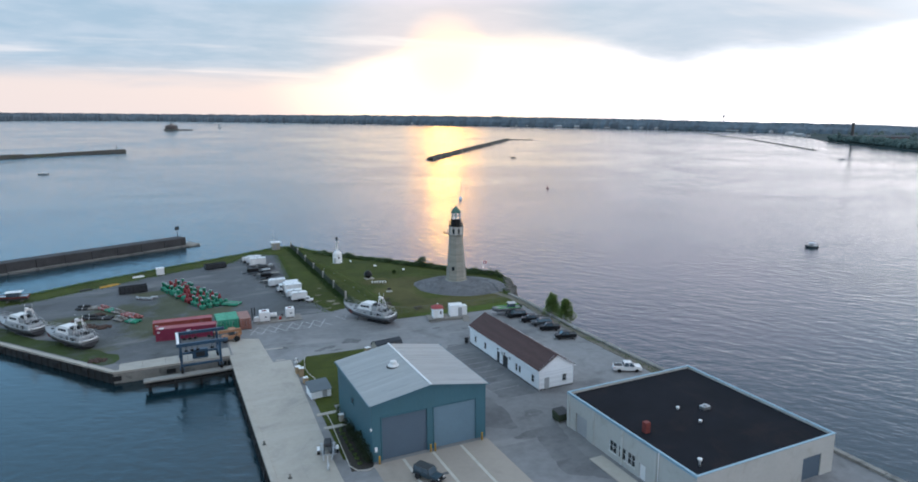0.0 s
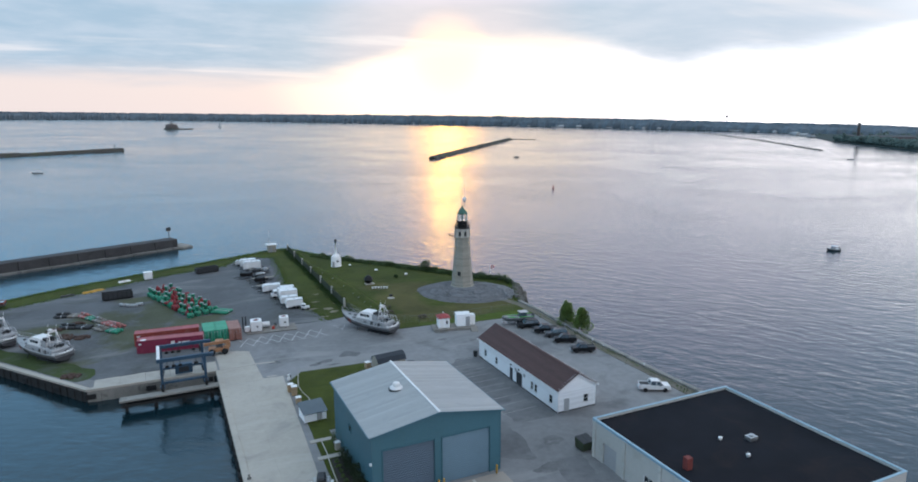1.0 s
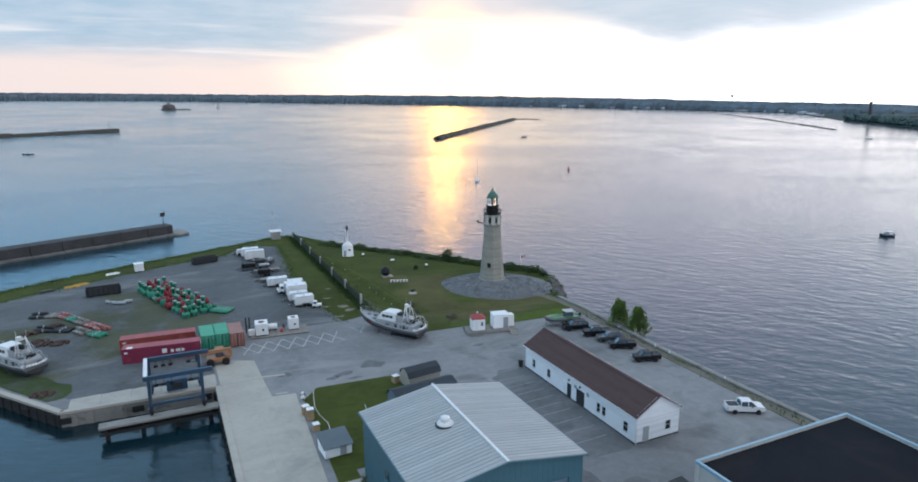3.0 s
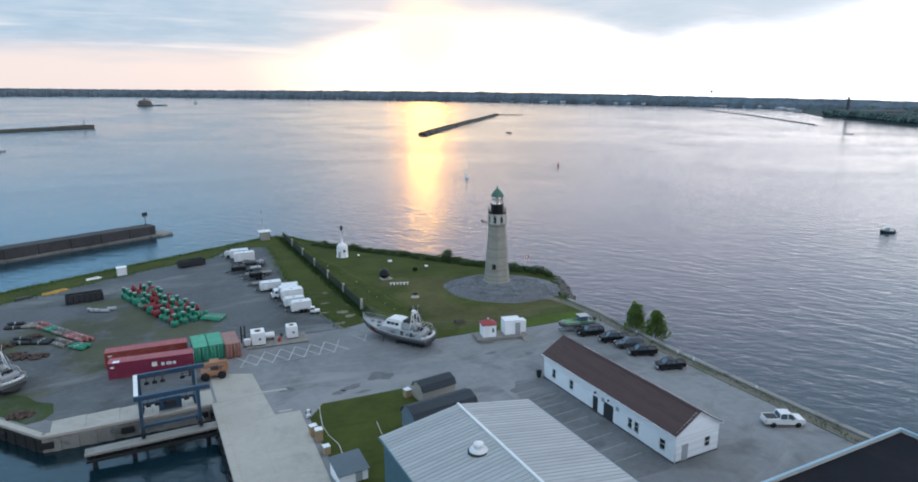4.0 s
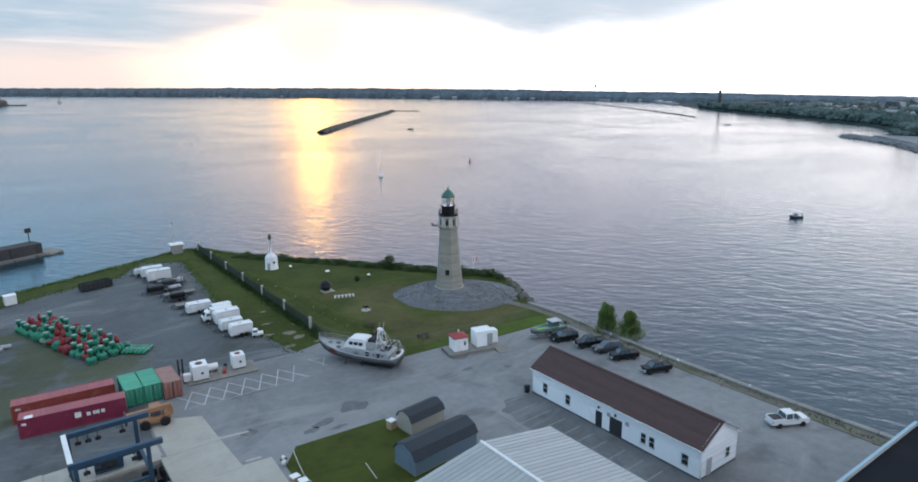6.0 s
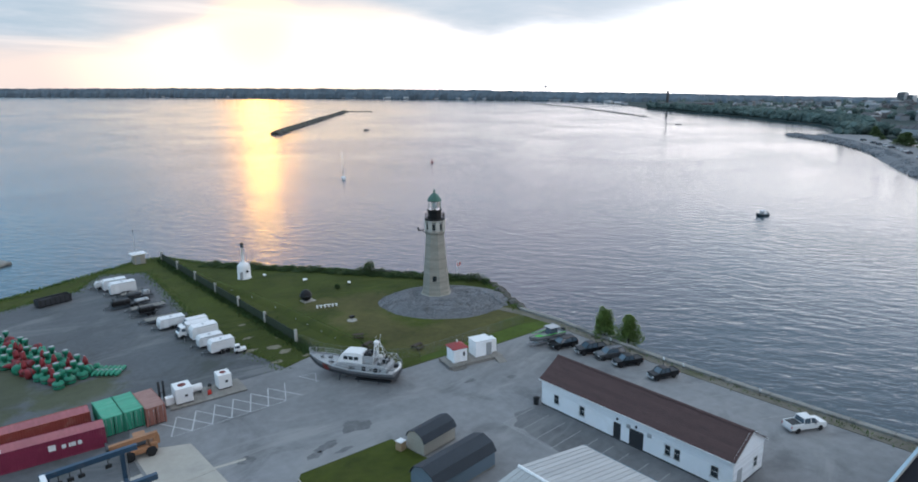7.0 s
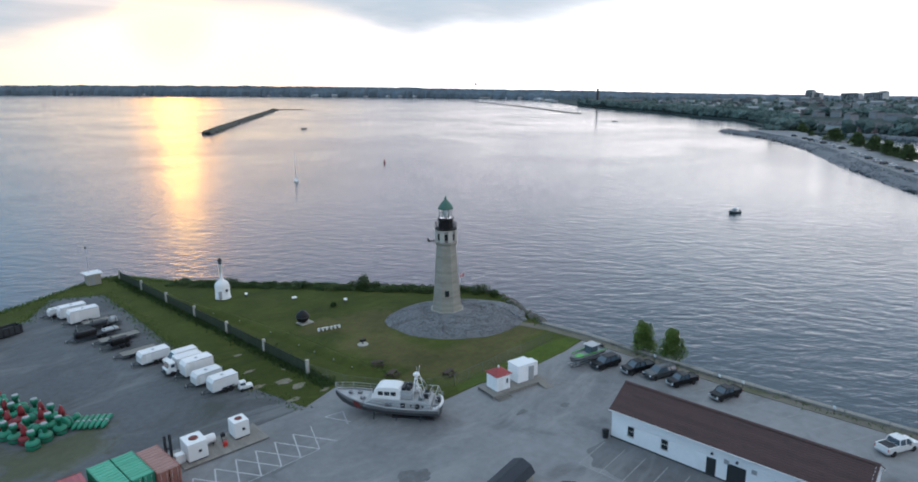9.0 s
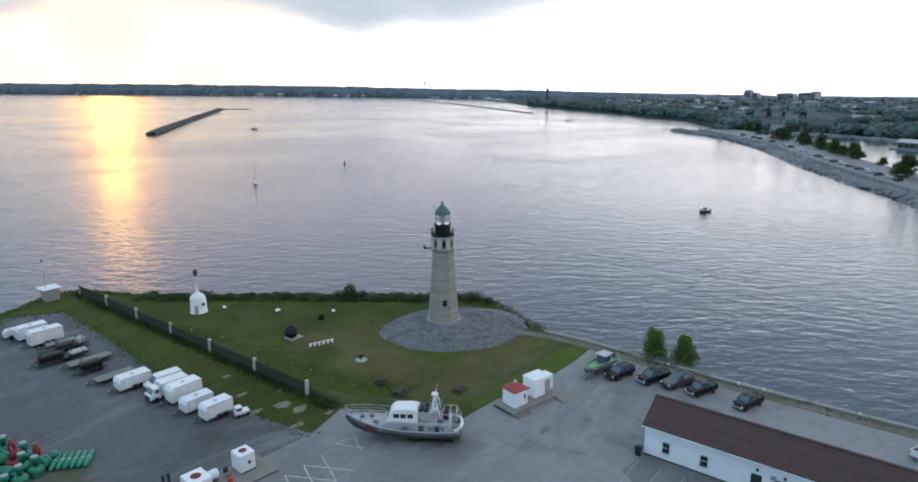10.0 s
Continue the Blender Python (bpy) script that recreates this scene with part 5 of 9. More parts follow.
ramp = whole("timber_ramp", Shape().put([(3.4, -1.9, 0), (4.8, -1.9, 0), (4.8, -3.6, 0), (3.4, -3.6, 0), (3.4, -1.9, 0.45), (4.8, -1.9, 0.45), (4.8, -3.6, 0.05), (3.4, -3.6, 0.05)],
                                        [(0, 1, 2, 3), (7, 6, 5, 4), (4, 5, 1, 0), (5, 6, 2, 1), (6, 7, 3, 2), (7, 4, 0, 3)]), WOOD, "pale timber ramp up to the deck", "ramp", deck_m)


def gambrel_shed(label, m, w, length, eave, top, walls):
    """A shed with a two-slope barrel roof; its length runs along x."""
    t = thing("garden_shed", label, "shed", m, "sheds behind the hall")
    prof = [(-w / 2, 0), (w / 2, 0), (w / 2, eave), (w * 0.36, eave + (top - eave) * 0.62), (0, top), (-w * 0.36, eave + (top - eave) * 0.62), (-w / 2, eave)]
    part("wall_shell", Shape().profile(prof, -length / 2, length / 2), walls, t)
    edges = [(w / 2 + 0.12, eave - 0.08), (w * 0.37, eave + (top - eave) * 0.66), (0, top + 0.06), (-w * 0.37, eave + (top - eave) * 0.66), (-w / 2 - 0.12, eave - 0.08)]
    for (ya, za), (yb, zb) in zip(edges, edges[1:]):
        a, b = -length / 2 - 0.15, length / 2 + 0.15
        part("roof_slope", slope_sheet((a, ya, za), (b, ya, za), (b, yb, zb), (a, yb, zb), 0.06), DARK_SHINGLE, t)
    for x in (-length / 2 - 0.02, length / 2 + 0.02):
        d = part("door", Shape().box(x, 0, 0.1, 0.05, w * 0.55, eave * 0.95), WHITE if x > 0 else walls, t)
    part("base", Shape().box(0, 0, 0, length + 0.1, w + 0.1, 0.1), WOOD, t)
    return t


gambrel_shed("tan shed with dark barrel-shaped shingle roof", pose(39.3, 117.0, 0.06, 0, 0, 7), 2.9, 5.4, 1.7, 2.75, TAN_SHED)
gambrel_shed("blue-grey shed with dark barrel-shaped shingle roof", pose(36.9, 109.9, 0.06, 0, 0, 5), 3.9, 9.4, 1.9, 3.2, BLUE_SHED)
low = thing("low_cabin", "low grey cabin with sloping roof beside the quay", "shed", pose(22.2, 103.0, 0.06, 0, 0, 4))
part("wall_shell", Shape().profile([(-1.5, 0), (1.5, 0), (1.5, 2.0), (-1.5, 1.35)], -1.7, 1.7), WHITE_SIDING, low)
part("roof", slope_sheet((-1.9, -1.7, 1.35), (1.9, -1.7, 1.35), (1.9, 1.7, 2.1), (-1.9, 1.7, 2.1), 0.07), SLATE, low, "grey-blue sloping roof")
part("door", Shape().box(0.6, -1.52, 0.05, 0.8, 0.05, 1.2), GREY_TRIM, low)

# ---- containers ----


# Green and brown roofs likewise: wall paint made paler by painted top light.
GREEN_TOP = material("top_lit_green_roof", (0.09, 0.36, 0.24), 0.7, 0, (0.3, 0.2), (4, 0.15), (12, 0.1), ((0.2, 0.4, 0.3), 0.5, 0.6))
BROWN_TOP = material("top_lit_brown_roof", (0.34, 0.2, 0.175), 0.75, 0, (0.3, 0.2), (4, 0.15), (12, 0.1), ((0.22, 0.12, 0.1), 0.5, 0.6))


def container(label, m, length, mat, group="shipping containers", end_doors=True):
    """A corrugated steel container; its length runs along x."""
    c = thing("shipping_container", label, "container", m, group)
    w, h = 2.44, 2.6
    top = {CONT_GREEN: GREEN_TOP, CONT_BROWN: BROWN_TOP}.get(mat, CONT_TOP)
    for y in (-1, 1):
        s = Shape()
        n = int(length / 0.28)
        st = (length - 0.3) / n
        for i in range(n):
            x0 = -length / 2 + 0.15 + i * st
            o = y * (w / 2 - 0.06)
            d = -y * 0.04
            pts = [(x0, o), (x0 + st * 0.2, o + d), (x0 + st * 0.5, o + d), (x0 + st * 0.7, o), (x0 + st, o)]
            for (xa, ya), (xb, yb) in zip(pts, pts[1:]):
                q = [(xa, ya, 0.15), (xb, yb, 0.15), (xb, yb, h - 0.12), (xa, ya, h - 0.12)]
                s.put(q, [(0, 1, 2, 3) if y < 0 else (3, 2, 1, 0)])
        s.box(0, y * (w / 2 - 0.12), 0.14, length - 0.2, 0.05, h - 0.3)
        part("side_panel", s, mat, c)
    s = Shape()
    for i in range(int(length / 0.6)):
        part("roof_rib", Shape().box(-length / 2 + 0.3 + i * (length - 0.6) / max(1, int(length / 0.6) - 1), 0, h - 0.037, 0.3, w - 0.3, 0.03), top, c)
    s.box(0, 0, h - 0.12, length - 0.1, w - 0.1, 0.08)
    part("roof_sheet", s, top, c)
    for x in (-1, 1):
        for y in (-1, 1):
            part("corner_post", Shape().box(x * (length / 2 - 0.08), y * (w / 2 - 0.08), 0, 0.16, 0.16, h), mat, c)
    for y in (-1, 1):
        for z in (0.0, h - 0.14):
            part("rail", Shape().box(0, y * (w / 2 - 0.05), z + 0.003, length - 0.32, 0.1, 0.14), mat, c)
    for x in (-1, 1):
        for y in (-0.5, 0.5):
            door = part("end_door", Shape().box(x * (length / 2 - 0.05), y * (w / 2 - 0.06), 0.12, 0.06, w / 2 - 0.16, h - 0.25, None, 0.015), mat, c)
            for k in (-0.3, 0.3):
                part("lock_bar", Shape().tube((x * (length / 2 + 0.0), y * (w / 2 - 0.06) + k, 0.2), (x * (length / 2 + 0.0), y * (w / 2 - 0.06) + k, h - 0.2), 0.02, 6), CHROME, door)
    part("floor", Shape().box(0, 0, 0.02, length - 0.1, w - 0.1, 0.12), DARK, c)
    return c


c1 = container("dark red long container with worn pale mark on its side", pose(3.3, 145.1, 0.02, 0, 0, -6.6), 12.19, CONT_RED)
# plain pale bars where the side mark stands
for x, wd, hh in ((0.35, 0.75, 0.75), (1.55, 0.45, 0.5), (2.15, 0.2, 0.5), (2.55, 0.5, 0.5), (3.2, 0.45, 0.5)):
    part("side_mark", Shape().box(x + 0.1, -1.228, 1.25, wd, 0.012, hh), WHITE, c1, "pale bar of a worn side mark")
part("side_mark", Shape().box(-5.45, -1.228, 1.75, 0.5, 0.012, 0.32), WHITE, c1)
part("roof_patch", Shape().box(-4.9, -0.75, 2.6, 0.95, 0.9, 0.02), WHITE, c1, "white patch on the roof")
c2 = container("faded red long container", pose(2.75, 150.3, 0.02, 0, 0, -3.6), 12.19, CONT_ORANGE)
part("side_mark", Shape().box(-5.3, -1.228, 1.9, 0.6, 0.012, 0.25), WHITE, c2)
for x, y in ((10.65, 148.4), (13.0, 148.4)):
    container("bright green short container", pose(x, y, 0.02, 0, 0, 90), 6.06, CONT_GREEN)
container("rusty brown short container", pose(15.45, 147.6, 0.02, 0, 0, 90), 6.06, CONT_BROWN)
s = Shape()
gas = thing("lattice_stand", "dark steel post stand behind the containers", "stand", pose(18.0, 151.0, 0.02))
for x in (-0.3, 0.3):
    part("post", Shape().box(x, 0, 0, 0.25, 0.3, 3.0, None, 0.02), DARK, gas)
part("cross_bar", Shape().box(0, 0, 1.2, 0.6, 0.15, 0.15), DARK, gas)

# ---- white machine boxes on a low platform ----
plat_m = pose(23.4, 148.9, 0.0, 0, 0, -5)
plat = thing("low_platform", "low grey timber platform on the asphalt edge", "platform", plat_m)
for i in range(26):
    part("plank", Shape().box(-5.0 + i * 0.4, 0, 0.12, 0.38, 4.6, 0.06), WOOD, plat)
for y in (-2.0, 0, 2.0):
    part("bearer", Shape().box(0, y, 0, 10.4, 0.2, 0.12), WOOD, plat)


def machine_box(label, m, w, d, h):
    b = thing("machine_box", label, "equipment box", m, "white machine boxes")
    part("case", Shape().box(0, 0, 0.12, w, d, h, None, 0.06), WHITE, b)
    part("skid", Shape().box(0, 0, 0, w * 0.95, d * 0.95, 0.12), DARK, b)
    part("roof_fan", Shape().lathe([(min(w, d) * 0.24, 0), (min(w, d) * 0.24, 0.05), (min(w, d) * 0.2, 0.06)], 18, 0, 0, pose(0, 0, h + 0.12)), BRICK_RED, b, "rusty roof opening")
    part("hatch", Shape().box(w * 0.1, -d / 2 - 0.015, h * 0.45, 0.35, 0.03, 0.35), DARK, b)
    part("hatch", Shape().box(w / 2 + 0.015, 0, h * 0.5, 0.03, 0.4, 0.4), DARK, b)
    return b


machine_box("white steel machine box with rusty roof opening", plat_m @ pose(-3.2, -0.2, 0.18), 2.3, 2.6, 2.2)
machine_box("white steel machine box with rusty roof opening", plat_m @ pose(2.7, 0.8, 0.18), 1.9, 2.0, 2.1)
b = thing("white_tank", "small white tank beside the machine box", "tank", plat_m @ pose(-1.1, 1.1, 0.18))
part("drum", Shape().lathe([(0.5, -0.8), (0.55, -0.7), (0.55, 0.7), (0.5, 0.8)], 16, m=pose(0, 0, 0.75, 0, 90)), WHITE, b)
for x in (-0.5, 0.5):
    part("saddle", Shape().box(x, 0, 0, 0.12, 0.8, 0.35), DARK, b)
b = thing("generator", "small white generator box", "generator", pose(18.4, 149.0, 0.02, 0, 0, -5))
part("case", Shape().box(0, 0, 0.15, 1.1, 0.9, 1.1, None, 0.05), WHITE, b)
part("skid", Shape().box(0, 0, 0, 1.2, 0.9, 0.15), DARK, b)
for x, y, mt in ((0.3, -0.6, SIGNAL_RED), (0.9, 1.6, DARK), (0.6, 0.4, WOOD)):
    whole("fuel_can", Shape().box(0, 0, 0, 0.5, 0.4, 0.6, None, 0.06).lathe([(0.08, 0.6), (0.08, 0.7)], 8), mt, "small fuel can on the platform", "can", plat_m @ pose(x, y, 0.18), "cans on the platform")

# ---- vehicles ----


def rounded(prof, w, m=None, wtop=None, zb=0.0, zt=1.0, edge=0.08):
    """A body with its length along y: a side outline (y, z) swept across the width, its sides drawn in towards the top and rounded."""
    s = Shape()
    cy = sum(p[0] for p in prof) / len(prof)
    cz = sum(p[1] for p in prof) / len(prof)
    wtop = w if wtop is None else wtop
    rows = []
    for f, k in ((-1.0, 1 - edge), (-0.93, 1.0), (0.93, 1.0), (1.0, 1 - edge)):
        row = []
        for y, z in prof:
            t = min(1.0, max(0.0, (z - zb) / (zt - zb)))
            row.append((f * (w + (wtop - w) * t) / 2, cy + (y - cy) * (1 - (1 - k) * 0.4), cz + (z - cz) * k))
        rows.append(row)
    n = len(prof)
    vs = [p for r in rows for p in r]
    fs = [tuple(range(n - 1, -1, -1)), tuple(range(3 * n, 4 * n))]
    for j in range(3):
        fs += [(j * n + i, j * n + (i + 1) % n, (j + 1) * n + (i + 1) % n, (j + 1) * n + i) for i in range(n)]
    return s.put(vs, [tuple(reversed(f)) for f in fs] if False else fs, m)


def wheel(parent, x, y, r, w=0.24):
    side = 1 if x > 0 else -1
    m = pose(x, y, r, 0, 90)
    ty = part("wheel", Shape().lathe([(r * 0.62, -w / 2), (r * 0.95, -w / 2), (r, -w / 2 + 0.04), (r, w / 2 - 0.04), (r * 0.95, w / 2), (r * 0.62, w / 2)], 18, m=m), RUBBER, parent)
    part("rim", Shape().lathe([(r * 0.62, -w / 2 + 0.02), (r * 0.3, w / 2 * 0.2), (r * 0.62, w / 2 - 0.02)], 12, m=m), CHROME, ty)
    return ty


SMALL = Matrix.Diagonal((0.93, 0.9, 0.93, 1.0))


def pickup(label, m, paint, group="parked cars"):
    """A crew-cab pickup; its nose points to -y."""
    t = thing("pickup_truck", label, "pickup", m @ SMALL, group)
    L = 5.7
    low = [(-2.85, 0.5), (-2.83, 1.05), (-2.7, 1.17), (-1.55, 1.25), (2.78, 1.27), (2.85, 1.2), (2.85, 0.55), (2.2, 0.48), (-2.5, 0.42)]
    part("body", rounded(low, 1.95, edge=0.06), paint, t)
    cab = [(-1.6, 1.2), (-0.85, 1.90), (-0.6, 1.97), (0.62, 1.97), (0.78, 1.9), (0.9, 1.2)]
    c = part("cab", rounded(cab, 1.86, None, 1.58, 1.2, 1.97), GLASS, t, "dark glazed cab")
    part("cab_roof", rounded([(-0.82, 1.92), (-0.56, 2.0), (0.6, 2.0), (0.77, 1.94), (0.77, 1.89), (-0.82, 1.88)], 1.58), paint, c)
    for y0, y1, z1 in ((-1.58, -0.85, 1.91), (-0.25, -0.22, 1.95), (0.88, 0.77, 1.92)):
        for x in (-1, 1):
            part("pillar", Shape().beam((x * 0.93, y0, 1.22), (x * 0.79, y1, z1), 0.09, 0.12), paint, c)
    part("bed", Shape().box(0, 1.87, 1.262, 1.66, 1.72, 0.02), DARK, t, "dark load bed")
    for x in (-0.9, 0.9):
        part("bed_side", Shape().box(x, 1.87, 1.22, 0.12, 1.8, 0.14, None, 0.03), paint, t)
    part("tailgate", Shape().box(0, 2.8, 0.75, 1.7, 0.08, 0.62, None, 0.02), paint, t)
    for y in (-2.88, 2.88):
        part("bumper", Shape().box(0, y, 0.45, 1.9, 0.16, 0.22, None, 0.04), CHROME, t)
    part("grille", Shape().box(0, -2.86, 0.68, 1.1, 0.06, 0.3, None, 0.01), DARK, t)
    for x in (-0.78, 0.78):
        part("headlight", Shape().box(x, -2.84, 0.75, 0.34, 0.08, 0.2, None, 0.03), WHITE, t)
        part("tail_light", Shape().box(x * 1.14, 2.84, 0.8, 0.14, 0.06, 0.35, None, 0.02), SIGNAL_RED, t)
        part("mirror", Shape().box(x * 1.36, -0.85, 1.15, 0.22, 0.12, 0.2, None, 0.03), DARK, t)
        for y in (-1.85, 1.75):
            wheel(t, x * 1.13, y, 0.4)
    return t


def suv(label, m, paint, group="parked cars"):
    t = thing("sport_utility_car", label, "car", m, group)
    low = [(-2.4, 0.42), (-2.38, 0.85), (-2.2, 1.0), (-1.1, 1.08), (2.3, 1.1), (2.4, 1.0), (2.4, 0.5), (2.0, 0.38), (-2.1, 0.36)]
    part("body", rounded(low, 1.9, edge=0.06), paint, t)
    cab = [(-1.2, 1.04), (-0.5, 1.68), (-0.2, 1.74), (1.9, 1.74), (2.1, 1.66), (2.35, 1.06)]
    c = part("cabin", rounded(cab, 1.8, None, 1.45, 1.04, 1.74), GLASS, t, "dark glazed cabin")
    part("roof", rounded([(-0.45, 1.70), (-0.2, 1.77), (1.88, 1.77), (2.06, 1.70), (2.06, 1.66), (-0.45, 1.66)], 1.46), paint, c)
    for y0, y1, z1 in ((-1.18, -0.5, 1.68), (0.2, 0.25, 1.72), (1.3, 1.25, 1.72), (2.33, 2.08, 1.66)):
        for x in (-1, 1):
            part("pillar", Shape().beam((x * 0.90, y0, 1.06), (x * 0.74, y1, z1), 0.07, 0.09), paint, c)
    for x in (-0.62, 0.62):
        part("roof_rail", Shape().tube((x, -0.1, 1.81), (x, 1.8, 1.81), 0.025, 6), DARK, t)
    for y in (-2.42, 2.42):
        part("bumper", Shape().box(0, y, 0.42, 1.84, 0.14, 0.24, None, 0.04), DARK, t)
    for x in (-0.75, 0.75):
        part("headlight", Shape().box(x, -2.38, 0.72, 0.32, 0.08, 0.16, None, 0.03), WHITE, t)
        part("tail_light", Shape().box(x * 1.1, 2.4, 0.85, 0.15, 0.06, 0.3, None, 0.02), SIGNAL_RED, t)
        for y in (-1.5, 1.45):
            wheel(t, x * 1.17, y, 0.37)
    return t




def stand(x0, y0, x1, y1, half=0.97):
    """The pose of a car whose near side stands on the line from its nose to its tail."""
    d = Vector((x1 - x0, y1 - y0, 0)).normalized()
    side = Vector((-d.y, d.x, 0))
    c = Vector(((x0 + x1) / 2, (y0 + y1) / 2, 0.003)) + side * half
    return pose(c.x, c.y, c.z, 0, 0, math.degrees(math.atan2(-d.x, d.y)))


suv("black sport utility car parked by the sea wall", stand(71.8, 125.7, 76.5, 124.3), CAR_BLACK)
p1 = pickup("black crew-cab pickup parked by the sea wall", stand(73.1, 121.6, 78.1, 119.3), CAR_BLACK)
suv("dark grey car parked between pickups", stand(74.1, 118.2, 78.3, 116.2), CAR_GREY)
copy_thing(p1, stand(73.5, 114.9, 78.5, 112.5) @ SMALL)
copy_thing(p1, stand(73.6, 108.4, 78.6, 106.5) @ SMALL)
pickup("white crew-cab pickup parked near the sea wall", stand(78.5, 86.2, 73.6, 88.7, -0.97), CAR_WHITE)


def off_roader(label, m, paint):
    """A boxy off-road car, its nose towards -y."""
    t = thing("off_road_car", label, "car", m, "parked cars")
    part("body", Shape().box(0, 0.55, 0.55, 1.6, 2.9, 0.62, None, 0.07), paint, t)
    part("bonnet", Shape().box(0, -1.35, 0.6, 1.45, 1.25, 0.52, None, 0.09), paint, t)
    part("grille", Shape().box(0, -1.98, 0.62, 1.2, 0.06, 0.42, None, 0.02), BLACK_IRON, t)
    cab = part("cabin", rounded([(-0.72, 1.17), (-0.42, 1.76), (1.9, 1.76), (1.98, 1.17)], 1.56, None, 1.42, 1.17, 1.76), GLASS, t, "dark glazed cabin")
    part("hard_top", Shape().box(0, 0.76, 1.75, 1.5, 2.5, 0.1, None, 0.05), CAR_GREY, cab)
    for x in (-1, 1):
        for y0, y1 in ((-0.7, -0.4), (0.5, 0.5), (1.95, 1.9)):
            part("pillar", Shape().beam((x * 0.78, y0, 1.17), (x * 0.71, y1, 1.76), 0.08, 0.1), paint, cab)
        part("headlight", Shape().lathe([(0.13, 0), (0.13, 0.06), (0.05, 0.08)], 12, m=pose(x * 0.52, -1.98, 0.86, 90)), WHITE, t)
        for y in (-1.35, 1.25):
            part("wheel_arch", Shape().box(x * 0.84, y, 0.8, 0.24, 1.0, 0.12, None, 0.05), DARK, t)
            wheel(t, x * 0.8, y, 0.4)
        part("mirror", Shape().box(x * 0.92, -0.55, 1.2, 0.16, 0.1, 0.2, None, 0.03), DARK, t)
    part("bumper", Shape().box(0, -2.12, 0.5, 1.6, 0.2, 0.2, None, 0.04), DARK, t)
    part("rear_bumper", Shape().box(0, 2.08, 0.5, 1.6, 0.16, 0.2, None, 0.04), DARK, t)
    spare = part("spare_wheel", Shape().lathe([(0.2, -0.12), (0.4, -0.1), (0.4, 0.1), (0.2, 0.12)], 18, m=pose(0, 2.14, 1.05, 90)), RUBBER, t)
    part("spare_cover", Shape().lathe([(0.2, 0.0), (0.2, 0.125), (0.02, 0.13)], 14, m=pose(0, 2.14, 1.05, -90)), DARK, spare)
    return t


off_roader("dark blue off-road car with hard top before the hall doors", pose(29.1, 70.4, 0.033, 0, 0, 30), material("dark_blue_car_paint", (0.03, 0.055, 0.075), 0.35, 0.1, (0.6, 0.1), (9, 0.05), (30, 0.01)))

# ---- trailers in a row ----


def trailer_wheels(t, xs, y, r=0.34):
    for x in xs:
        for k in (-1, 1):
            m = pose(x, k * y, r, 90)
            ty = part("wheel", Shape().lathe([(r * 0.6, -0.11), (r, -0.1), (r, 0.1), (r * 0.6, 0.11)], 16, m=m), RUBBER, t)
            part("rim", Shape().lathe([(r * 0.6, -0.08), (r * 0.25, 0.0), (r * 0.6, 0.08)], 10, m=m), CHROME, ty)


def drawbar(t, x0, w):
    s = Shape().beam((x0, w * 0.4, 0.45), (x0 - 1.3, 0, 0.42), 0.08, 0.1).beam((x0, -w * 0.4, 0.45), (x0 - 1.3, 0, 0.42), 0.08, 0.1)
    part("drawbar", s, DARK, t)
    part("jack", Shape().tube((x0 - 1.1, 0, 0), (x0 - 1.1, 0, 0.75), 0.04, 8), CHROME, t)


def box_trailer(label, m, L, h=1.75, w=2.2, group="parked trailers"):
    """A closed trailer, its drawbar towards -x."""
    t = thing("enclosed_trailer", label, "trailer", m, group)
    prof = [(-L / 2, 0.5), (L / 2, 0.5), (L / 2, 0.5 + h), (-L / 2 + 0.35, 0.5 + h), (-L / 2, 0.5 + h - 0.5)]
    body = Shape()
    vs = [(x, -w / 2, z) for x, z in prof] + [(x, w / 2, z) for x, z in prof]
    body.put(vs, [(0, 1, 2, 3, 4), (9, 8, 7, 6, 5)] + [(i, i + 5, (i + 1) % 5 + 5, (i + 1) % 5) for i in range(5)])
    part("body", body, CAR_WHITE, t)
    for y in (-1, 1):
        for z in (0.5, 0.5 + h - 0.08):
            part("trim_rail", Shape().box(0.15, y * (w / 2 + 0.01), z, L - 0.4, 0.05, 0.08), CHROME, t)
        part("mudguard", Shape().box(0.3, y * (w / 2 + 0.08), 0.72, 1.9, 0.24, 0.06, None, 0.02), DARK, t)
    part("rear_door", Shape().box(L / 2 + 0.02, 0, 0.55, 0.04, w - 0.2, h - 0.15), WHITE, t)
    part("side_door", Shape().box(-L / 4, -w / 2 - 0.012, 0.6, 0.75, 0.02, h - 0.25), WHITE, t)
    part("roof_vent", Shape().box(0, 0, 0.5 + h, 0.4, 0.4, 0.1, None, 0.03), GREY_TRIM, t)
    part("chassis", Shape().box(0, 0, 0.38, L - 0.2, w * 0.8, 0.12), DARK, t)
    trailer_wheels(t, (-0.1, 0.7), w / 2 + 0.06)
    drawbar(t, -L / 2, w)
    return t


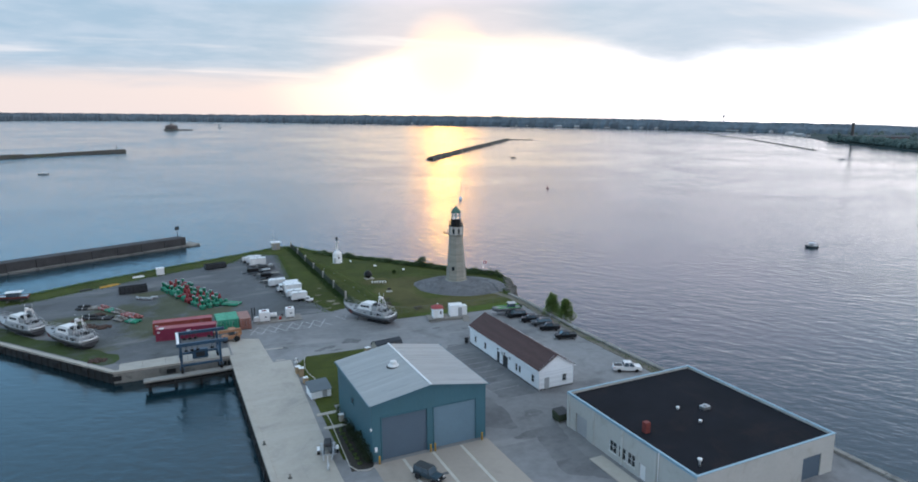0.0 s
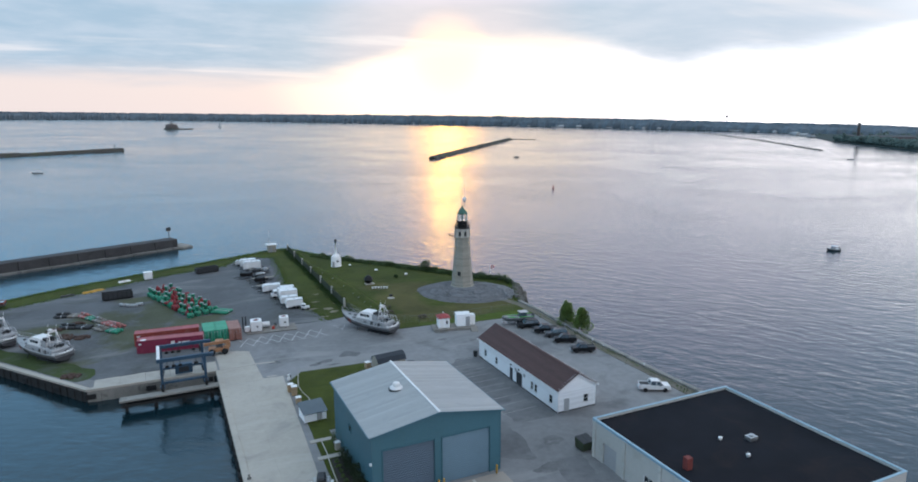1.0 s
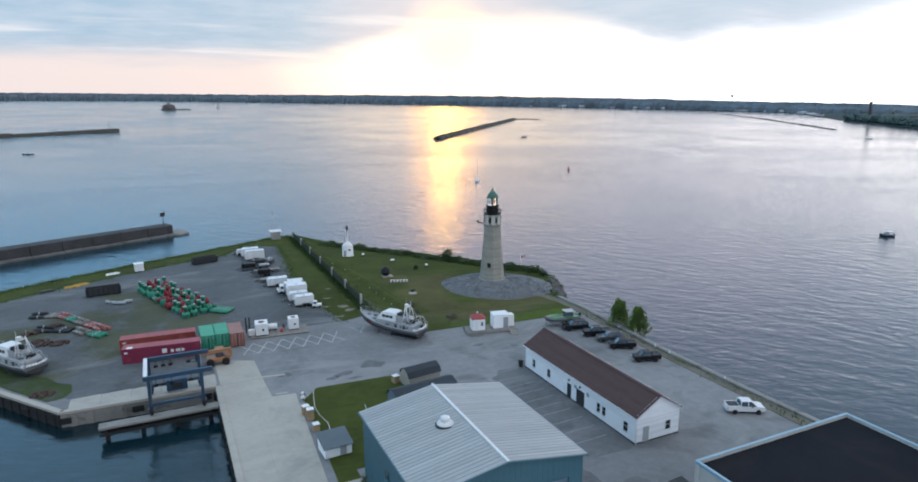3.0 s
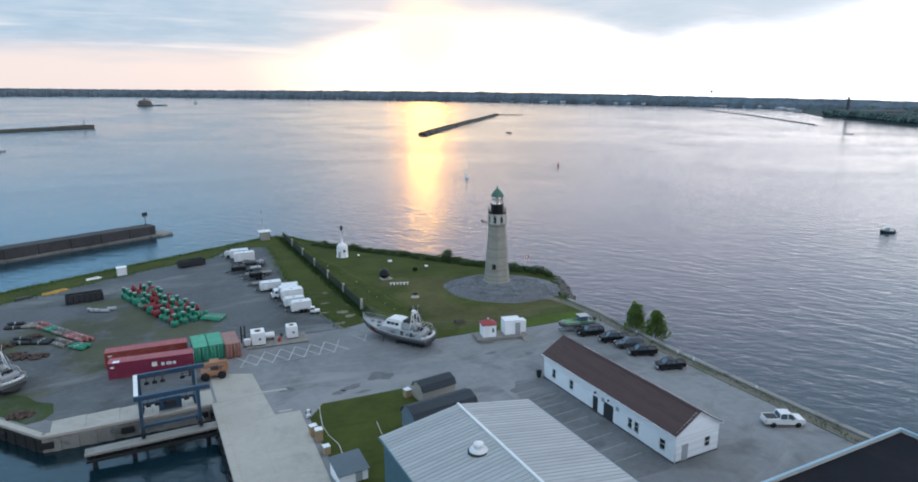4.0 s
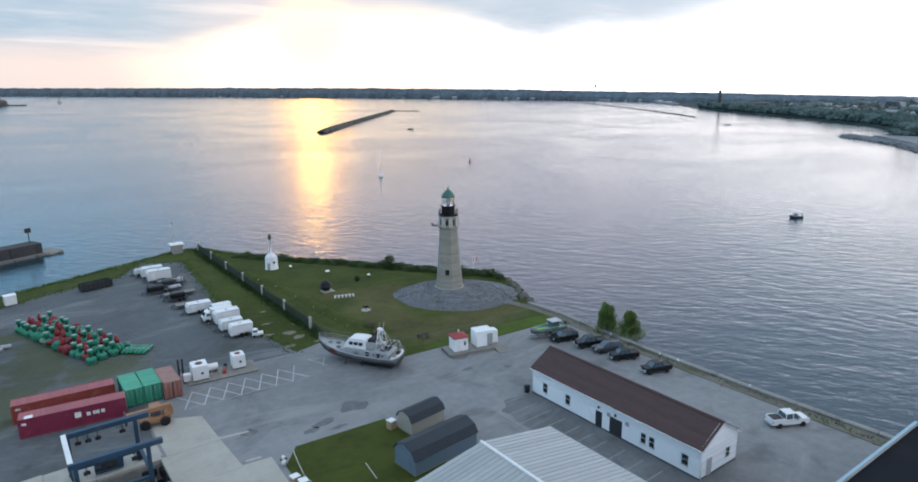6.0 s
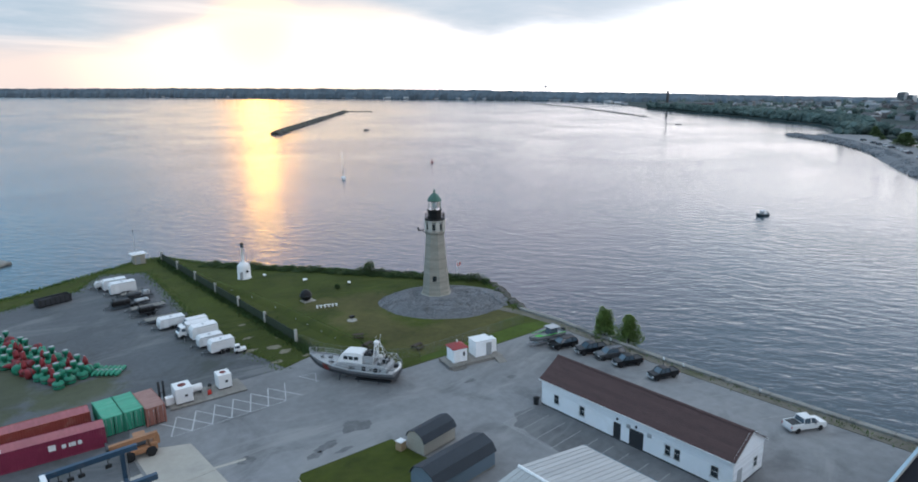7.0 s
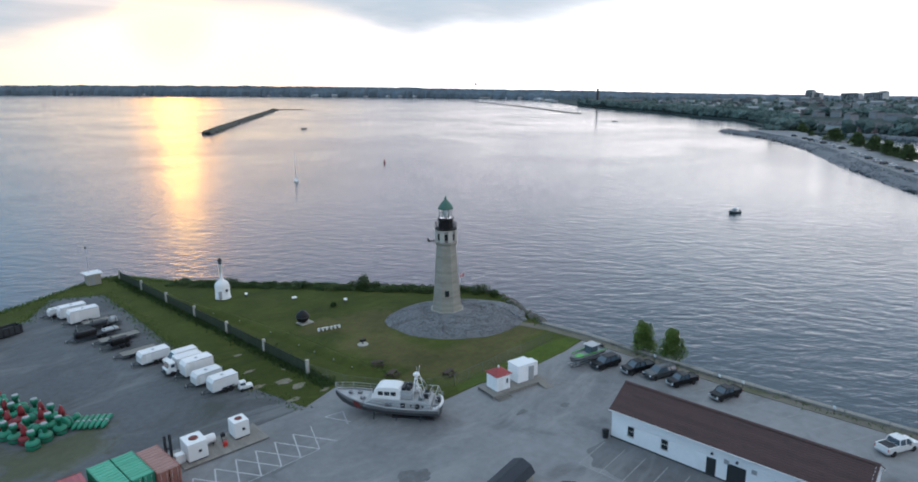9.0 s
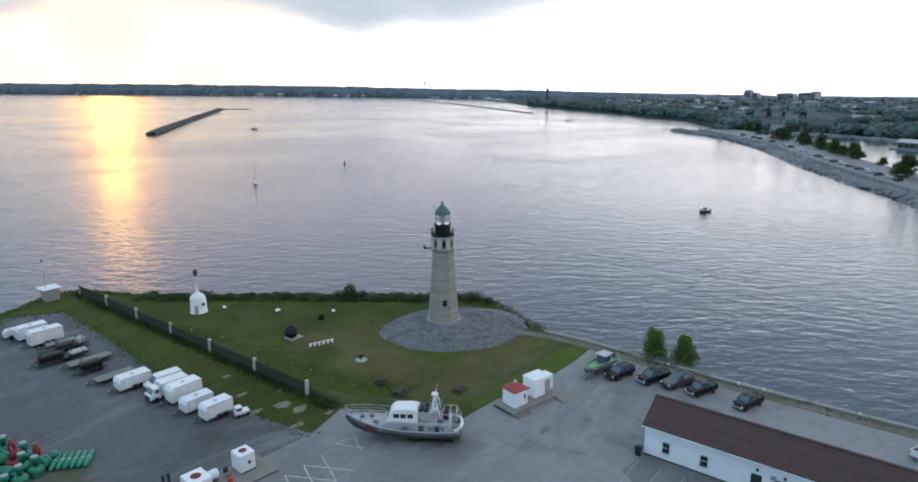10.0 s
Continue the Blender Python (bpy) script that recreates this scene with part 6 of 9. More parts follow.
def flat_trailer(label, m, L, w=2.2, mat=WOOD, group="parked trailers"):
    t = thing("flatbed_trailer", label, "trailer", m, group)
    n = 9
    for i in range(n):
        part("plank", Shape().box(0, -w / 2 + (i + 0.5) * w / n, 0.72, L, w / n - 0.02, 0.05), mat, t)
    part("chassis", Shape().box(0, 0, 0.55, L - 0.1, w * 0.6, 0.17), DARK, t)
    for y in (-1, 1):
        part("edge_rail", Shape().box(0, y * (w / 2 + 0.03), 0.66, L, 0.06, 0.14), DARK, t)
    trailer_wheels(t, (0.2, 1.05), w / 2 - 0.3, 0.33)
    drawbar(t, -L / 2, w)
    return t


R = -2
box_trailer("white enclosed trailer parked on gravel", pose(31.0, 162.9, 0.02, 0, 0, R), 3.9, 1.8, 2.0)
box_trailer("low white enclosed trailer parked on gravel", pose(30.5, 166.8, 0.02, 0, 0, R), 4.0, 1.55, 2.0)
box_trailer("tall white enclosed trailer parked on gravel", pose(31.0, 170.9, 0.02, 0, 0, R), 4.4, 2.1)
box_trailer("white enclosed trailer parked on gravel", pose(28.4, 180.3, 0.02, 0, 0, R), 4.5, 1.6)
flat_trailer("low flatbed trailer with pale weathered planks", pose(28.0, 185.2, 0.02, 0, 0, R), 5.4)
flat_trailer("brown flatbed trailer with weathered planks", pose(28.2, 194.0, 0.02, 0, 0, R), 6.2)
flat_trailer("dark low trailer standing on the gravel", pose(27.0, 190.6, 0.02, 0, 0, R), 3.8, 1.9, DARK)
flat_trailer("dark flatbed trailer standing on the gravel", pose(26.0, 198.4, 0.02, 0, 0, R), 7.4, 2.0, DARK)
flat_trailer("dark flatbed trailer standing on the gravel", pose(28.4, 202.6, 0.02, 0, 0, R), 6.0, 2.0, DARK)
flat_trailer("pale flatbed trailer standing on the gravel", pose(28.9, 205.4, 0.02, 0, 0, R), 5.6, 1.9)
box_trailer("pale trailer with grey roof parked on gravel", pose(27.2, 208.6, 0.02, 0, 0, R), 5.0, 2.2)
box_trailer("white enclosed trailer parked near the shore", pose(26.6, 213.0, 0.02, 0, 0, R), 4.6, 2.0)
box_trailer("small white trailer parked near the shore", pose(24.2, 215.8, 0.02, 0, 0, R), 1.8, 1.2, 1.5)

for x, y, L, h, mt in ((27.0, 190.6, 3.0, 1.0, BLACK_IRON), (24.3, 198.4, 3.4, 1.0, BLACK_IRON), (28.2, 198.2, 2.6, 0.5, GREY_TRIM), (27.8, 202.6, 2.6, 0.7, DARK), (30.2, 202.5, 1.3, 0.9, GREY_TRIM)):
    ld = thing("machine_load", "dark covered machine carried on a flatbed trailer", "machine", pose(x, y, 0.795, 0, 0, R), "trailer loads")
    part("cover", Shape().box(0, 0, 0, L, 1.5, h, None, 0.2), mt, ld)
    part("strap", Shape().box(L * 0.2, 0, 0.02, 0.08, 1.53, h + 0.01, None, 0.01), DARK, ld)
    part("frame", Shape().tube((-L * 0.4, -0.5, h * 0.9), (-L * 0.4, -0.5, h + 0.5), 0.05, 6).tube((-L * 0.4, 0.5, h * 0.9), (-L * 0.4, 0.5, h + 0.5), 0.05, 6).tube((-L * 0.4, -0.5, h + 0.5), (-L * 0.4, 0.5, h + 0.5), 0.05, 6), BLACK_IRON, ld)


def van(label, m):
    t = thing("utility_van", label, "van", m)
    low = [(-2.5, 0.4), (-2.45, 0.95), (-1.75, 1.15), (-1.1, 1.95), (-0.8, 2.05), (2.4, 2.05), (2.5, 1.9), (2.5, 0.45), (2.0, 0.36), (-2.2, 0.36)]
    part("body", rounded(low, 1.95, None, 1.75, 1.0, 2.05), CAR_WHITE, t)
    part("windscreen", Shape().put([(-0.78, -1.74, 1.2), (0.78, -1.74, 1.2), (0.7, -1.14, 1.92), (-0.7, -1.14, 1.92), (-0.78, -1.7, 1.18), (0.78, -1.7, 1.18), (0.7, -1.1, 1.9), (-0.7, -1.1, 1.9)],
                                   [(0, 1, 2, 3), (7, 6, 5, 4), (0, 4, 5, 1), (3, 2, 6, 7), (1, 5, 6, 2), (0, 3, 7, 4)]), GLASS, t)
    for x in (-1, 1):
        part("side_window", Shape().box(x * 0.95, -0.75, 1.2, 0.05, 0.9, 0.55, None, 0.01), GLASS, t)
        part("headlight", Shape().box(x * 0.75, -2.46, 0.7, 0.3, 0.08, 0.2, None, 0.02), WHITE, t)
        for y in (-1.6, 1.5):
            wheel(t, x * 0.88, y, 0.36)
    part("bumper", Shape().box(0, -2.52, 0.4, 1.85, 0.14, 0.2, None, 0.03), DARK, t)
    return t


van("white utility van parked between trailers", pose(31.2, 177.0, 0.02, 0, 0, -94))
truck = thing("box_truck", "white box truck parked between trailers", "truck", pose(29.9, 173.6, 0.02, 0, 0, -94))
part("cab", rounded([(-2.6, 0.55), (-2.6, 1.15), (-2.35, 1.3), (-2.0, 2.05), (-1.2, 2.1), (-1.1, 0.55)], 1.9, None, 1.7, 1.2, 2.1), CAR_WHITE, truck)
part("windscreen", Shape().beam((0, -2.42, 1.36), (0, -2.1, 1.95), 1.5, 0.06), GLASS, truck)
part("grille", Shape().box(0, -2.62, 0.6, 1.3, 0.06, 0.4, None, 0.02), DARK, truck)
part("bumper", Shape().box(0, -2.72, 0.4, 1.9, 0.2, 0.22, None, 0.04), DARK, truck)
part("box_body", Shape().box(0, 0.95, 0.75, 2.05, 3.9, 1.75, None, 0.05), CAR_WHITE, truck)
part("chassis", Shape().box(0, 0.2, 0.45, 0.9, 5.2, 0.25), BLACK_IRON, truck)
for x in (-1, 1):
    part("side_window", Shape().box(x * 0.92, -1.6, 1.35, 0.06, 0.6, 0.5, None, 0.01), GLASS, truck)
    for y in (-1.8, 1.7):
        wheel(truck, x * 0.85, y, 0.4)
cart = thing("utility_cart", "small white utility cart behind a trailer", "cart", pose(33.2, 160.5, 0.02, 0, 0, -15))
part("body", Shape().box(0, 0, 0.3, 1.9, 1.1, 0.5, None, 0.08), CAR_WHITE, cart)
part("cab", Shape().box(-0.4, 0, 0.8, 0.9, 1.0, 0.65, None, 0.12), CAR_WHITE, cart)
part("window", Shape().box(-0.42, 0, 0.95, 0.7, 1.03, 0.35), GLASS, cart)
trailer_wheels(cart, (-0.6, 0.65), 0.5, 0.25)

# dark machines on the gravel
def dark_skip(label, m, L, w=2.2, h=1.7):
    t = thing("dark_skip", label, "skip", m, "dark skips")
    s = Shape()
    s.box(0, 0, 0.2, L, w, 0.12)
    for y in (-1, 1):
        s.box(0, y * (w / 2 - 0.05), 0.2, L, 0.1, h)
    for x in (-1, 1):
        s.box(x * (L / 2 - 0.05), 0, 0.2, 0.1, w - 0.2, h * 0.95)
    part("tub", s, DARK, t)
    for i in range(7):
        x = -L / 2 + 0.4 + i * (L - 0.8) / 6
        for y in (-1, 1):
            part("rib", Shape().box(x, y * (w / 2 + 0.03), 0.2, 0.12, 0.08, h - 0.05), BLACK_IRON, t)
    for x in (-1, 1):
        for y in (-1, 1):
            part("skid", Shape().box(x * L * 0.35, y * w * 0.3, 0, 0.5, 0.2, 0.2), BLACK_IRON, t)
    part("load", Shape().box(-L * 0.2, 0, h * 0.6, L * 0.35, w * 0.7, 0.5, None, 0.1).box(L * 0.22, 0, h * 0.6, L * 0.3, w * 0.7, 0.4, None, 0.1), DARK, t)
    return t


dark_skip("long black steel skip on the gravel", pose(-8.2, 190.6, 0.02, 0, 0, 6), 7.0)
dark_skip("black and yellow steel skip near the shore", pose(14.6, 211.0, 0.02, 0, 0, 14), 6.4, 2.0, 1.5)
for i, (x, y) in enumerate(((-6.8, 182.6), (-5.6, 181.6), (-4.2, 180.7), (-3.0, 181.6))):
    whole("steel_drum", Shape().lathe([(0.32, -0.8), (0.36, -0.75), (0.36, 0.75), (0.32, 0.8)], 14, m=pose(0, 0, 0.36, 90, 0, 0)), GREY_TRIM, "grey drum lying on the gravel", "drum", pose(x, y, 0.02, 0, 0, 30 + 17 * i), "grey drums")
tank = thing("white_cabin", "small white cabin on the grass near the shore", "cabin", pose(-1.2, 209.4, 0.06, 0, 0, 8))
part("wall_shell", Shape().box(0, 0, 0.1, 2.1, 1.8, 1.9, None, 0.08), WHITE, tank)
part("roof", Shape().box(0, 0, 2.0, 2.3, 2.0, 0.12, None, 0.04), WHITE, tank)
part("base", Shape().box(0, 0, 0, 1.9, 1.6, 0.1), DARK, tank)
for x, y, mt in ((-7.2, 208.9, WHITE), (-13.5, 201.5, YELLOW), (-15.3, 200.2, YELLOW), (-20.0, 198.5, DARK)):
    k = thing("small_skiff", "small upturned skiff on the grass", "boat", pose(x, y, 0.06, 0, 0, 20), "small skiffs")
    part("hull", Shape().put([(-1.6, -0.5, 0), (1.2, -0.5, 0), (1.9, 0, 0), (1.2, 0.5, 0), (-1.6, 0.5, 0), (-1.5, -0.25, 0.4), (1.0, -0.25, 0.45), (1.0, 0.25, 0.45), (-1.5, 0.25, 0.4)],
                             [(4, 3, 2, 1, 0), (0, 1, 6, 5), (1, 2, 6), (2, 7, 6), (2, 3, 7), (3, 4, 8, 7), (4, 0, 5, 8), (5, 6, 7, 8)]), mt, k)
    part("keel", Shape().box(-0.2, 0, 0.42, 2.4, 0.06, 0.08), WOOD, k)

# ---- buoys stored in the yard ----


def can_buoy(name, label, paint, conical):
    b = thing(name, label, "buoy")
    prof = [(0.25, 0), (0.75, 0.05), (0.8, 0.15), (0.8, 0.85), (0.72, 0.95), (0.45, 1.15)]
    hull = part("float", Shape().lathe(prof, 14), paint, b)
    part("band", Shape().lathe([(0.81, 0.5), (0.83, 0.53), (0.83, 0.6), (0.81, 0.63)], 14), DARK, hull)
    if conical:
        part("tower", Shape().lathe([(0.42, 1.12), (0.40, 1.7), (0.2, 2.3), (0.06, 2.55)], 12), paint, b)
    else:
        part("tower", Shape().lathe([(0.28, 1.12), (0.26, 1.75), (0.45, 1.78), (0.45, 2.3), (0.40, 2.34)], 12), paint, b)
        part("top_plate", Shape().lathe([(0.40, 2.34), (0.40, 2.38), (0.2, 2.4)], 12), GREY_TRIM, b)
    part("lifting_eye", Shape().tube((0, -0.12, 2.5 if conical else 2.4), (0, 0.12, 2.6 if conical else 2.5), 0.04, 6), CHROME, b)
    return b


rng = random.Random(33)
green = can_buoy("can_buoy", "green steel can buoy stored on the gravel", BUOY_GREEN, False)
red = can_buoy("cone_buoy", "red steel cone buoy stored on the gravel", BUOY_RED, True)
for o in (green, red):
    tagged(o, group="stored buoys")
spots = []
for i in range(15):
    f = i / 16.0
    cx, cy = 1.8 + 9.8 * f, 190.4 - 27.0 * f
    for j in range(4):
        q = (j - 1.5) * 1.78
        spots.append((cx + q * 0.91 + rng.uniform(-0.25, 0.25), cy + q * 0.41 + rng.uniform(-0.2, 0.2)))
first = {}
for i, (x, y) in enumerate(spots):
    g_not_r = rng.random() < 0.62
    o = green if g_not_r else red
    m = pose(x, y, 0.02, 0, 0, rng.uniform(0, 360))
    if i > 6 and rng.random() < 0.3:
        m = pose(x, y, 0.84, 0, 0, rng.uniform(0, 360)) @ pose(0, 0, 0, 90) @ pose(0, 0, -1.0)
    if g_not_r not in first:
        first[g_not_r] = o
        o.matrix_basis = m
    else:
        copy_thing(o, m)


def spar(label, m, L, paint, name="spar_buoy", r=0.32):
    b = thing(name, label, "buoy", m, "lying spar buoys")
    part("tube", Shape().lathe([(r * 0.8, -L / 2), (r, -L / 2 + 0.1), (r, L / 2 - 0.6), (r * 0.4, L / 2)], 12, m=pose(0, 0, r, 90)), paint, b)
    part("band", Shape().lathe([(r + 0.01, -0.12), (r + 0.01, 0.12)], 12, m=pose(0, 0, r, 90)), GREY_TRIM, b)
    return b


for i in range(6):
    spar("green spar buoy lying on the gravel", pose(13.3 + 0.55 * i, 167.6 - 0.45 * i, 0.02, 0, 0, -38), 3.3, BUOY_GREEN)
def spar_row(pts, paints, L, lanes=3):
    """Spar buoys lying end to end along a bent line, side by side and some on top."""
    k = 0
    for (xa, ya), (xb, yb) in zip(pts, pts[1:]):
        d = math.hypot(xb - xa, yb - ya)
        n = max(1, round(d / L))
        a = math.degrees(math.atan2(-(xb - xa), yb - ya))
        for i in range(n):
            paint = paints[min(len(paints) - 1, k)]
            k += 1
            label = {BUOY_GREEN: "faded green spar buoy lying in a row", DARK: "dark rusty spar lying in a row", WOOD: "pale weathered spar lying in a row"}.get(paint, "faded red spar buoy lying in a row")
            for j in range(lanes):
                f, q = (i + 0.5) / n + rng.uniform(-0.06, 0.06), (j - (lanes - 1) / 2) * 0.72
                x, y = xa + (xb - xa) * f + (yb - ya) / d * q, ya + (yb - ya) * f - (xb - xa) / d * q
                spar(label, pose(x, y, 0.02, 0, 0, a + rng.uniform(-5, 5)), L * rng.uniform(0.9, 1.05), paint, r=0.33)
            if k % 2:
                x, y = xa + (xb - xa) * (i + 0.5) / n, ya + (yb - ya) * (i + 0.5) / n
                spar(label, pose(x, y, 0.62, 0, 0, a + rng.uniform(-4, 4)), L * 0.9, paint, r=0.3)


FADED_RED = material("faded_red_paint", (0.33, 0.12, 0.11), 0.7, 0, (0.6, 0.25), (5, 0.2), (15, 0.2), ((0.4, 0.33, 0.3), 0.9, 0.7))
spar_row([(-20.2, 178.8), (-15.0, 177.3), (-12.1, 172.7), (-6.3, 163.7)], [DARK, WOOD, FADED_RED, BUOY_GREEN, WOOD, FADED_RED], 3.3)
spar_row([(-18.6, 169.6), (-11.8, 166.4), (-9.2, 163.0), (-6.0, 160.2)], [DARK, DARK, WOOD, BUOY_GREEN, FADED_RED], 3.4)
for x, y in ((-13.4, 160.1), (-15.8, 160.8), (-17.0, 162.6), (-13.4, 137.3), (-19.4, 168.0), (-15.4, 171.0)):
    sk = thing("scrap_heap", "low heap of rusty chain and dark scrap", "scrap heap", pose(x, y, 0.02), "scrap heaps")
    s = Shape()
    for q in range(40):
        a, r = rng.uniform(0, 6.28), rng.uniform(0, 1.6)
        s.rock(r * math.cos(a), r * math.sin(a) * 0.7, 0.1 + 0.35 * (1 - r / 1.6), rng.uniform(0.2, 0.45), rng)
    part("scrap", s, material("rusty_scrap", (0.085, 0.055, 0.045), 0.9, 0.1, (0.6, 0.3), (5, 0.3), (15, 0.3)) if "rusty_scrap" not in bpy.data.materials else bpy.data.materials["rusty_scrap"], tagged(sk, kind="stuff"))

# ---- forklift ----
f = thing("forklift", "faded orange yard forklift with lifting arm", "forklift", pose(11.6, 138.2, 0.06, 0, 0, -6))
part("chassis", Shape().box(0, 0, 0.55, 3.6, 1.8, 0.7, None, 0.08), TELE_ORANGE, f)
part("counterweight", Shape().box(1.5, 0, 0.6, 0.9, 1.9, 1.1, None, 0.15), TELE_ORANGE, f)
cab = part("cab", Shape().box(0.2, 0.35, 1.25, 1.2, 1.0, 1.3, None, 0.06), GLASS, f)
part("cab_roof", Shape().box(0.2, 0.35, 2.55, 1.35, 1.15, 0.1, None, 0.03), TELE_ORANGE, cab)
part("arm", Shape().beam((2.1, -0.5, 2.5), (-3.2, -0.5, 2.2), 0.5, 0.55).box(1.9, -0.5, 1.3, 0.7, 0.6, 1.0), TELE_ORANGE, f)
part("carriage", Shape().box(-3.3, -0.3, 1.2, 0.25, 1.8, 1.3, None, 0.03), DARK, f)
for y in (-0.9, 0.3):
    part("fork", Shape().box(-3.9, y, 1.2, 1.2, 0.15, 0.07), DARK, f)
for x in (-1.2, 1.2):
    for y in (-1, 1):
        ty = part("wheel", Shape().lathe([(0.3, -0.2), (0.6, -0.18), (0.62, -0.1), (0.62, 0.1), (0.6, 0.18), (0.3, 0.2)], 18, m=pose(x, y * 0.95, 0.62, 90)), RUBBER, f)
        part("rim", Shape().lathe([(0.3, -0.15), (0.1, 0), (0.3, 0.15)], 10, m=pose(x, y * 0.95, 0.62, 90)), TELE_ORANGE, ty)

# ---- travel lift over the slip ----
lift = thing("boat_lift", "blue steel travelling boat lift over the slip", "boat lift")
for x in (1.45, 8.3):
    for y in (123.2, 130.4):
        leg = part("leg", Shape().box(x, y, 1.0, 0.42, 0.42, 4.35, None, 0.03), LIFT_BLUE, lift)
        wh = part("wheel", Shape().lathe([(0.35, -0.24), (0.68, -0.2), (0.7, -0.1), (0.7, 0.1), (0.68, 0.2), (0.35, 0.24)], 20, m=pose(x, y, 0.72, 0, 90)), RUBBER, leg)
        part("rim", Shape().lathe([(0.36, -0.18), (0.12, 0), (0.36, 0.18)], 10, m=pose(x, y, 0.72, 0, 90)), CHROME, wh)
        part("bogie", Shape().box(x, y, 0.75, 0.75, 1.1, 0.35, None, 0.04), LIFT_BLUE, leg)
for y in (123.2, 130.4):
    part("cross_beam", Shape().box(5.3, y, 5.2, 9.0, 0.5, 0.6, None, 0.03), LIFT_BLUE, lift)
    part("tie_beam", Shape().box(4.9, y + (0.25 if y < 126 else -0.25), 1.25, 6.6, 0.3, 0.4, None, 0.03), LIFT_BLUE, lift)
part("side_beam", Shape().box(1.1, 126.8, 5.25, 0.5, 7.0, 0.6, None, 0.03), WHITE, lift, "white-painted side beam")
part("side_beam", Shape().box(1.45, 126.8, 2.0, 0.35, 6.8, 0.4, None, 0.03), LIFT_BLUE, lift)
part("side_beam", Shape().box(8.3, 126.8, 2.0, 0.35, 6.8, 0.4, None, 0.03), LIFT_BLUE, lift)
eng = part("engine_box", Shape().box(5.0, 129.7, 0.45, 2.9, 1.0, 1.75, None, 0.05), LIFT_BLUE, lift)
part("louvre", Shape().box(5.0, 129.18, 0.8, 1.6, 0.04, 0.9), DARK, eng)
for x in (2.4, 3.4, 4.4, 6.9):
    for y in (123.2, 130.4):
        part("winch", Shape().lathe([(0.22, -0.3), (0.22, 0.3)], 12, m=pose(x, y - 0.1, 4.35, 0, 90)), BLACK_IRON, lift)
        part("sling_rope", Shape().tube((x, y - 0.1, 4.5), (x, y - 0.1, 5.25), 0.05, 6), DARK, lift)
part("ladder", Shape().beam((8.62, 130.1, 1.0), (8.62, 130.1, 5.25), 0.05, 0.05).beam((8.62, 130.6, 1.0), (8.62, 130.6, 5.25), 0.05, 0.05), CHROME, lift)

# ---- rescue boats on stands ----
BOAT_WHITE = material("worn_boat_white", (0.35, 0.36, 0.37), 0.55, 0, (0.5, 0.15), (4, 0.1), (12, 0.05), ((0.3, 0.3, 0.3), 0.8, 0.6))
HULL_PAINT = material("grey_hull", (0.16, 0.168, 0.178), 0.45, 0.3, (0.3, 0.15), (4, 0.1), (12, 0.05), ((0.18, 0.18, 0.18), 0.5, 0.5))
KEEL_PAINT = material("dark_bottom", (0.05, 0.05, 0.055), 0.7, 0, (0.4, 0.25), (5, 0.2), (12, 0.15))


def hull_shape(stations, lower=False, split=0.45):
    """Stations run from stern to bow: (y, half beam, sheer z, chine half, chine z, keel z)."""
    s = Shape()
    rows = []
    for y, b, zs, c, zc, zk in stations:
        mid = (c + (b - c) * split, zc + (zs - zc) * split)
        if lower:
            half = [(0, zk), (c, zc), mid]
        else:
            half = [mid, (c + (b - c) * 0.8, zc + (zs - zc) * 0.8), (b, zs)]
        rows.append([(-x, y, z) for x, z in reversed(half)] + [(x, y, z) for x, z in half if not (lower and x == 0)])
    n = len(rows[0])
    vs = [p for r in rows for p in r]
    fs = []
    skip = None if lower else n // 2 - 1
    for j in range(len(rows) - 1):
        for i in range(n - 1):
            if i == skip:
                continue
            fs.append((j * n + i, j * n + i + 1, (j + 1) * n + i + 1, (j + 1) * n + i))
    fs.append(tuple(range(n - 1, -1, -1)))
    return s.put(vs, fs)


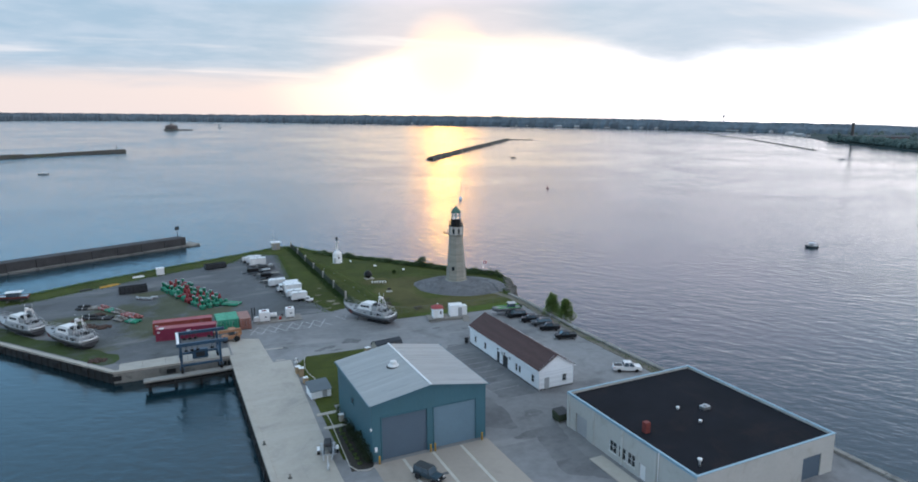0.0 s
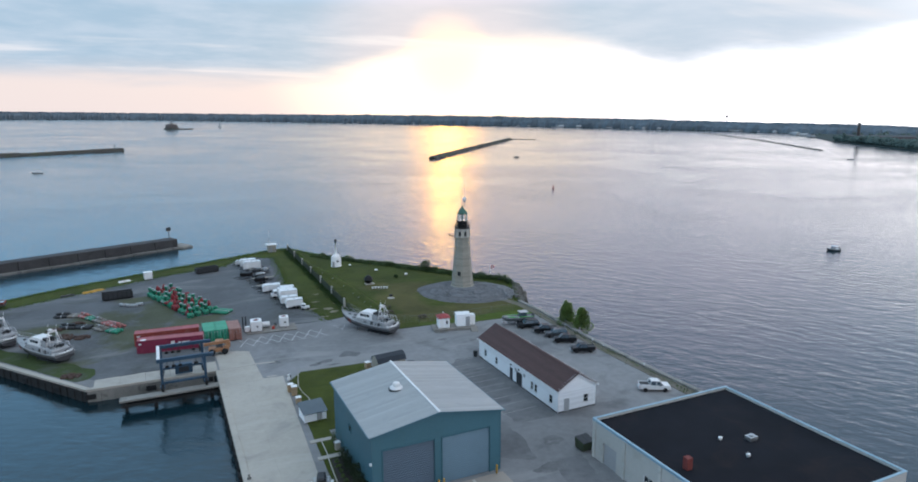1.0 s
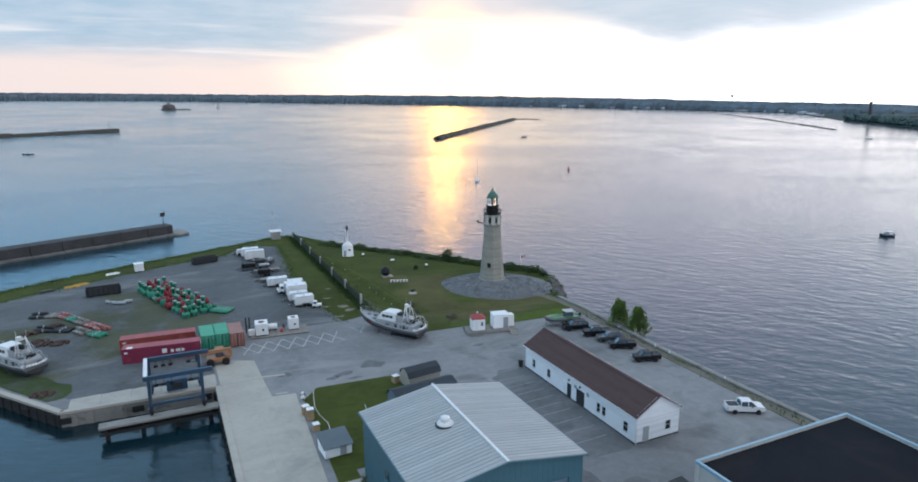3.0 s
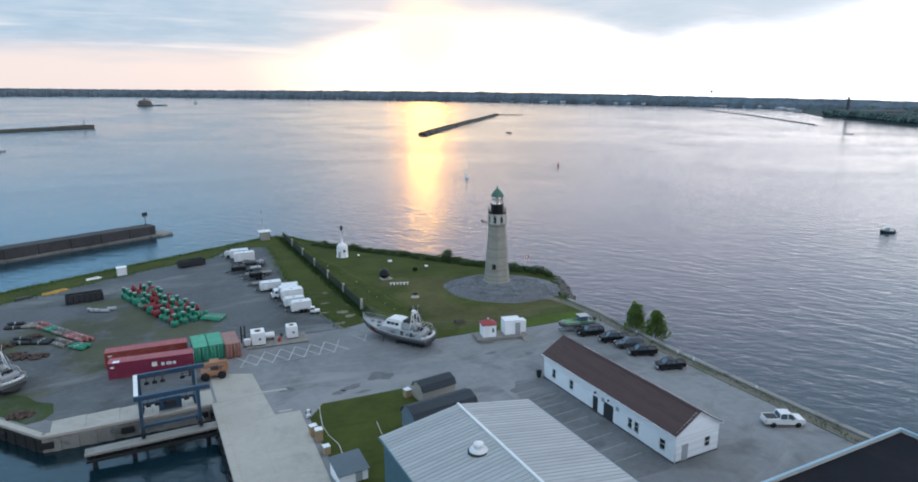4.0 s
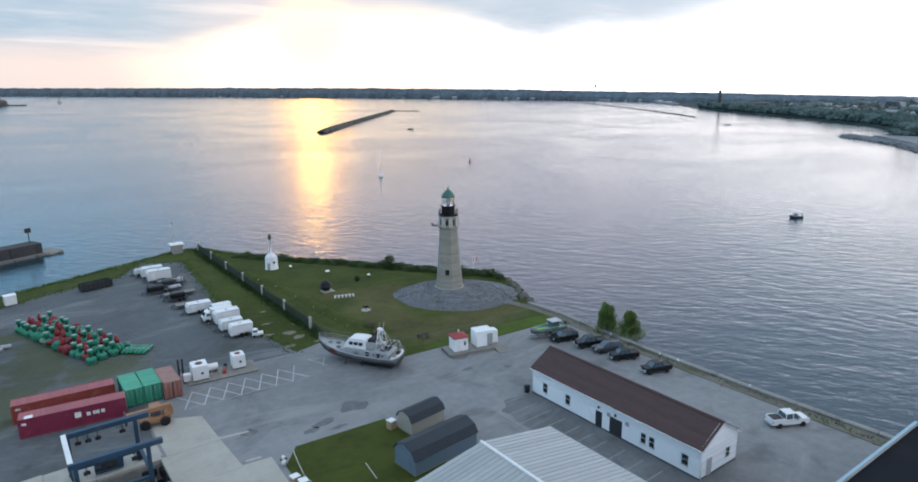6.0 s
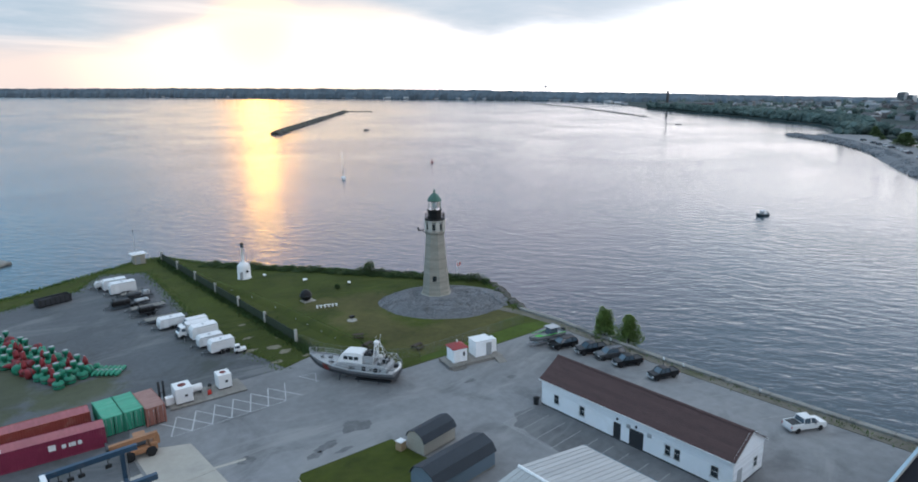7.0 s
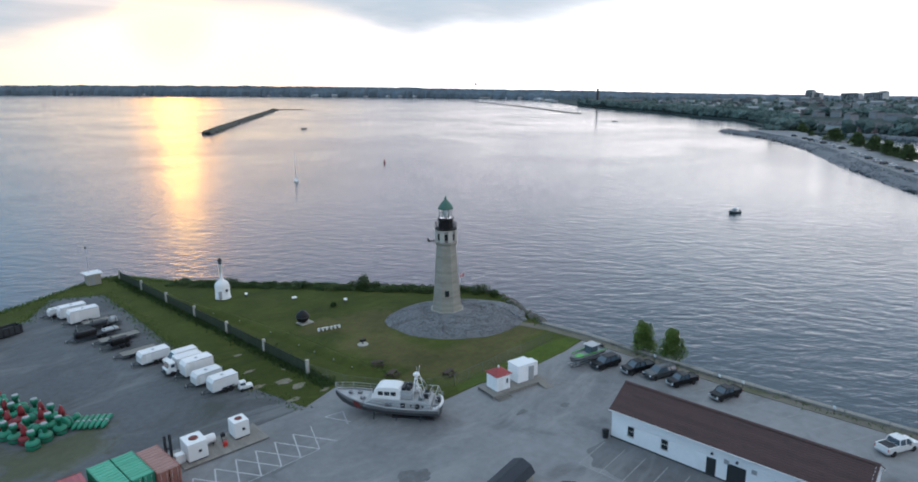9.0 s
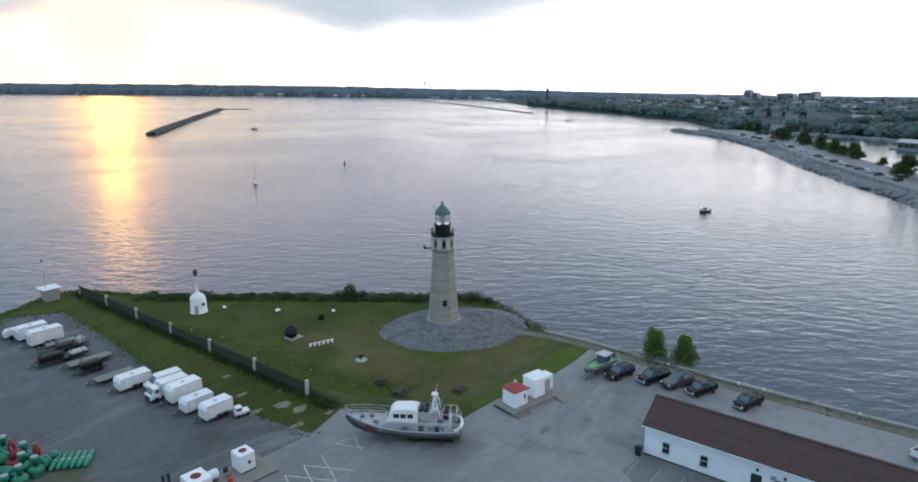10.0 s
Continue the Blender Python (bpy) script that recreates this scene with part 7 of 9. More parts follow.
def rescue_boat(label, m):
    """A steel-grey motor lifeboat of fourteen metres on blocks; bow towards +y, origin on the ground amidships."""
    t = thing("rescue_boat", label, "boat", m, "rescue boats")
    st = [(-7.0, 1.9, 2.15, 1.75, 1.25, 0.75), (-4, 2.1, 2.1, 1.9, 1.2, 0.6), (0, 2.15, 2.25, 1.85, 1.2, 0.55), (3, 1.95, 2.6, 1.5, 1.35, 0.6), (5.2, 1.35, 3.0, 0.9, 1.7, 0.9), (6.5, 0.65, 3.25, 0.35, 2.2, 1.6), (7.3, 0.05, 3.4, 0.04, 2.9, 2.6)]
    part("bottom", hull_shape(st, True), KEEL_PAINT, t, "dark lower hull")
    upper = part("topside_shell", hull_shape(st, False), HULL_PAINT, t, "grey topsides")
    s = Shape()
    rows = [[(-b * 0.97, y, z - 0.12), (b * 0.97, y, z - 0.12)] for y, b, z, *_ in st]
    s.put([p for r in rows for p in r], [(2 * j, 2 * j + 1, 2 * j + 3, 2 * j + 2) for j in range(len(rows) - 1)])
    part("deck", s, ALU_GREY, t)
    for k in (-1, 1):
        fender = Shape()
        for (ya, ba, za, *_), (yb, bb, zb, *_) in zip(st, st[1:]):
            fender.tube((k * ba, ya, za), (k * bb, yb, zb), 0.11, 6)
        part("rubbing_strake", fender, BOAT_WHITE, t, "pale rubbing strake")
    for k in (-1, 1):
        part("bow_stripe", Shape().put([(k * 1.86, 3.2, 1.75), (k * 1.58, 4.2, 1.9), (k * 1.62, 4.5, 2.75), (k * 1.9, 3.5, 2.5), (k * 1.9, 3.2, 1.75), (k * 1.62, 4.2, 1.9), (k * 1.66, 4.5, 2.75), (k * 1.94, 3.5, 2.5)],
                                       [(0, 1, 2, 3), (7, 6, 5, 4), (0, 4, 5, 1), (2, 6, 7, 3), (1, 5, 6, 2), (3, 7, 4, 0)]), BRICK_RED, upper, "red stripe")
    # lower house, nearly as wide as the hull, running aft to the stern well
    low = [(-5.9, 2.0), (-5.9, 2.75), (-5.6, 3.0), (1.4, 3.15), (2.0, 3.0), (2.9, 2.45), (3.1, 2.1)]
    house_low = part("lower_house", rounded(low, 3.75, None, 3.35, 2.0, 3.15), BOAT_WHITE, t, "pale grey lower deckhouse")
    for k in (-1, 1):
        for y in (-4.9, -3.4):
            part("porthole", Shape().lathe([(0.17, -0.03), (0.17, 0.03)], 12, m=pose(k * 1.8, y, 2.5, 0, 90)), WIN, house_low)
        part("side_door", Shape().box(k * 1.82, -2.3, 2.08, 0.06, 0.62, 0.85, None, 0.02), DARK, house_low, "dark side door")
        part("side_vent", Shape().box(k * 1.82, -0.4, 2.3, 0.05, 0.9, 0.4, None, 0.01), HULL_PAINT, house_low)
    cab = [(-1.9, 3.0), (-1.9, 4.25), (-1.65, 4.5), (-1.0, 4.62), (0.9, 4.55), (1.35, 4.35), (1.7, 3.9), (2.05, 3.0)]
    upper_cab = part("deckhouse", rounded(cab, 2.9, None, 2.35, 3.0, 4.62), WHITE, t, "white wheelhouse")
    for k in (-1, 1):
        for y in (-0.95, -0.1, 0.75):
            part("side_window", Shape().box(k * 1.33, y, 3.55, 0.1, 0.68, 0.5, None, 0.01), WIN, upper_cab)
    for x in (-0.75, 0.0, 0.75):
        part("windscreen", Shape().box(x, 1.82, 3.5, 0.62, 0.08, 0.5, None, 0.01), WIN, upper_cab)
    # open bridge behind the wheelhouse roof
    part("bridge", Shape().box(0, -2.7, 3.1, 2.5, 1.5, 0.75, None, 0.1).box(-1.2, -2.7, 3.85, 0.08, 1.5, 0.45).box(1.2, -2.7, 3.85, 0.08, 1.5, 0.45), BOAT_WHITE, t, "open upper bridge")
    part("console", Shape().box(0, -2.15, 3.85, 1.7, 0.4, 0.75, None, 0.08), DARK, t)
    for x in (-0.55, 0.55):
        part("seat", Shape().box(x, -2.85, 3.85, 0.5, 0.5, 0.85, None, 0.08), DARK, t)
    arch = Shape()
    for x in (-1.15, 1.15):
        arch.tube((x, -3.5, 3.1), (x * 0.62, -3.8, 6.0), 0.08, 6)
        arch.tube((x, -4.7, 3.0), (x * 0.62, -4.0, 6.0), 0.07, 6)
        arch.tube((x * 0.86, -3.62, 4.2), (x * 0.86, -4.4, 4.2), 0.05, 6)
        arch.tube((x * 0.72, -3.72, 5.2), (x * 0.72, -4.2, 5.2), 0.05, 6)
    arch.beam((-0.75, -3.9, 6.0), (0.75, -3.9, 6.0), 0.18, 0.45)
    part("mast", arch, CAR_WHITE, t, "white radar arch")
    part("radar", Shape().lathe([(0.3, 6.1), (0.42, 6.2), (0.42, 6.4), (0.25, 6.55)], 14, -0.35, -3.9), WHITE, t)
    part("radar_bar", Shape().box(0.4, -3.9, 6.25, 1.2, 0.16, 0.14, pose(0, 0, 0), 0.03).lathe([(0.12, 6.08), (0.12, 6.26)], 8, 0.4, -3.9), DARK, t)
    for x, h in ((-0.7, 7.6), (0.75, 7.2)):
        part("antenna", Shape().tube((x, -3.95, 6.0), (x * 1.15, -4.1, h), 0.03, 6, 0.015), WHITE, t)
    # rails of the aft canopy and tow gear
    hoops = Shape()
    for y in (-4.9, -5.7, -6.5):
        hoops.tube((-1.55, y, 3.0 if y > -5.9 else 2.2), (-1.2, y, 4.1), 0.045, 6).tube((1.55, y, 3.0 if y > -5.9 else 2.2), (1.2, y, 4.1), 0.045, 6).tube((-1.2, y, 4.1), (1.2, y, 4.1), 0.045, 6)
    for x in (-1.2, 1.2):
        hoops.tube((x, -4.0, 5.3), (x, -4.9, 4.1), 0.045, 6).tube((x, -4.9, 4.1), (x, -6.5, 4.1), 0.045, 6).tube((x, -6.5, 4.1), (x * 1.3, -7.0, 2.5), 0.045, 6)
    part("aft_frame", hoops, CHROME, t)
    part("tow_reel", Shape().lathe([(0.45, -0.5), (0.45, -0.42), (0.25, -0.4), (0.25, 0.4), (0.45, 0.42), (0.45, 0.5)], 14, m=pose(0, -5.2, 3.4, 0, 90)), DARK, t)
    for x, y, z, sz in ((-0.95, -4.6, 3.02, 0.6), (0.9, -5.0, 3.02, 0.55), (-0.7, 3.4, 2.45, 0.55), (0.55, 4.1, 2.6, 0.5), (0.0, 5.2, 2.85, 0.45), (0.9, -6.5, 2.03, 0.6), (-0.8, -6.4, 2.03, 0.5)):
        part("deck_locker", Shape().box(x, y, z, sz, sz * 1.2, sz * 0.7, None, 0.06), DARK if x > 0.6 else HULL_PAINT, t)
    part("life_ring", Shape().lathe([(0.22, -0.06), (0.36, -0.04), (0.36, 0.04), (0.22, 0.06)], 16, m=pose(-1.92, -4.2, 2.55, 0, 90)), DARK, t)
    part("life_raft", Shape().lathe([(0.3, -0.55), (0.34, -0.5), (0.34, 0.5), (0.3, 0.55)], 14, m=pose(1.1, -3.6, 3.45, 90)), WHITE, t, "white life raft canister")
    rails = Shape()
    for k in (-1, 1):
        prev = None
        for y, b, z, *_ in st:
            p = (k * b * 0.95, y, z)
            q = (k * b * 0.95, y, z + 0.85)
            rails.tube(p, q, 0.03, 5)
            if prev:
                rails.tube(prev, q, 0.03, 5)
                rails.tube((prev[0], prev[1], prev[2] - 0.4), (q[0], q[1], q[2] - 0.4), 0.025, 5)
            prev = q
    part("guard_rail", rails, CHROME, t)
    stern = Shape()
    for i in range(12):
        a, b = math.pi * i / 12, math.pi * (i + 1) / 12
        stern.tube((1.85 * math.cos(a), -6.3 - 0.85 * math.sin(a), 2.35), (1.85 * math.cos(b), -6.3 - 0.85 * math.sin(b), 2.35), 0.2, 8)
    part("stern_coaming", stern, CAR_WHITE, t, "white rounded stern coaming")
    for y in (-4.6, -1.4, 1.6):
        part("support_block", Shape().box(0, y, 0.355, 0.9, 0.6, 0.3, None, 0.03), WOOD, t, "timber block under the keel")
        for k in (-1, 1):
            part("prop_stand", Shape().beam((k * 2.0, y, 0.36), (k * 1.65, y, 1.25), 0.1, 0.1), DARK, t)
    part("cradle_base", Shape().box(0, -3.4, 0.36, 2.6, 5.6, 0.22, None, 0.04), DARK, t, "dark steel cradle")
    return t


def boat_pose(stern, bow, z=-0.35):
    d = Vector((bow[0] - stern[0], bow[1] - stern[1], 0))
    return pose((stern[0] + bow[0]) / 2, (stern[1] + bow[1]) / 2, z, 0, 0, math.degrees(math.atan2(-d.x, d.y)))


rb = rescue_boat("grey rescue boat with white deckhouse and red stripe on blocks", boat_pose((46.6, 133.9), (38.5, 145.8)))
b2 = copy_thing(rb, boat_pose((-14.9, 145.6), (-24.0, 156.8), -0.3))
b3 = copy_thing(rb, boat_pose((-25.6, 159.4), (-34.8, 170.6), -0.3))
for o in (b2, b3):
    o["label"] = "grey rescue boat with white deckhouse on the quay grass"

# small work boat on a trailer among the cars
wb = thing("work_boat", "grey aluminium work boat with bright green deck on a trailer", "boat", boat_pose((77.4, 128.3), (69.7, 129.6), 0.003))
st = [(-3.4, 1.15, 1.75, 1.0, 1.15, 0.8), (0, 1.2, 1.75, 1.0, 1.1, 0.72), (2.2, 0.95, 1.9, 0.7, 1.2, 0.78), (3.3, 0.3, 2.05, 0.2, 1.5, 1.1), (3.6, 0.03, 2.1, 0.02, 1.8, 1.5)]
part("bottom", hull_shape(st, True), HULL_PAINT, wb)
part("topside_shell", hull_shape(st, False), ALU_GREY, wb)
s = Shape()
rows = [[(-b * 0.93, y, 1.45), (b * 0.93, y, 1.45)] for y, b, *_ in st]
s.put([p for r in rows for p in r], [(2 * j, 2 * j + 1, 2 * j + 3, 2 * j + 2) for j in range(len(rows) - 1)])
part("deck", s, ALU_GREY, wb)
part("fore_deck_cover", Shape().box(0, 1.4, 1.46, 1.2, 1.3, 0.12, None, 0.04), LIME, wb, "bright green cover")
for k in (-1, 1):
    part("gunwale", Shape().tube((k * 1.17, -3.4, 1.78), (k * 0.95, 2.2, 1.93), 0.06, 6), LIME, wb, "bright green gunwale")
part("wheelhouse", Shape().box(0, -1.2, 1.46, 1.5, 1.5, 1.25, None, 0.08), GLASS, wb)
part("wheelhouse_roof", Shape().box(0, -1.3, 2.72, 1.9, 2.1, 0.1, None, 0.04), ALU_GREY, wb, "grey canopy roof")
part("outboard", Shape().box(0, -3.7, 1.2, 0.5, 0.5, 0.9, None, 0.1), DARK, wb)
for x in (-0.9, 0.9):
    part("trailer_beam", Shape().box(x * 0.7, 0, 0.45, 0.12, 6.8, 0.14), CHROME, wb)
    for y in (-1.3, -0.5):
        part("trailer_wheel", Shape().lathe([(0.15, -0.1), (0.34, -0.1), (0.34, 0.1), (0.15, 0.1)], 14, m=pose(x * 1.1, y, 0.34, 0, 90)), RUBBER, wb)
for y in (-2.2, 0.4, 2.2):
    part("cradle", Shape().box(0, y, 0.55, 1.5, 0.15, 0.3), CHROME, wb)
part("trailer_jack", Shape().tube((0, 3.4, 0), (0, 3.4, 0.6), 0.05, 6).beam((0, 3.6, 0.5), (0, 0, 0.5), 0.1, 0.1), CHROME, wb)

# cabin boat far along the grass
cb = thing("cabin_boat", "small dark-hulled cabin boat with white roof on the grass", "boat", boat_pose((-32.4, 193.6), (-40.0, 194.4), 0.06))
st = [(-3.6, 1.3, 1.6, 1.1, 0.8, 0.4), (0, 1.35, 1.6, 1.1, 0.75, 0.32), (2.4, 1.0, 1.8, 0.7, 0.9, 0.4), (3.6, 0.1, 2.0, 0.06, 1.4, 1.0)]
part("bottom", hull_shape(st, True), KEEL_PAINT, cb)
part("topside_shell", hull_shape(st, False), BRICK_RED, cb)
s = Shape()
rows = [[(-b * 0.95, y, z - 0.1), (b * 0.95, y, z - 0.1)] for y, b, z, *_ in st]
s.put([p for r in rows for p in r], [(2 * j, 2 * j + 1, 2 * j + 3, 2 * j + 2) for j in range(len(rows) - 1)])
part("deck", s, ALU_GREY, cb)
part("cabin", Shape().box(0, -0.3, 1.5, 1.9, 3.0, 1.1, None, 0.1), GLASS, cb)
part("cabin_roof", Shape().box(0, -0.4, 2.6, 2.3, 3.8, 0.12, None, 0.05), WHITE, cb, "white cabin roof")
for y in (-2, 1.2):
    part("support_block", Shape().box(0, y, 0, 1.0, 0.5, 0.4), WOOD, cb)

# ---- boats and marks on the lake ----


def motor_boat(label, x, y, yaw, L=6.0, mat=WHITE):
    t = thing("motor_boat", label, "boat", pose(x, y, level(x, y) - 0.25, 0, 0, yaw), "boats on the lake")
    k = L / 7.0
    st = [(-3.4 * k, 1.1, 0.95, 0.95, 0.3, 0.0), (0, 1.15, 0.95, 0.95, 0.28, -0.05), (2.2 * k, 0.85, 1.15, 0.6, 0.4, 0.0), (3.5 * k, 0.05, 1.35, 0.03, 0.9, 0.5)]
    part("bottom", hull_shape(st, True), DARK, t)
    part("topside_shell", hull_shape(st, False), mat, t)
    s = Shape()
    rows = [[(-b * 0.95, yy, z - 0.1), (b * 0.95, yy, z - 0.1)] for yy, b, z, *_ in st]
    s.put([p for r in rows for p in r], [(2 * j, 2 * j + 1, 2 * j + 3, 2 * j + 2) for j in range(len(rows) - 1)])
    part("deck", s, WHITE, t)
    part("console", Shape().box(0, 0, 0.85, 1.0, 1.2, 0.8, None, 0.08), GREY_TRIM, t)
    part("canopy", Shape().box(0, -0.3, 1.9, 1.8, 2.4, 0.08, None, 0.03), SAIL, t)
    for a in (-0.8, 0.8):
        for b in (-1.2, 0.6):
            part("canopy_post", Shape().tube((a, b, 0.85), (a, b, 1.9), 0.03, 5), CHROME, t)
    part("outboard", Shape().box(0, -3.6 * k, 0.4, 0.4, 0.4, 0.9, None, 0.08), DARK, t)
    return t


motor_boat("grey motor boat with pale canopy on the lake", 228.0, 163.0, 62, 4.8, ALU_GREY)
motor_boat("small white motor boat far out on the lake", -83.0, 621.0, 80, 8)
motor_boat("small dark motor boat far out on the lake", 384, 666, 60, 6, DARK)
motor_boat("small white motor boat near the far shore", 734, 500, 40, 8)
sail = thing("sailing_boat", "slender sailing boat with furled pale sail", "sailing boat", pose(164.5, 347.0, level(164.5, 347.0) - 0.2, 0, 0, -28))
st = [(-3.8, 0.9, 0.9, 0.6, 0.3, 0.0), (0, 1.25, 0.9, 0.9, 0.25, -0.1), (2.6, 0.8, 1.05, 0.5, 0.35, 0.0), (4.2, 0.04, 1.25, 0.03, 0.8, 0.5)]
part("bottom", hull_shape(st, True), WHITE, sail)
part("topside_shell", hull_shape(st, False), WHITE, sail)
s = Shape()
rows = [[(-b * 0.95, yy, z - 0.08), (b * 0.95, yy, z - 0.08)] for yy, b, z, *_ in st]
s.put([p for r in rows for p in r], [(2 * j, 2 * j + 1, 2 * j + 3, 2 * j + 2) for j in range(len(rows) - 1)])
part("deck", s, WHITE, sail)
part("coach_roof", Shape().box(0, 0.4, 0.8, 1.2, 2.6, 0.45, None, 0.1), WHITE, sail)
part("mast", Shape().tube((0, 0.6, 0.8), (0, 0.6, 13.4), 0.14, 6, 0.08), WHITE, sail)
part("boom", Shape().tube((0, 0.6, 2.0), (0, -3.2, 2.0), 0.06, 6), CHROME, sail)
part("furled_sail", Shape().tube((0, 0.4, 2.25), (0, -3.0, 2.2), 0.2, 8, 0.12), SAIL, sail)
part("fore_stay", Shape().tube((0, 4.1, 1.2), (0, 0.6, 11.6), 0.05, 5), SAIL, sail)


def lake_mark(label, x, y, h, mat):
    t = thing("lake_buoy", label, "buoy", pose(x, y, level(x, y) - 0.3), "lake buoys")
    part("float", Shape().lathe([(0.5, 0), (0.75, 0.2), (0.75, 0.8), (0.3, 1.0)], 12), mat, t)
    part("tower", Shape().lathe([(0.3, 1.0), (0.2, h), (0.3, h + 0.05), (0.3, h + 0.5), (0.05, h + 0.7)], 10), mat, t)
    return t


lake_mark("dark lake buoy off the point", 243.4, 374.0, 2.2, BUOY_RED)

# ---- breakwaters ----
rng = random.Random(55)


def rubble_wall(name, label, pts, top, half, rock, mat=BREAKWATER, n_per_m=0.8, keep=None):
    """A long bank of stones in the water along a line."""
    t = thing(name, label, "breakwater", kind="structure")
    s = Shape()
    vs, fs = [], []
    k = 0
    line = []
    for (xa, ya), (xb, yb) in zip(pts, pts[1:]):
        d = math.hypot(xb - xa, yb - ya)
        n = max(2, int(d / (half * 2.2)))
        line += [(xa + (xb - xa) * i / n, ya + (yb - ya) * i / n, (xb - xa) / d, (yb - ya) / d) for i in range(n)]
    line.append((*pts[-1], *line[-1][2:]))
    for x, y, dx, dy in line:
        for q, z in ((-1.0, -0.8), (-0.5, top * rng.uniform(0.55, 0.9)), (0.0, top * rng.uniform(0.8, 1.1)), (0.5, top * rng.uniform(0.55, 0.9)), (1.0, -0.8)):
            j = rng.uniform(0.7, 1.3)
            vs.append((x - dy * q * half * j, y + dx * q * half * j, level(x, y) + z))
    for i in range(len(line) - 1):
        for q in range(4):
            a = i * 5 + q
            fs.append((a, a + 5, a + 6, a + 1))
    s.put(vs, fs)
    part("bank", s, mat, t)
    r = Shape()
    for (xa, ya), (xb, yb) in zip(pts, pts[1:]):
        d = math.hypot(xb - xa, yb - ya)
        for i in range(int(d * n_per_m)):
            f, q = rng.random(), rng.uniform(-0.95, 0.95)
            x, y = xa + (xb - xa) * f - (yb - ya) / d * q * half, ya + (yb - ya) * f + (xb - xa) / d * q * half
            r.rock(x, y, level(x, y) + top * (1 - abs(q)) * 0.95, rock * rng.uniform(0.6, 1.4), rng)
    tagged(part("boulder", r, mat, t), kind="stuff")
    return t


rubble_wall("stone_breakwater", "long dark stone breakwater out in the lake", [(279, 668), (350, 762), (460, 905), (580, 1058), (651, 1155)], 2.5, 5.2, 2.2, n_per_m=1.3)
rubble_wall("low_breakwater", "low thin breakwater far across the water", [(890, 650), (1150, 985), (1440, 1420)], 1.3, 2.6, 1.0, n_per_m=0.25)
rubble_wall("low_breakwater", "low rocky tip at the end of the breakwater", [(651, 1155), (672, 1150), (690, 1122)], 1.2, 3.5, 1.0, n_per_m=0.3)

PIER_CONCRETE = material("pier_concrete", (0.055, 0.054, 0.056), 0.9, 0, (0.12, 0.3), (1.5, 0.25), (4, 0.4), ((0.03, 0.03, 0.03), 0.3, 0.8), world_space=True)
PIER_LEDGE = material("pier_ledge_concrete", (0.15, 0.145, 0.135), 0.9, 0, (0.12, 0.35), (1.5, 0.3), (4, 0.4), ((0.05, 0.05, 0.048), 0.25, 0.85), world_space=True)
old = thing("old_pier", "long dark concrete pier wall with stained sides", "pier", kind="structure")
a, b = Vector((-190, 173.0, 0)), Vector((8.0, 262.6, 0))
d = b - a
ang = math.degrees(math.atan2(d.y, d.x))
n = 26
for i in range(n):
    c = a + d * ((i + 0.5) / n)
    z = level(c.x, c.y) + rng.uniform(-0.06, 0.06)
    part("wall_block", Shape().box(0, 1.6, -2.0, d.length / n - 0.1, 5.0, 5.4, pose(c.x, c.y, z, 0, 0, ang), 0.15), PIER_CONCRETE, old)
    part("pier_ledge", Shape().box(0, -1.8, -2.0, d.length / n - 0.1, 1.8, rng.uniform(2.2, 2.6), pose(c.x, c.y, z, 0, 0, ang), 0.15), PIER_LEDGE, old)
part("pier_tip", Shape().box(2.0, 0.5, -2.0, 5.0, 7.5, 2.7, pose(8.0, 262.6, level(8, 262), 0, 0, ang), 0.4), WALL_CONCRETE, old)
sign = thing("pier_beacon", "thin post with a square dark board on the pier", "beacon", pose(5.6, 263.0, level(6, 263) + 3.4))
part("post", Shape().tube((0, 0, 0), (0, 0, 3.4), 0.12, 8), DARK, sign)
part("board", Shape().box(0, 0, 2.9, 1.6, 0.1, 1.3, pose(0, 0, 0, 0, 0, 20)), DARK, sign)
far = thing("outer_wall", "far dark breakwater wall across the harbour mouth", "breakwater", kind="structure")
a, b = Vector((-430, 640, 0)), Vector((-34, 940, 0))
d = b - a
for i in range(12):
    c = a + d * ((i + 0.5) / 12)
    part("wall_block", Shape().box(0, 0, -2, d.length / 12 - 0.3, 9, 5.0 + (i % 3) * 0.4, pose(c.x, c.y, level(c.x, c.y), 0, 0, math.degrees(math.atan2(d.y, d.x))), 0.3), BREAKWATER, far)
part("light_post", Shape().tube((-42, 934, level(-42, 934) + 2), (-42, 934, level(-42, 934) + 9), 0.4, 8), DARK, far)

crib = thing("water_intake_crib", "round red-brown water intake house far out in the lake", "intake house", pose(54, 2090, level(54, 2090)), kind="structure")
part("base", Shape().lathe([(22, -2), (22, 3), (20, 4)], 20), BREAKWATER, crib)
part("wall_ring", Shape().lathe([(17, 4), (17, 11)], 20), FAR_BRICK, crib)
part("roof", Shape().lathe([(18.5, 11), (9, 16), (4, 17), (4, 20), (1, 22)], 20), FAR_BRICK, crib)
part("jetty", Shape().box(38, 0, -2, 38, 6, 4.2), BREAKWATER, crib)
tower = thing("far_light", "small pale light tower far out in the lake", "beacon", pose(212, 2380, level(212, 2380)), kind="structure")
part("tower", Shape().lathe([(7, -1), (6, 4), (3, 5), (2.6, 12), (3.6, 13), (1, 16)], 12), FAR_PALE, tower)

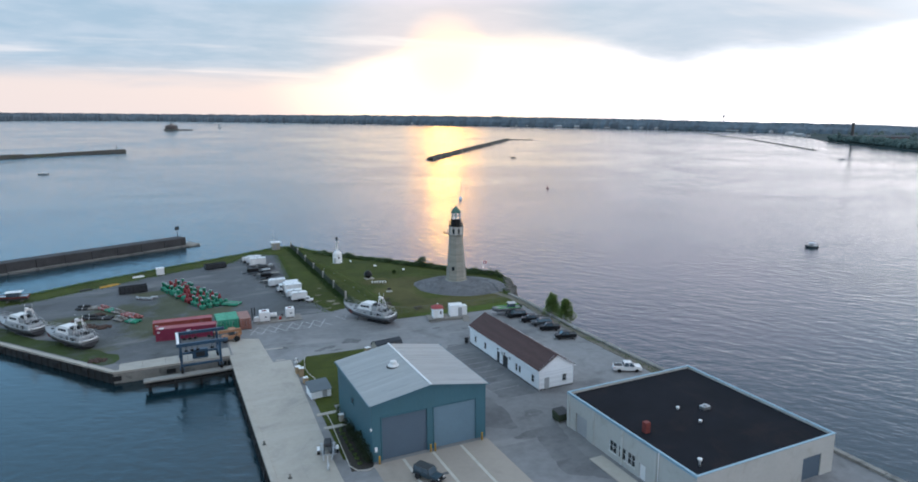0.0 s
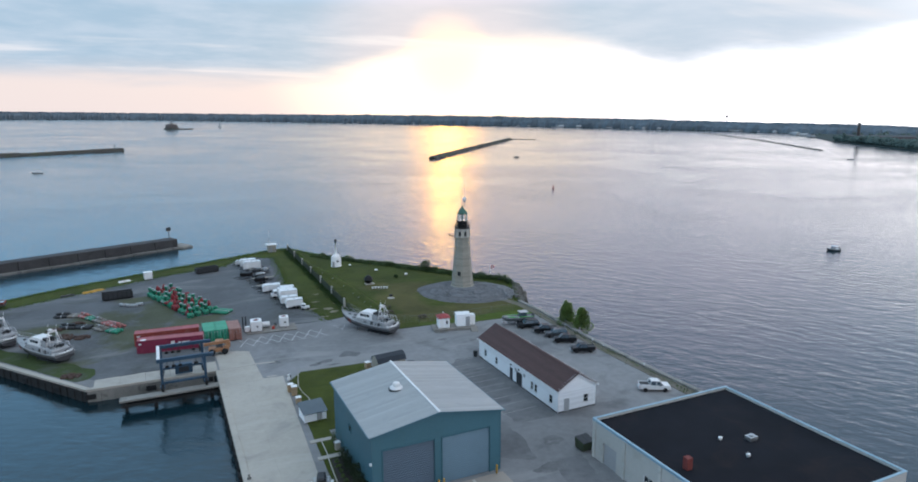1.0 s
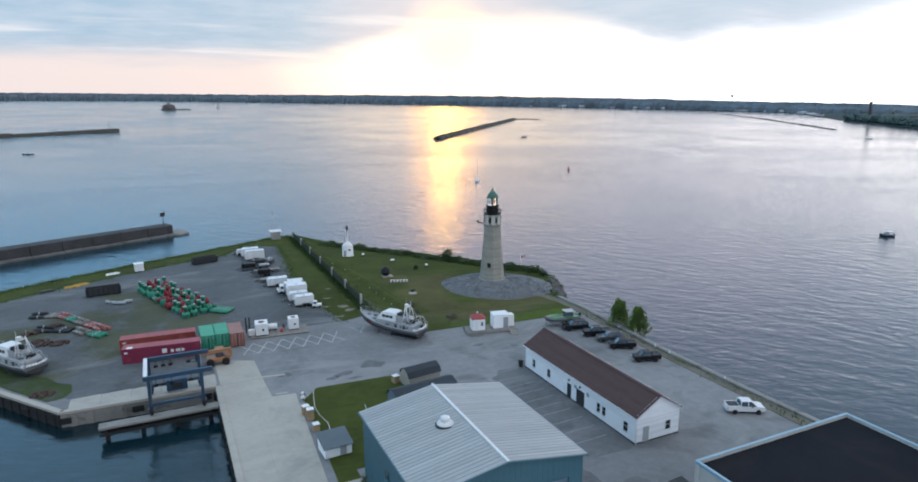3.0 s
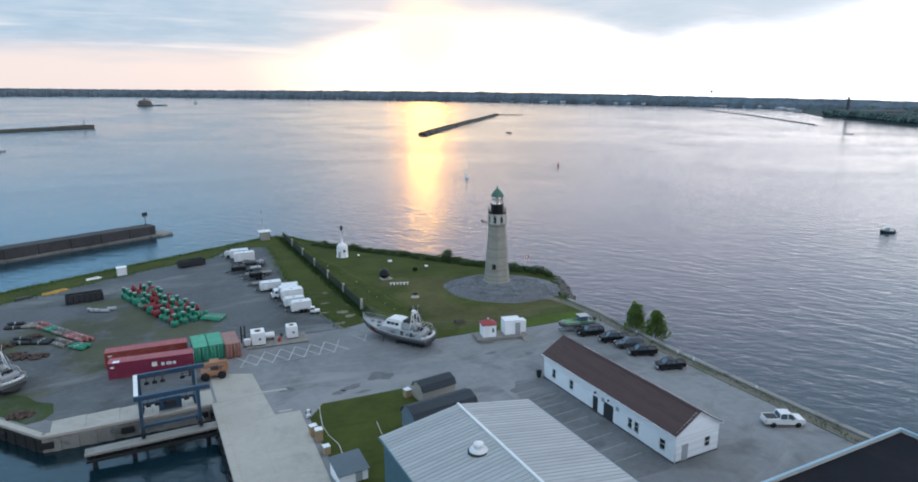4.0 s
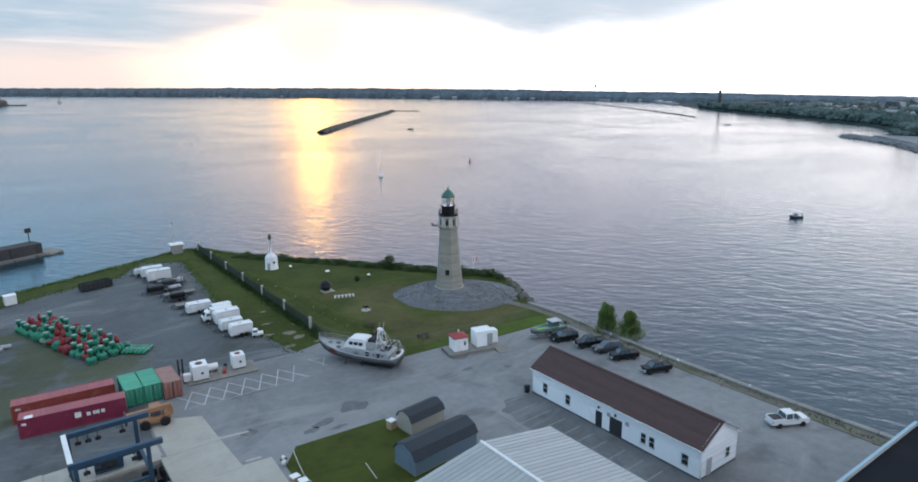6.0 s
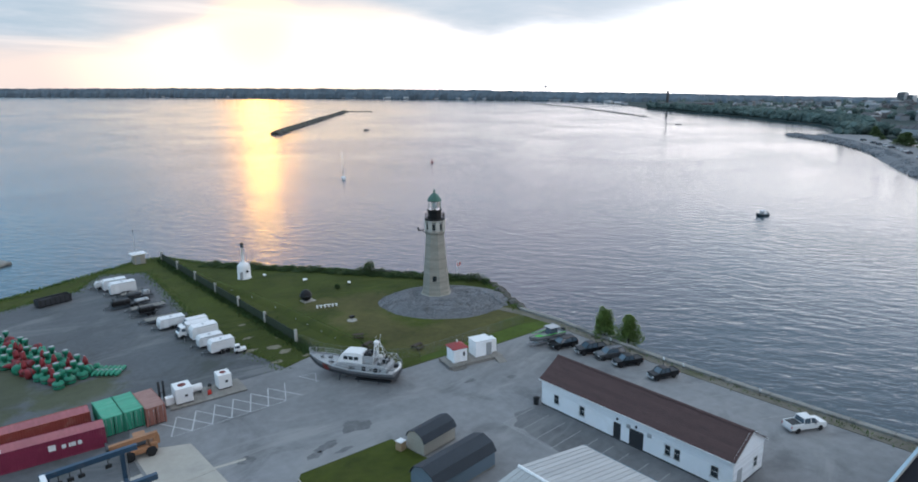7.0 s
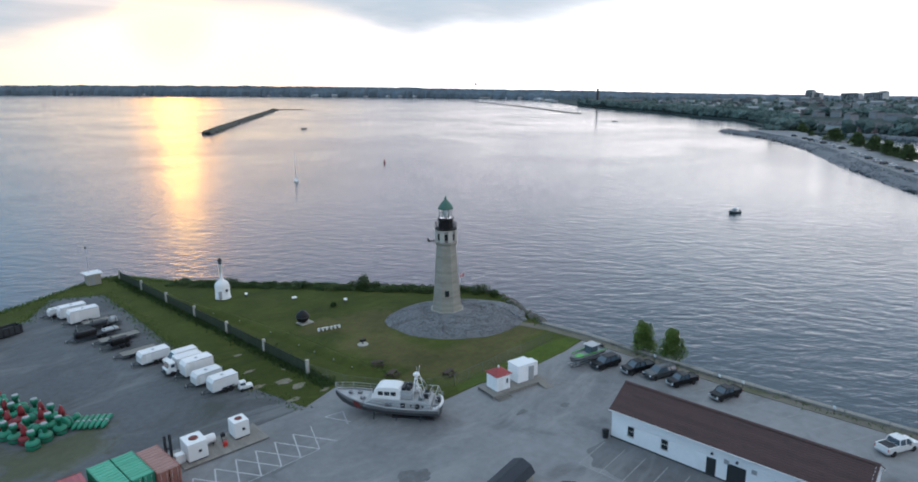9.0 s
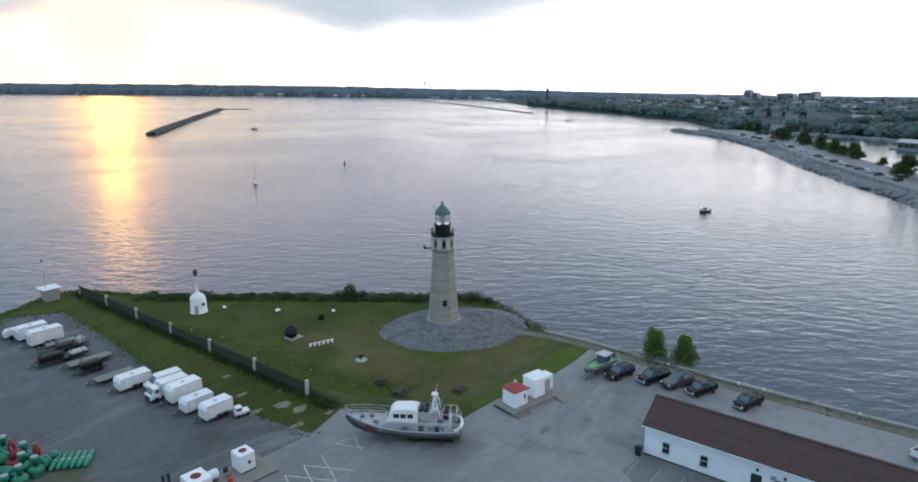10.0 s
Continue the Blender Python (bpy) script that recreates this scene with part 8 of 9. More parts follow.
FAR_ROOF = material("far_roof", (0.098, 0.096, 0.10), 0.9, 0, (0.02, 0.2), (0.3, 0.15), (0.5, 0.1), world_space=True)

# ---- far shore ----
FAR_LINE = [(1440, 1075), (1690, 1350), (1712, 1600), (1600, 2050), (1350, 2750), (985, 3400), (650, 3850), (250, 4330), (-120, 4720), (-900, 4790)]
RIGHT_SHORE = [(520, -260), (600, 40), (643, 145), (667, 196), (676, 228), (668, 262), (650, 302), (690, 308), (738, 321), (815, 358), (868, 400), (922, 470), (1050, 622), (1130, 738), (1240, 885), (1320, 960)]
poly = [(-900, 4860), (600, 4820), (1700, 4100), (2450, 2600), (2500, 900), (2450, -200), (1900, -1500), (1250, -600)] + RIGHT_SHORE + FAR_LINE
poly = poly[::-1]
n = len(poly)
s = Shape()
s.put([(x, y, level(x, y) - 2) for x, y in poly] + [(x, y, level(x, y) + 1.2) for x, y in poly],
      [tuple(range(n, 2 * n))] + [(i, (i + 1) % n, n + (i + 1) % n, n + i) for i in range(n)])
whole("far_land", s, material("far_ground", (0.06, 0.078, 0.075), 0.95, 0, (0.008, 0.35), (0.05, 0.3), (0.2, 0.3), spec=0.05, world_space=True), "low wooded land on the far shore", "shore", kind="structure")


def wood_ridge(line, heights, step, rng, s, back=14, rough=0.16, rows=(0, 1, 2)):
    """The edge of a far wood: a closed bank with an uneven top, in three rows."""
    for row in rows:
        vs, m = [], 0
        for k, ((xa, ya), (xb, yb)) in enumerate(zip(line, line[1:])):
            d = math.hypot(xb - xa, yb - ya)
            nx, ny = (yb - ya) / d, -(xb - xa) / d
            cnt = max(2, int(d / step))
            for i in range(cnt):
                f = i / cnt
                q = 4 + row * back * 1.6 + rng.uniform(-0.3, 0.3) * back
                x, y = xa + (xb - xa) * f + nx * q, ya + (yb - ya) * f + ny * q
                h = (heights[k] + (heights[k + 1] - heights[k]) * f) * (0.72 + 0.14 * row)
                h *= 1 + rough * (noise.noise((x * 0.02, y * 0.02, row)) + rng.uniform(-0.35, 0.35))
                z = level(x, y)
                vs += [(x, y, z), (x + nx * back * 0.15, y + ny * back * 0.15, z + h * rng.uniform(0.45, 0.7)), (x + nx * back * 0.5, y + ny * back * 0.5, z + h), (x + nx * back * 1.3, y + ny * back * 1.3, z + h * rng.uniform(0.6, 0.9)), (x + nx * back * 1.5, y + ny * back * 1.5, z)]
                m += 1
        s.put(vs, [(5 * i + j, 5 * i + j + 1, 5 * i + j + 6, 5 * i + j + 5) for i in range(m - 1) for j in range(4)])


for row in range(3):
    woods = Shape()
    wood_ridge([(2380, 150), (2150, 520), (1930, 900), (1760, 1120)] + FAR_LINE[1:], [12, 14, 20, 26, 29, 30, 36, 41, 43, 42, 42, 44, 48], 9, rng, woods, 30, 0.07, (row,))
    whole("far_wood", woods, HAZED_WOODS, "hazy dark line of woods on the far shore", "woods", kind="stuff")
for k in range(22):
    i = rng.randrange(0, 5)
    f = rng.random()
    (xa, ya), (xb, yb) = FAR_LINE[i], FAR_LINE[i + 1]
    x, y = xa + (xb - xa) * f, ya + (yb - ya) * f
    hs = thing("shore_house", "tiny pale house on the far shore", "house", pose(x + 2, y + 2, level(x, y) + 1.0, 0, 0, rng.uniform(0, 180)), "far shore houses")
    L, wd, hh = rng.uniform(10, 26), rng.uniform(8, 11), rng.uniform(3.5, 5.5)
    part("wall_shell", Shape().box(0, 0, 0, L, wd, hh), FAR_PALE, hs)
    part("roof", Shape().profile([(-wd * 0.55, hh), (wd * 0.55, hh), (0, hh + 2.5)], -L * 0.52, L * 0.52), FAR_ROOF if k % 2 else FAR_PALE, hs)
wt = thing("water_tower", "thin pale water tower on the skyline", "water tower", pose(1830, 1700, level(1830, 1700)), kind="structure")
part("stem", Shape().tube((0, 0, 0), (0, 0, 46), 1.3, 8), FAR_PALE, wt)
part("tank", Shape().lathe([(1.5, 44), (4.5, 47), (5, 50), (3.5, 52), (0.5, 53)], 14), FAR_PALE, wt)
ch = thing("brick_chimney", "tall dark brick chimney by the shore", "chimney", pose(1240, 830, level(1240, 830)), kind="structure")
part("stack", Shape().lathe([(3.4, 0), (2.4, 36), (2.8, 36.5), (2.8, 38)], 14), FAR_BRICK, ch)
FAR_MILL = material("far_mill_wall", (0.2, 0.14, 0.135), 0.85, 0, (0.02, 0.2), (0.3, 0.15), (0.5, 0.1), world_space=True)
mill = thing("brick_works", "long red brick works by the shore", "factory", pose(1262, 800, level(1262, 800) + 1.2, 0, 0, -58), kind="structure")
part("wall_shell", Shape().box(0, 0, 0, 110, 22, 11), FAR_MILL, mill)
part("roof", Shape().profile([(-12, 11), (12, 11), (0, 14)], -56, 56), FAR_ROOF, mill)
for i in range(16):
    part("window", Shape().box(-52 + i * 7, 11.1, 4, 3, 0.3, 4), WIN, mill)

# woods and town on the right shore
def ashore(x, y, inset=6.0):
    """Whether a place lies on the far land, a little back from its edge."""
    odd = False
    for (xa, ya), (xb, yb) in zip(poly, poly[1:] + poly[:1]):
        if (ya > y) != (yb > y) and x < (xb - xa) * (y - ya) / (yb - ya) + xa:
            odd = not odd
        d = Vector((xb - xa, yb - ya))
        f = min(1.0, max(0.0, ((x - xa) * d.x + (y - ya) * d.y) / max(1e-6, d.length_squared)))
        if math.hypot(x - xa - d.x * f, y - ya - d.y * f) < inset:
            return False
    return odd


def crown_blobs(s, x, y, h, rng, n=5):
    """A far tree: a few leafy masses over each other."""
    z = level(x, y) + 1.0
    for q in range(n):
        u = rng.uniform(0.2, 0.78)
        s.rock(x + rng.uniform(-0.32, 0.32) * h, y + rng.uniform(-0.32, 0.32) * h, z + h * u, h * (0.38 - 0.2 * abs(u - 0.45)), rng, 0.95)


# Park leaves lifted and blued: the haze in between is painted in.
PARK_LEAF_HAZED = material("hazed_park_leaf", (0.085, 0.118, 0.108), 0.95, 0, (0.02, 1.0), (0.1, 0.4), (0.4, 0.4), spec=0.05, world_space=True)
near_woods, far_woods = Shape(), Shape()
for k in range(5200):
    far_out = k % 2
    reach = 620 + (1750 if far_out else 620) * rng.random() ** 1.2
    turn = radians(rng.uniform(-6, 44))
    x, y = -9 + reach * math.cos(turn), 88 + reach * math.sin(turn)
    if not ashore(x, y) or (690 < x < 800 and 130 < y < 285):
        continue
    if noise.noise((x * 0.006, y * 0.006, 1.7)) < (-0.12 if reach < 1100 else 0.0):
        continue
    h = (rng.uniform(7, 13) if k % 7 else rng.uniform(12, 16)) * (1.0 if reach < 1300 else 0.75)
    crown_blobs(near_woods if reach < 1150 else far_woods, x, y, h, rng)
for k in range(1500):
    # trees crowd down to the waterline of the park
    i = rng.randrange(7, 14)
    (xa, ya), (xb, yb) = RIGHT_SHORE[i], RIGHT_SHORE[i + 1]
    f, inland, d = rng.random(), 8 + 45 * rng.random() ** 1.6, math.hypot(xb - xa, yb - ya)
    if rng.random() > d / 210:
        continue
    x, y = xa + (xb - xa) * f + (yb - ya) / d * inland, ya + (yb - ya) * f - (xb - xa) / d * inland
    crown_blobs(near_woods, x, y, rng.uniform(7, 14) if i > 8 else rng.uniform(4, 8), rng)
whole("park_woods", near_woods, PARK_LEAF_HAZED, "dark green park trees along the far bank", "woods", kind="stuff")
# Town leaves stand farther off, so more haze goes into their colour.
whole("town_woods", far_woods, material("hazed_town_leaf", (0.115, 0.145, 0.13), 0.95, 0, (0.012, 0.9), (0.06, 0.4), (0.4, 0.4), spec=0.05, world_space=True), "far trees between the houses of the town", "woods", kind="stuff")
for k in range(190):
    reach, turn = 860 + 1350 * rng.random() ** 1.1, radians(rng.uniform(-4, 26))
    x, y = -9 + reach * math.cos(turn), 88 + reach * math.sin(turn)
    if not ashore(x, y, 30):
        continue
    hs = thing("town_building", "small far town building among trees", "building", pose(x, y, level(x, y) + 1.2, 0, 0, rng.uniform(0, 90)), "town buildings")
    L, wd, hh = rng.uniform(9, 26), rng.uniform(8, 13), rng.uniform(5, 10.5) * (1.25 if k % 8 == 0 else 1.0)
    part("wall_shell", Shape().box(0, 0, 0, L, wd, hh), (FAR_BRICK, FAR_GREY, FAR_GREY, FAR_PALE, FAR_GREY)[k % 5], hs)
    if k % 3:
        part("roof", Shape().profile([(-wd * 0.55, hh), (wd * 0.55, hh), (0, hh + wd * 0.28)], -L * 0.52, L * 0.52), FAR_ROOF if k % 4 else FAR_GREY, hs)
    else:
        part("roof", Shape().box(0, 0, hh, L + 0.6, wd + 0.6, 0.6), FAR_GREY, hs)
    for i in range(2):
        part("window_row", Shape().box(0, -wd / 2 - 0.1, 1.6 + i * hh / 2.4, L * 0.85, 0.2, 1.2), WIN, hs)
for x, y, L, hh in ((2094, 638, 22, 30), (2101, 628, 42, 22), (2128, 540, 54, 21), (2150, 487, 54, 23), (2158, 468, 22, 27), (1120, 560, 30, 9), (1600, 640, 40, 12)):
    hs = thing("tower_block", "tall far block on the town skyline", "building", pose(x, y, level(x, y) + 1.2, 0, 0, 70), kind="structure")
    part("wall_shell", Shape().box(0, 0, 0, L, 16, hh), FAR_PALE, hs)
    part("roof", Shape().box(0, 0, hh, L * 0.5, 9, 1.6), FAR_GREY, hs)
    for i in range(9):
        part("window_row", Shape().box(0, 8.1, 2 + i * hh / 10, L * 0.9, 0.3, hh / 16), WIN, hs)
# brick terraces over the marina
for i in range(10):
    row, k0 = divmod(i, 5)
    x, y = 720 - 12 * k0 + 2.2 * k0 * k0 + 24 * row, 251 - 24.5 * k0 - 6 * row
    hs = thing("terrace_house", "red-brown brick terrace with gabled roofs", "house", pose(x, y, level(x, y) + 1.2, 0, 0, 71), "brick terraces")
    part("wall_shell", Shape().box(0, 0, 0, 24, 10, 5.5), FAR_PALE if i == 0 else FAR_MILL, hs)
    for k in range(4):
        part("roof_gable", Shape().profile([(-5.5, 5.5), (5.5, 5.5), (0, 8.4)], -12 + k * 6.2, -12 + k * 6.2 + 5.4), FAR_ROOF, hs)
        for z in (1, 3.3):
            part("window", Shape().box(-9.3 + k * 6.2, 5.05, z, 1.7, 0.2, 1.3), FAR_PALE, hs)
rubble_wall("marina_wall", "grey stone wall along the marina", [(604, 50), (641, 146), (664, 196), (670, 224)], 2.6, 4.0, 1.2, ROCK, 0.8)
quay_house = thing("dock_house", "low dark dock house with pale roof over the marina", "building", pose(556, 118, level(556, 118) + 0.2, 0, 0, 62), kind="structure")
part("deck", Shape().box(0, 0, -1.0, 34, 16, 2.2), FAR_GREY, quay_house)
part("wall_shell", Shape().box(0, 0, 1.2, 26, 10, 4.2), FAR_BRICK, quay_house)
part("roof", Shape().profile([(-6.5, 5.4), (6.5, 5.4), (0, 7.6)], -14, 14), FAR_PALE, quay_house)
for i in range(6):
    part("window", Shape().box(-11 + i * 4.4, 5.1, 2.2, 2.4, 0.2, 1.6), WIN, quay_house)

# promenade on the rocky bank
BANK = [(190, 42), (250, 80), (298, 106), (347, 135), (412, 170), (505, 214), (580, 262)]
rubble_wall("promenade_bank", "grey rock bank of the promenade", [(p[0] + 4.5, p[1] - 6.5) for p in BANK] + [(618, 292), (638, 318), (648, 326)], 2.9, 9.5, 1.1, ROCK, 3.6)
side_a = [(p[0] + 7, p[1] - 10) for p in BANK]
side_b = [(p[0] + 23, p[1] - 33) for p in BANK] + [(640, 250), (668, 268), (652, 306)]
ring = (side_a + side_b[::-1])[::-1]
n = len(ring)
s = Shape()
s.put([(x, y, level(x, y) - 1.5) for x, y in ring] + [(x, y, level(x, y) + 2.5) for x, y in ring],
      [tuple(range(n, 2 * n))] + [(i, (i + 1) % n, n + (i + 1) % n, n + i) for i in range(n)])
whole("promenade", s, ASPHALT, "grey promenade with parking behind the rock bank", "promenade", kind="structure")
rng = random.Random(77)


def along(f, dx, dy):
    """A place on the promenade, f from 0 to 1 along it."""
    f *= len(BANK) - 1.001
    k = int(f)
    x = BANK[k][0] + (BANK[k + 1][0] - BANK[k][0]) * (f - k) + dx
    y = BANK[k][1] + (BANK[k + 1][1] - BANK[k][1]) * (f - k) + dy
    return x, y, level(x, y) + 2.5


proto = None
for x, y, k1 in ((661, 262, 0.9), (650, 257, 0.6), (612, 238, 0.5), (566, 214, 1.1), (556, 209, 1.1), (530, 190, 1.1), (522, 186, 0.8), (502, 174, 1.0), (492, 170, 0.9), (482, 163, 0.9), (470, 158, 1.0), (460, 152, 0.8), (447, 145, 1.05), (440, 141, 0.8), (413, 126, 0.55), (362, 112, 1.1), (352, 104, 1.2), (341, 99, 1.0), (676, 292, 0.7)):
    x, y = x + rng.uniform(-2, 2), y + rng.uniform(-2, 2)
    z = level(x, y) + 2.1
    if proto is None:
        proto = tree("promenade_tree", "round dark green tree on the promenade", "tree", x, y, z, 10.0, 13.0, rng, 3600, 0.5, LEAF_MID, "promenade trees")
        proto.scale = (k1, k1, k1)
    else:
        q = copy_thing(proto, pose(x, y, z, 0, 0, rng.uniform(0, 360)))
        q.scale = (k1 * rng.uniform(0.9, 1.1), k1, k1 * rng.uniform(0.85, 1.1))
car0 = {}
for i in range(40):
    if rng.random() < 0.2:
        continue
    x, y, z = along(i / 39.0, 10.5, -14.5)
    m = pose(x, y, z + 0.003, 0, 0, 60)
    key = rng.choice(("w", "b", "g"))
    if key not in car0:
        car0[key] = suv({"w": "white", "b": "black", "g": "grey"}[key] + " car parked on the promenade", m, {"w": CAR_WHITE, "b": CAR_BLACK, "g": CAR_GREY}[key], "promenade cars")
    else:
        copy_thing(car0[key], m)
mb = motor_boat("white motor boat moored in the marina", 505, 120, 20, 10)
tagged(mb, group="moored boats")
for i in range(14):
    x, y, z = along(0.50 + 0.02 * (i % 7), 36 + 9 * (i // 7) + rng.uniform(-2, 2), -52 - 12 * (i // 7) + rng.uniform(-2, 2))
    copy_thing(mb, pose(x, y, level(x, y) - 0.25, 0, 0, 20 + rng.uniform(-6, 6)))

# ---- ground marks ----
rng = random.Random(91)


def stripe(s, a, b, w, z=0.006):
    a, b = Vector((*a, 0)), Vector((*b, 0))
    d = (b - a).normalized()
    n = Vector((-d.y, d.x, 0)) * w / 2
    s.put([(*(p.xy), z) for p in (a - n, b - n, b + n, a + n)], [(0, 1, 2, 3)])


marks = thing("road_marking", "worn white hatched markings on the asphalt", "marking", kind="structure")
FAINT = material("faint_paint", (0.255, 0.255, 0.25), 0.75, 0, (0.4, 0.3), (5, 0.2), (20, 0.1), ((0.21, 0.21, 0.21), 0.7, 0.9), world_space=True)
for i in range(-1, 6):
    # each upright bar is crossed by the slanting bar of the bay before it
    hi, lo, lo2 = (18.0 + 2.56 * i, 145.0 - 0.05 * i), (15.8 + 2.54 * i, 140.1 - 0.11 * i), (20.9 + 2.54 * i, 139.8 - 0.07 * i)
    for k, (a, b) in enumerate(((hi, lo), (hi, lo2))):
        if i < 0 and k == 0:
            continue
        s = Shape()
        stripe(s, a, b, 0.17, 0.006 + 0.002 * k)
        part("line", s, LINE, marks)
for a, b, wd in (((33.4, 144.7), (31.1, 139.5), 0.12), ((15.8, 140.0), (31.1, 139.4), 0.07), ((36.1, 145.4), (37.6, 141.8), 0.14), ((38.6, 144.8), (37.0, 141.7), 0.14), ((36.1, 145.4), (38.6, 144.8), 0.09)):
    s = Shape()
    stripe(s, a, b, wd, 0.010)
    part("line", s, LINE, marks)
BAY_PAINT = material("beige_paint", (0.43, 0.395, 0.345), 0.75, 0, (0.4, 0.2), (5, 0.15), (20, 0.1), ((0.36, 0.32, 0.28), 0.7, 0.8), world_space=True)
stalls = thing("parking_marking", "faint white parking stall lines by the house", "marking", kind="structure")
for y in (114.6, 111.9, 109.2, 106.5, 103.9, 101.6, 99.4, 96.7, 94.0, 91.3):
    s = Shape()
    stripe(s, (49.3, y), (55.3, y + 0.2), 0.12)
    part("line", s, FAINT, stalls)
s = Shape()
stripe(s, (49.2, 91), (49.3, 114.6), 0.1)
part("line", s, FAINT, stalls)
for y in (112.4, 109.0, 105.4, 101.0, 97.0, 93.0):
    s = Shape()
    stripe(s, (75.0, y), (80.0, y - 2.6), 0.1)
    part("line", s, FAINT, stalls)
for x in (27.9, 32.35, 36.75):
    s = Shape()
    stripe(s, (x, 58.3), (x, 76.7), 0.42, 0.036)
    part("line", s, PALE_STONE, stalls)
strips = thing("concrete_strip", "pale concrete strips set in the asphalt", "concrete", kind="structure")
for a, b, w2 in (((17.2, 129.6), (20.8, 129.0), 0.5), ((18.2, 122.4), (20.0, 122.2), 0.4), ((17.3, 121.6), (20.6, 121.2), 0.5)):
    s = Shape()
    stripe(s, a, b, w2, 0.009)
    part("strip", s, CONCRETE, strips)

OIL = material("dark_asphalt_patch", (0.125, 0.125, 0.128), 0.85, 0, (0.4, 0.4), (2, 0.25), (25, 0.1), ((0.19, 0.19, 0.192), 0.7, 0.9), world_space=True)
patches = thing("asphalt_patch", "dark stains and mended patches in the asphalt", "patch", kind="structure")
for x, y, a, b in ((34.5, 127.0, 2.1, 1.5), (29.4, 125.0, 1.7, 0.9), (27.2, 124.2, 1.2, 0.6), (20.7, 128.7, 1.2, 1.0), (24.5, 139.3, 2.6, 0.35), (30.6, 123.0, 1.3, 0.5), (54.4, 126.8, 1.0, 0.5), (59.9, 123.6, 0.8, 0.6), (51.5, 81.0, 1.8, 1.2), (47.5, 75.0, 2.5, 1.2), (31.8, 70.8, 0.5, 0.35)):
    pts = []
    for i in range(36):
        t = 2 * math.pi * i / 36
        k = 0.95 + 0.4 * noise.noise((x + math.cos(t) * 1.4, y + math.sin(t) * 1.4, 0.5)) + 0.22 * noise.noise((x + math.cos(t) * 4.0, y + math.sin(t) * 4.0, 2.5))
        pts.append((x + a * k * math.cos(t), y + b * k * math.sin(t)))
    part("patch", Shape().sheet(pts, 0.035 if y < 72 else 0.004), OIL, patches)
OLD_ASPHALT = material("old_asphalt", (0.135, 0.135, 0.14), 0.88, 0, (0.08, 0.35), (0.9, 0.25), (25, 0.1), ((0.085, 0.085, 0.09), 0.2, 0.75), world_space=True, worn=((0.20, 0.20, 0.2), 0.1, 0.7))
for pts in ([(49.4, 88.0), (55.9, 87.2), (56.85, 88.2), (56.85, 114.8), (52.5, 115.6), (50.0, 113.0), (49.2, 101.0)], [(42.2, 80.0), (46.8, 77.5), (48.2, 84.0), (47.0, 93.0), (42.6, 95.0)], [(46.0, 64.0), (51.0, 60.0), (51.6, 70.0), (53.2, 76.2), (48.4, 77.0)]):
    ring = []
    for k, (xa, ya) in enumerate(pts):
        xb, yb = pts[(k + 1) % len(pts)]
        for i in range(9):
            x, y = xa + (xb - xa) * i / 9, ya + (yb - ya) * i / 9
            rough = 0.0 if x > 56.5 else 0.5
            ring.append((x + rough * noise.noise((x * 0.8, y * 0.8, 3.0)), y + rough * noise.noise((x * 0.8, y * 0.8, 8.0))))
    part("old_surface", Shape().sheet(ring, 0.003), OLD_ASPHALT, patches, "darker older asphalt")
DIRT = material("pale_dirt", (0.165, 0.15, 0.125), 0.95, 0, (0.12, 0.3), (1.2, 0.2), (12, 0.3), ((0.085, 0.09, 0.045), 0.09, 0.7), 0.1, True)
verge = [(80.2, 70), (83.0, 70), (81.7, 95), (81.5, 112), (81.9, 125), (82.7, 134.4), (82.2, 143.5), (80.8, 147.4), (79.2, 147.0), (80.6, 141), (80.9, 134.2), (80.2, 124), (79.9, 111), (80.1, 95)]
whole("verge", Shape().prism(verge, 0.0, 0.07 + 0.012), DIRT, "dry dirt verge along the sea wall", "verge", kind="structure")

# ---- planting beside the hall ----
MULCH = material("dark_mulch", (0.035, 0.03, 0.026), 0.95, 0, (0.4, 0.3), (4, 0.3), (12, 0.4), world_space=True)
whole("planting_bed", Shape().prism([(20.5, 76.6), (23.3, 76.4), (23.75, 77.2), (23.75, 89.4), (21.6, 89.4)], 0.0, 0.085), MULCH, "dark mulched planting bed along the hall", "planting bed", kind="structure")
for y in (90.2, 95.2):
    whole("walkway", Shape().box(21.9, y, 0, 3.7, 0.9, 0.1, pose(0, 0, 0, 0, 0, 0)), CONCRETE, "short pale concrete walkway to the hall", "path", kind="structure")
for i in range(9):
    bush("bed_plant", "small yellow-green plant in the bed", 21.9 + 0.08 * i * 0.3, 77.8 + i * 1.3, 0.08, 0.75, 0.5, rng, 120, 0.09, LEAF, "bed plants")
for i in range(7):
    bush("hedge_plant", "tall dark shrub along the hall wall", 23.1 + 0.1 * (i % 2), 77.9 + i * 1.65, 0.08, 1.75, 1.7 + 0.25 * ((i * 5) % 4), rng, 420, 0.13, DEEP_LEAF, "hedge plants")
bush("upright_shrub", "slim dark conifer by the walkway", 22.9, 92.6, 0.06, 0.8, 2.4, rng, 420, 0.1, LEAF_DARK)
edge = thing("bed_edging", "pale curved edging round the planting bed", "edging", kind="structure")
pts = [(21.6, 94.6), (21.5, 90.8), (21.3, 89.0), (20.9, 83.0), (20.6, 78.0), (21.2, 76.5), (22.6, 75.9), (23.6, 76.4)]
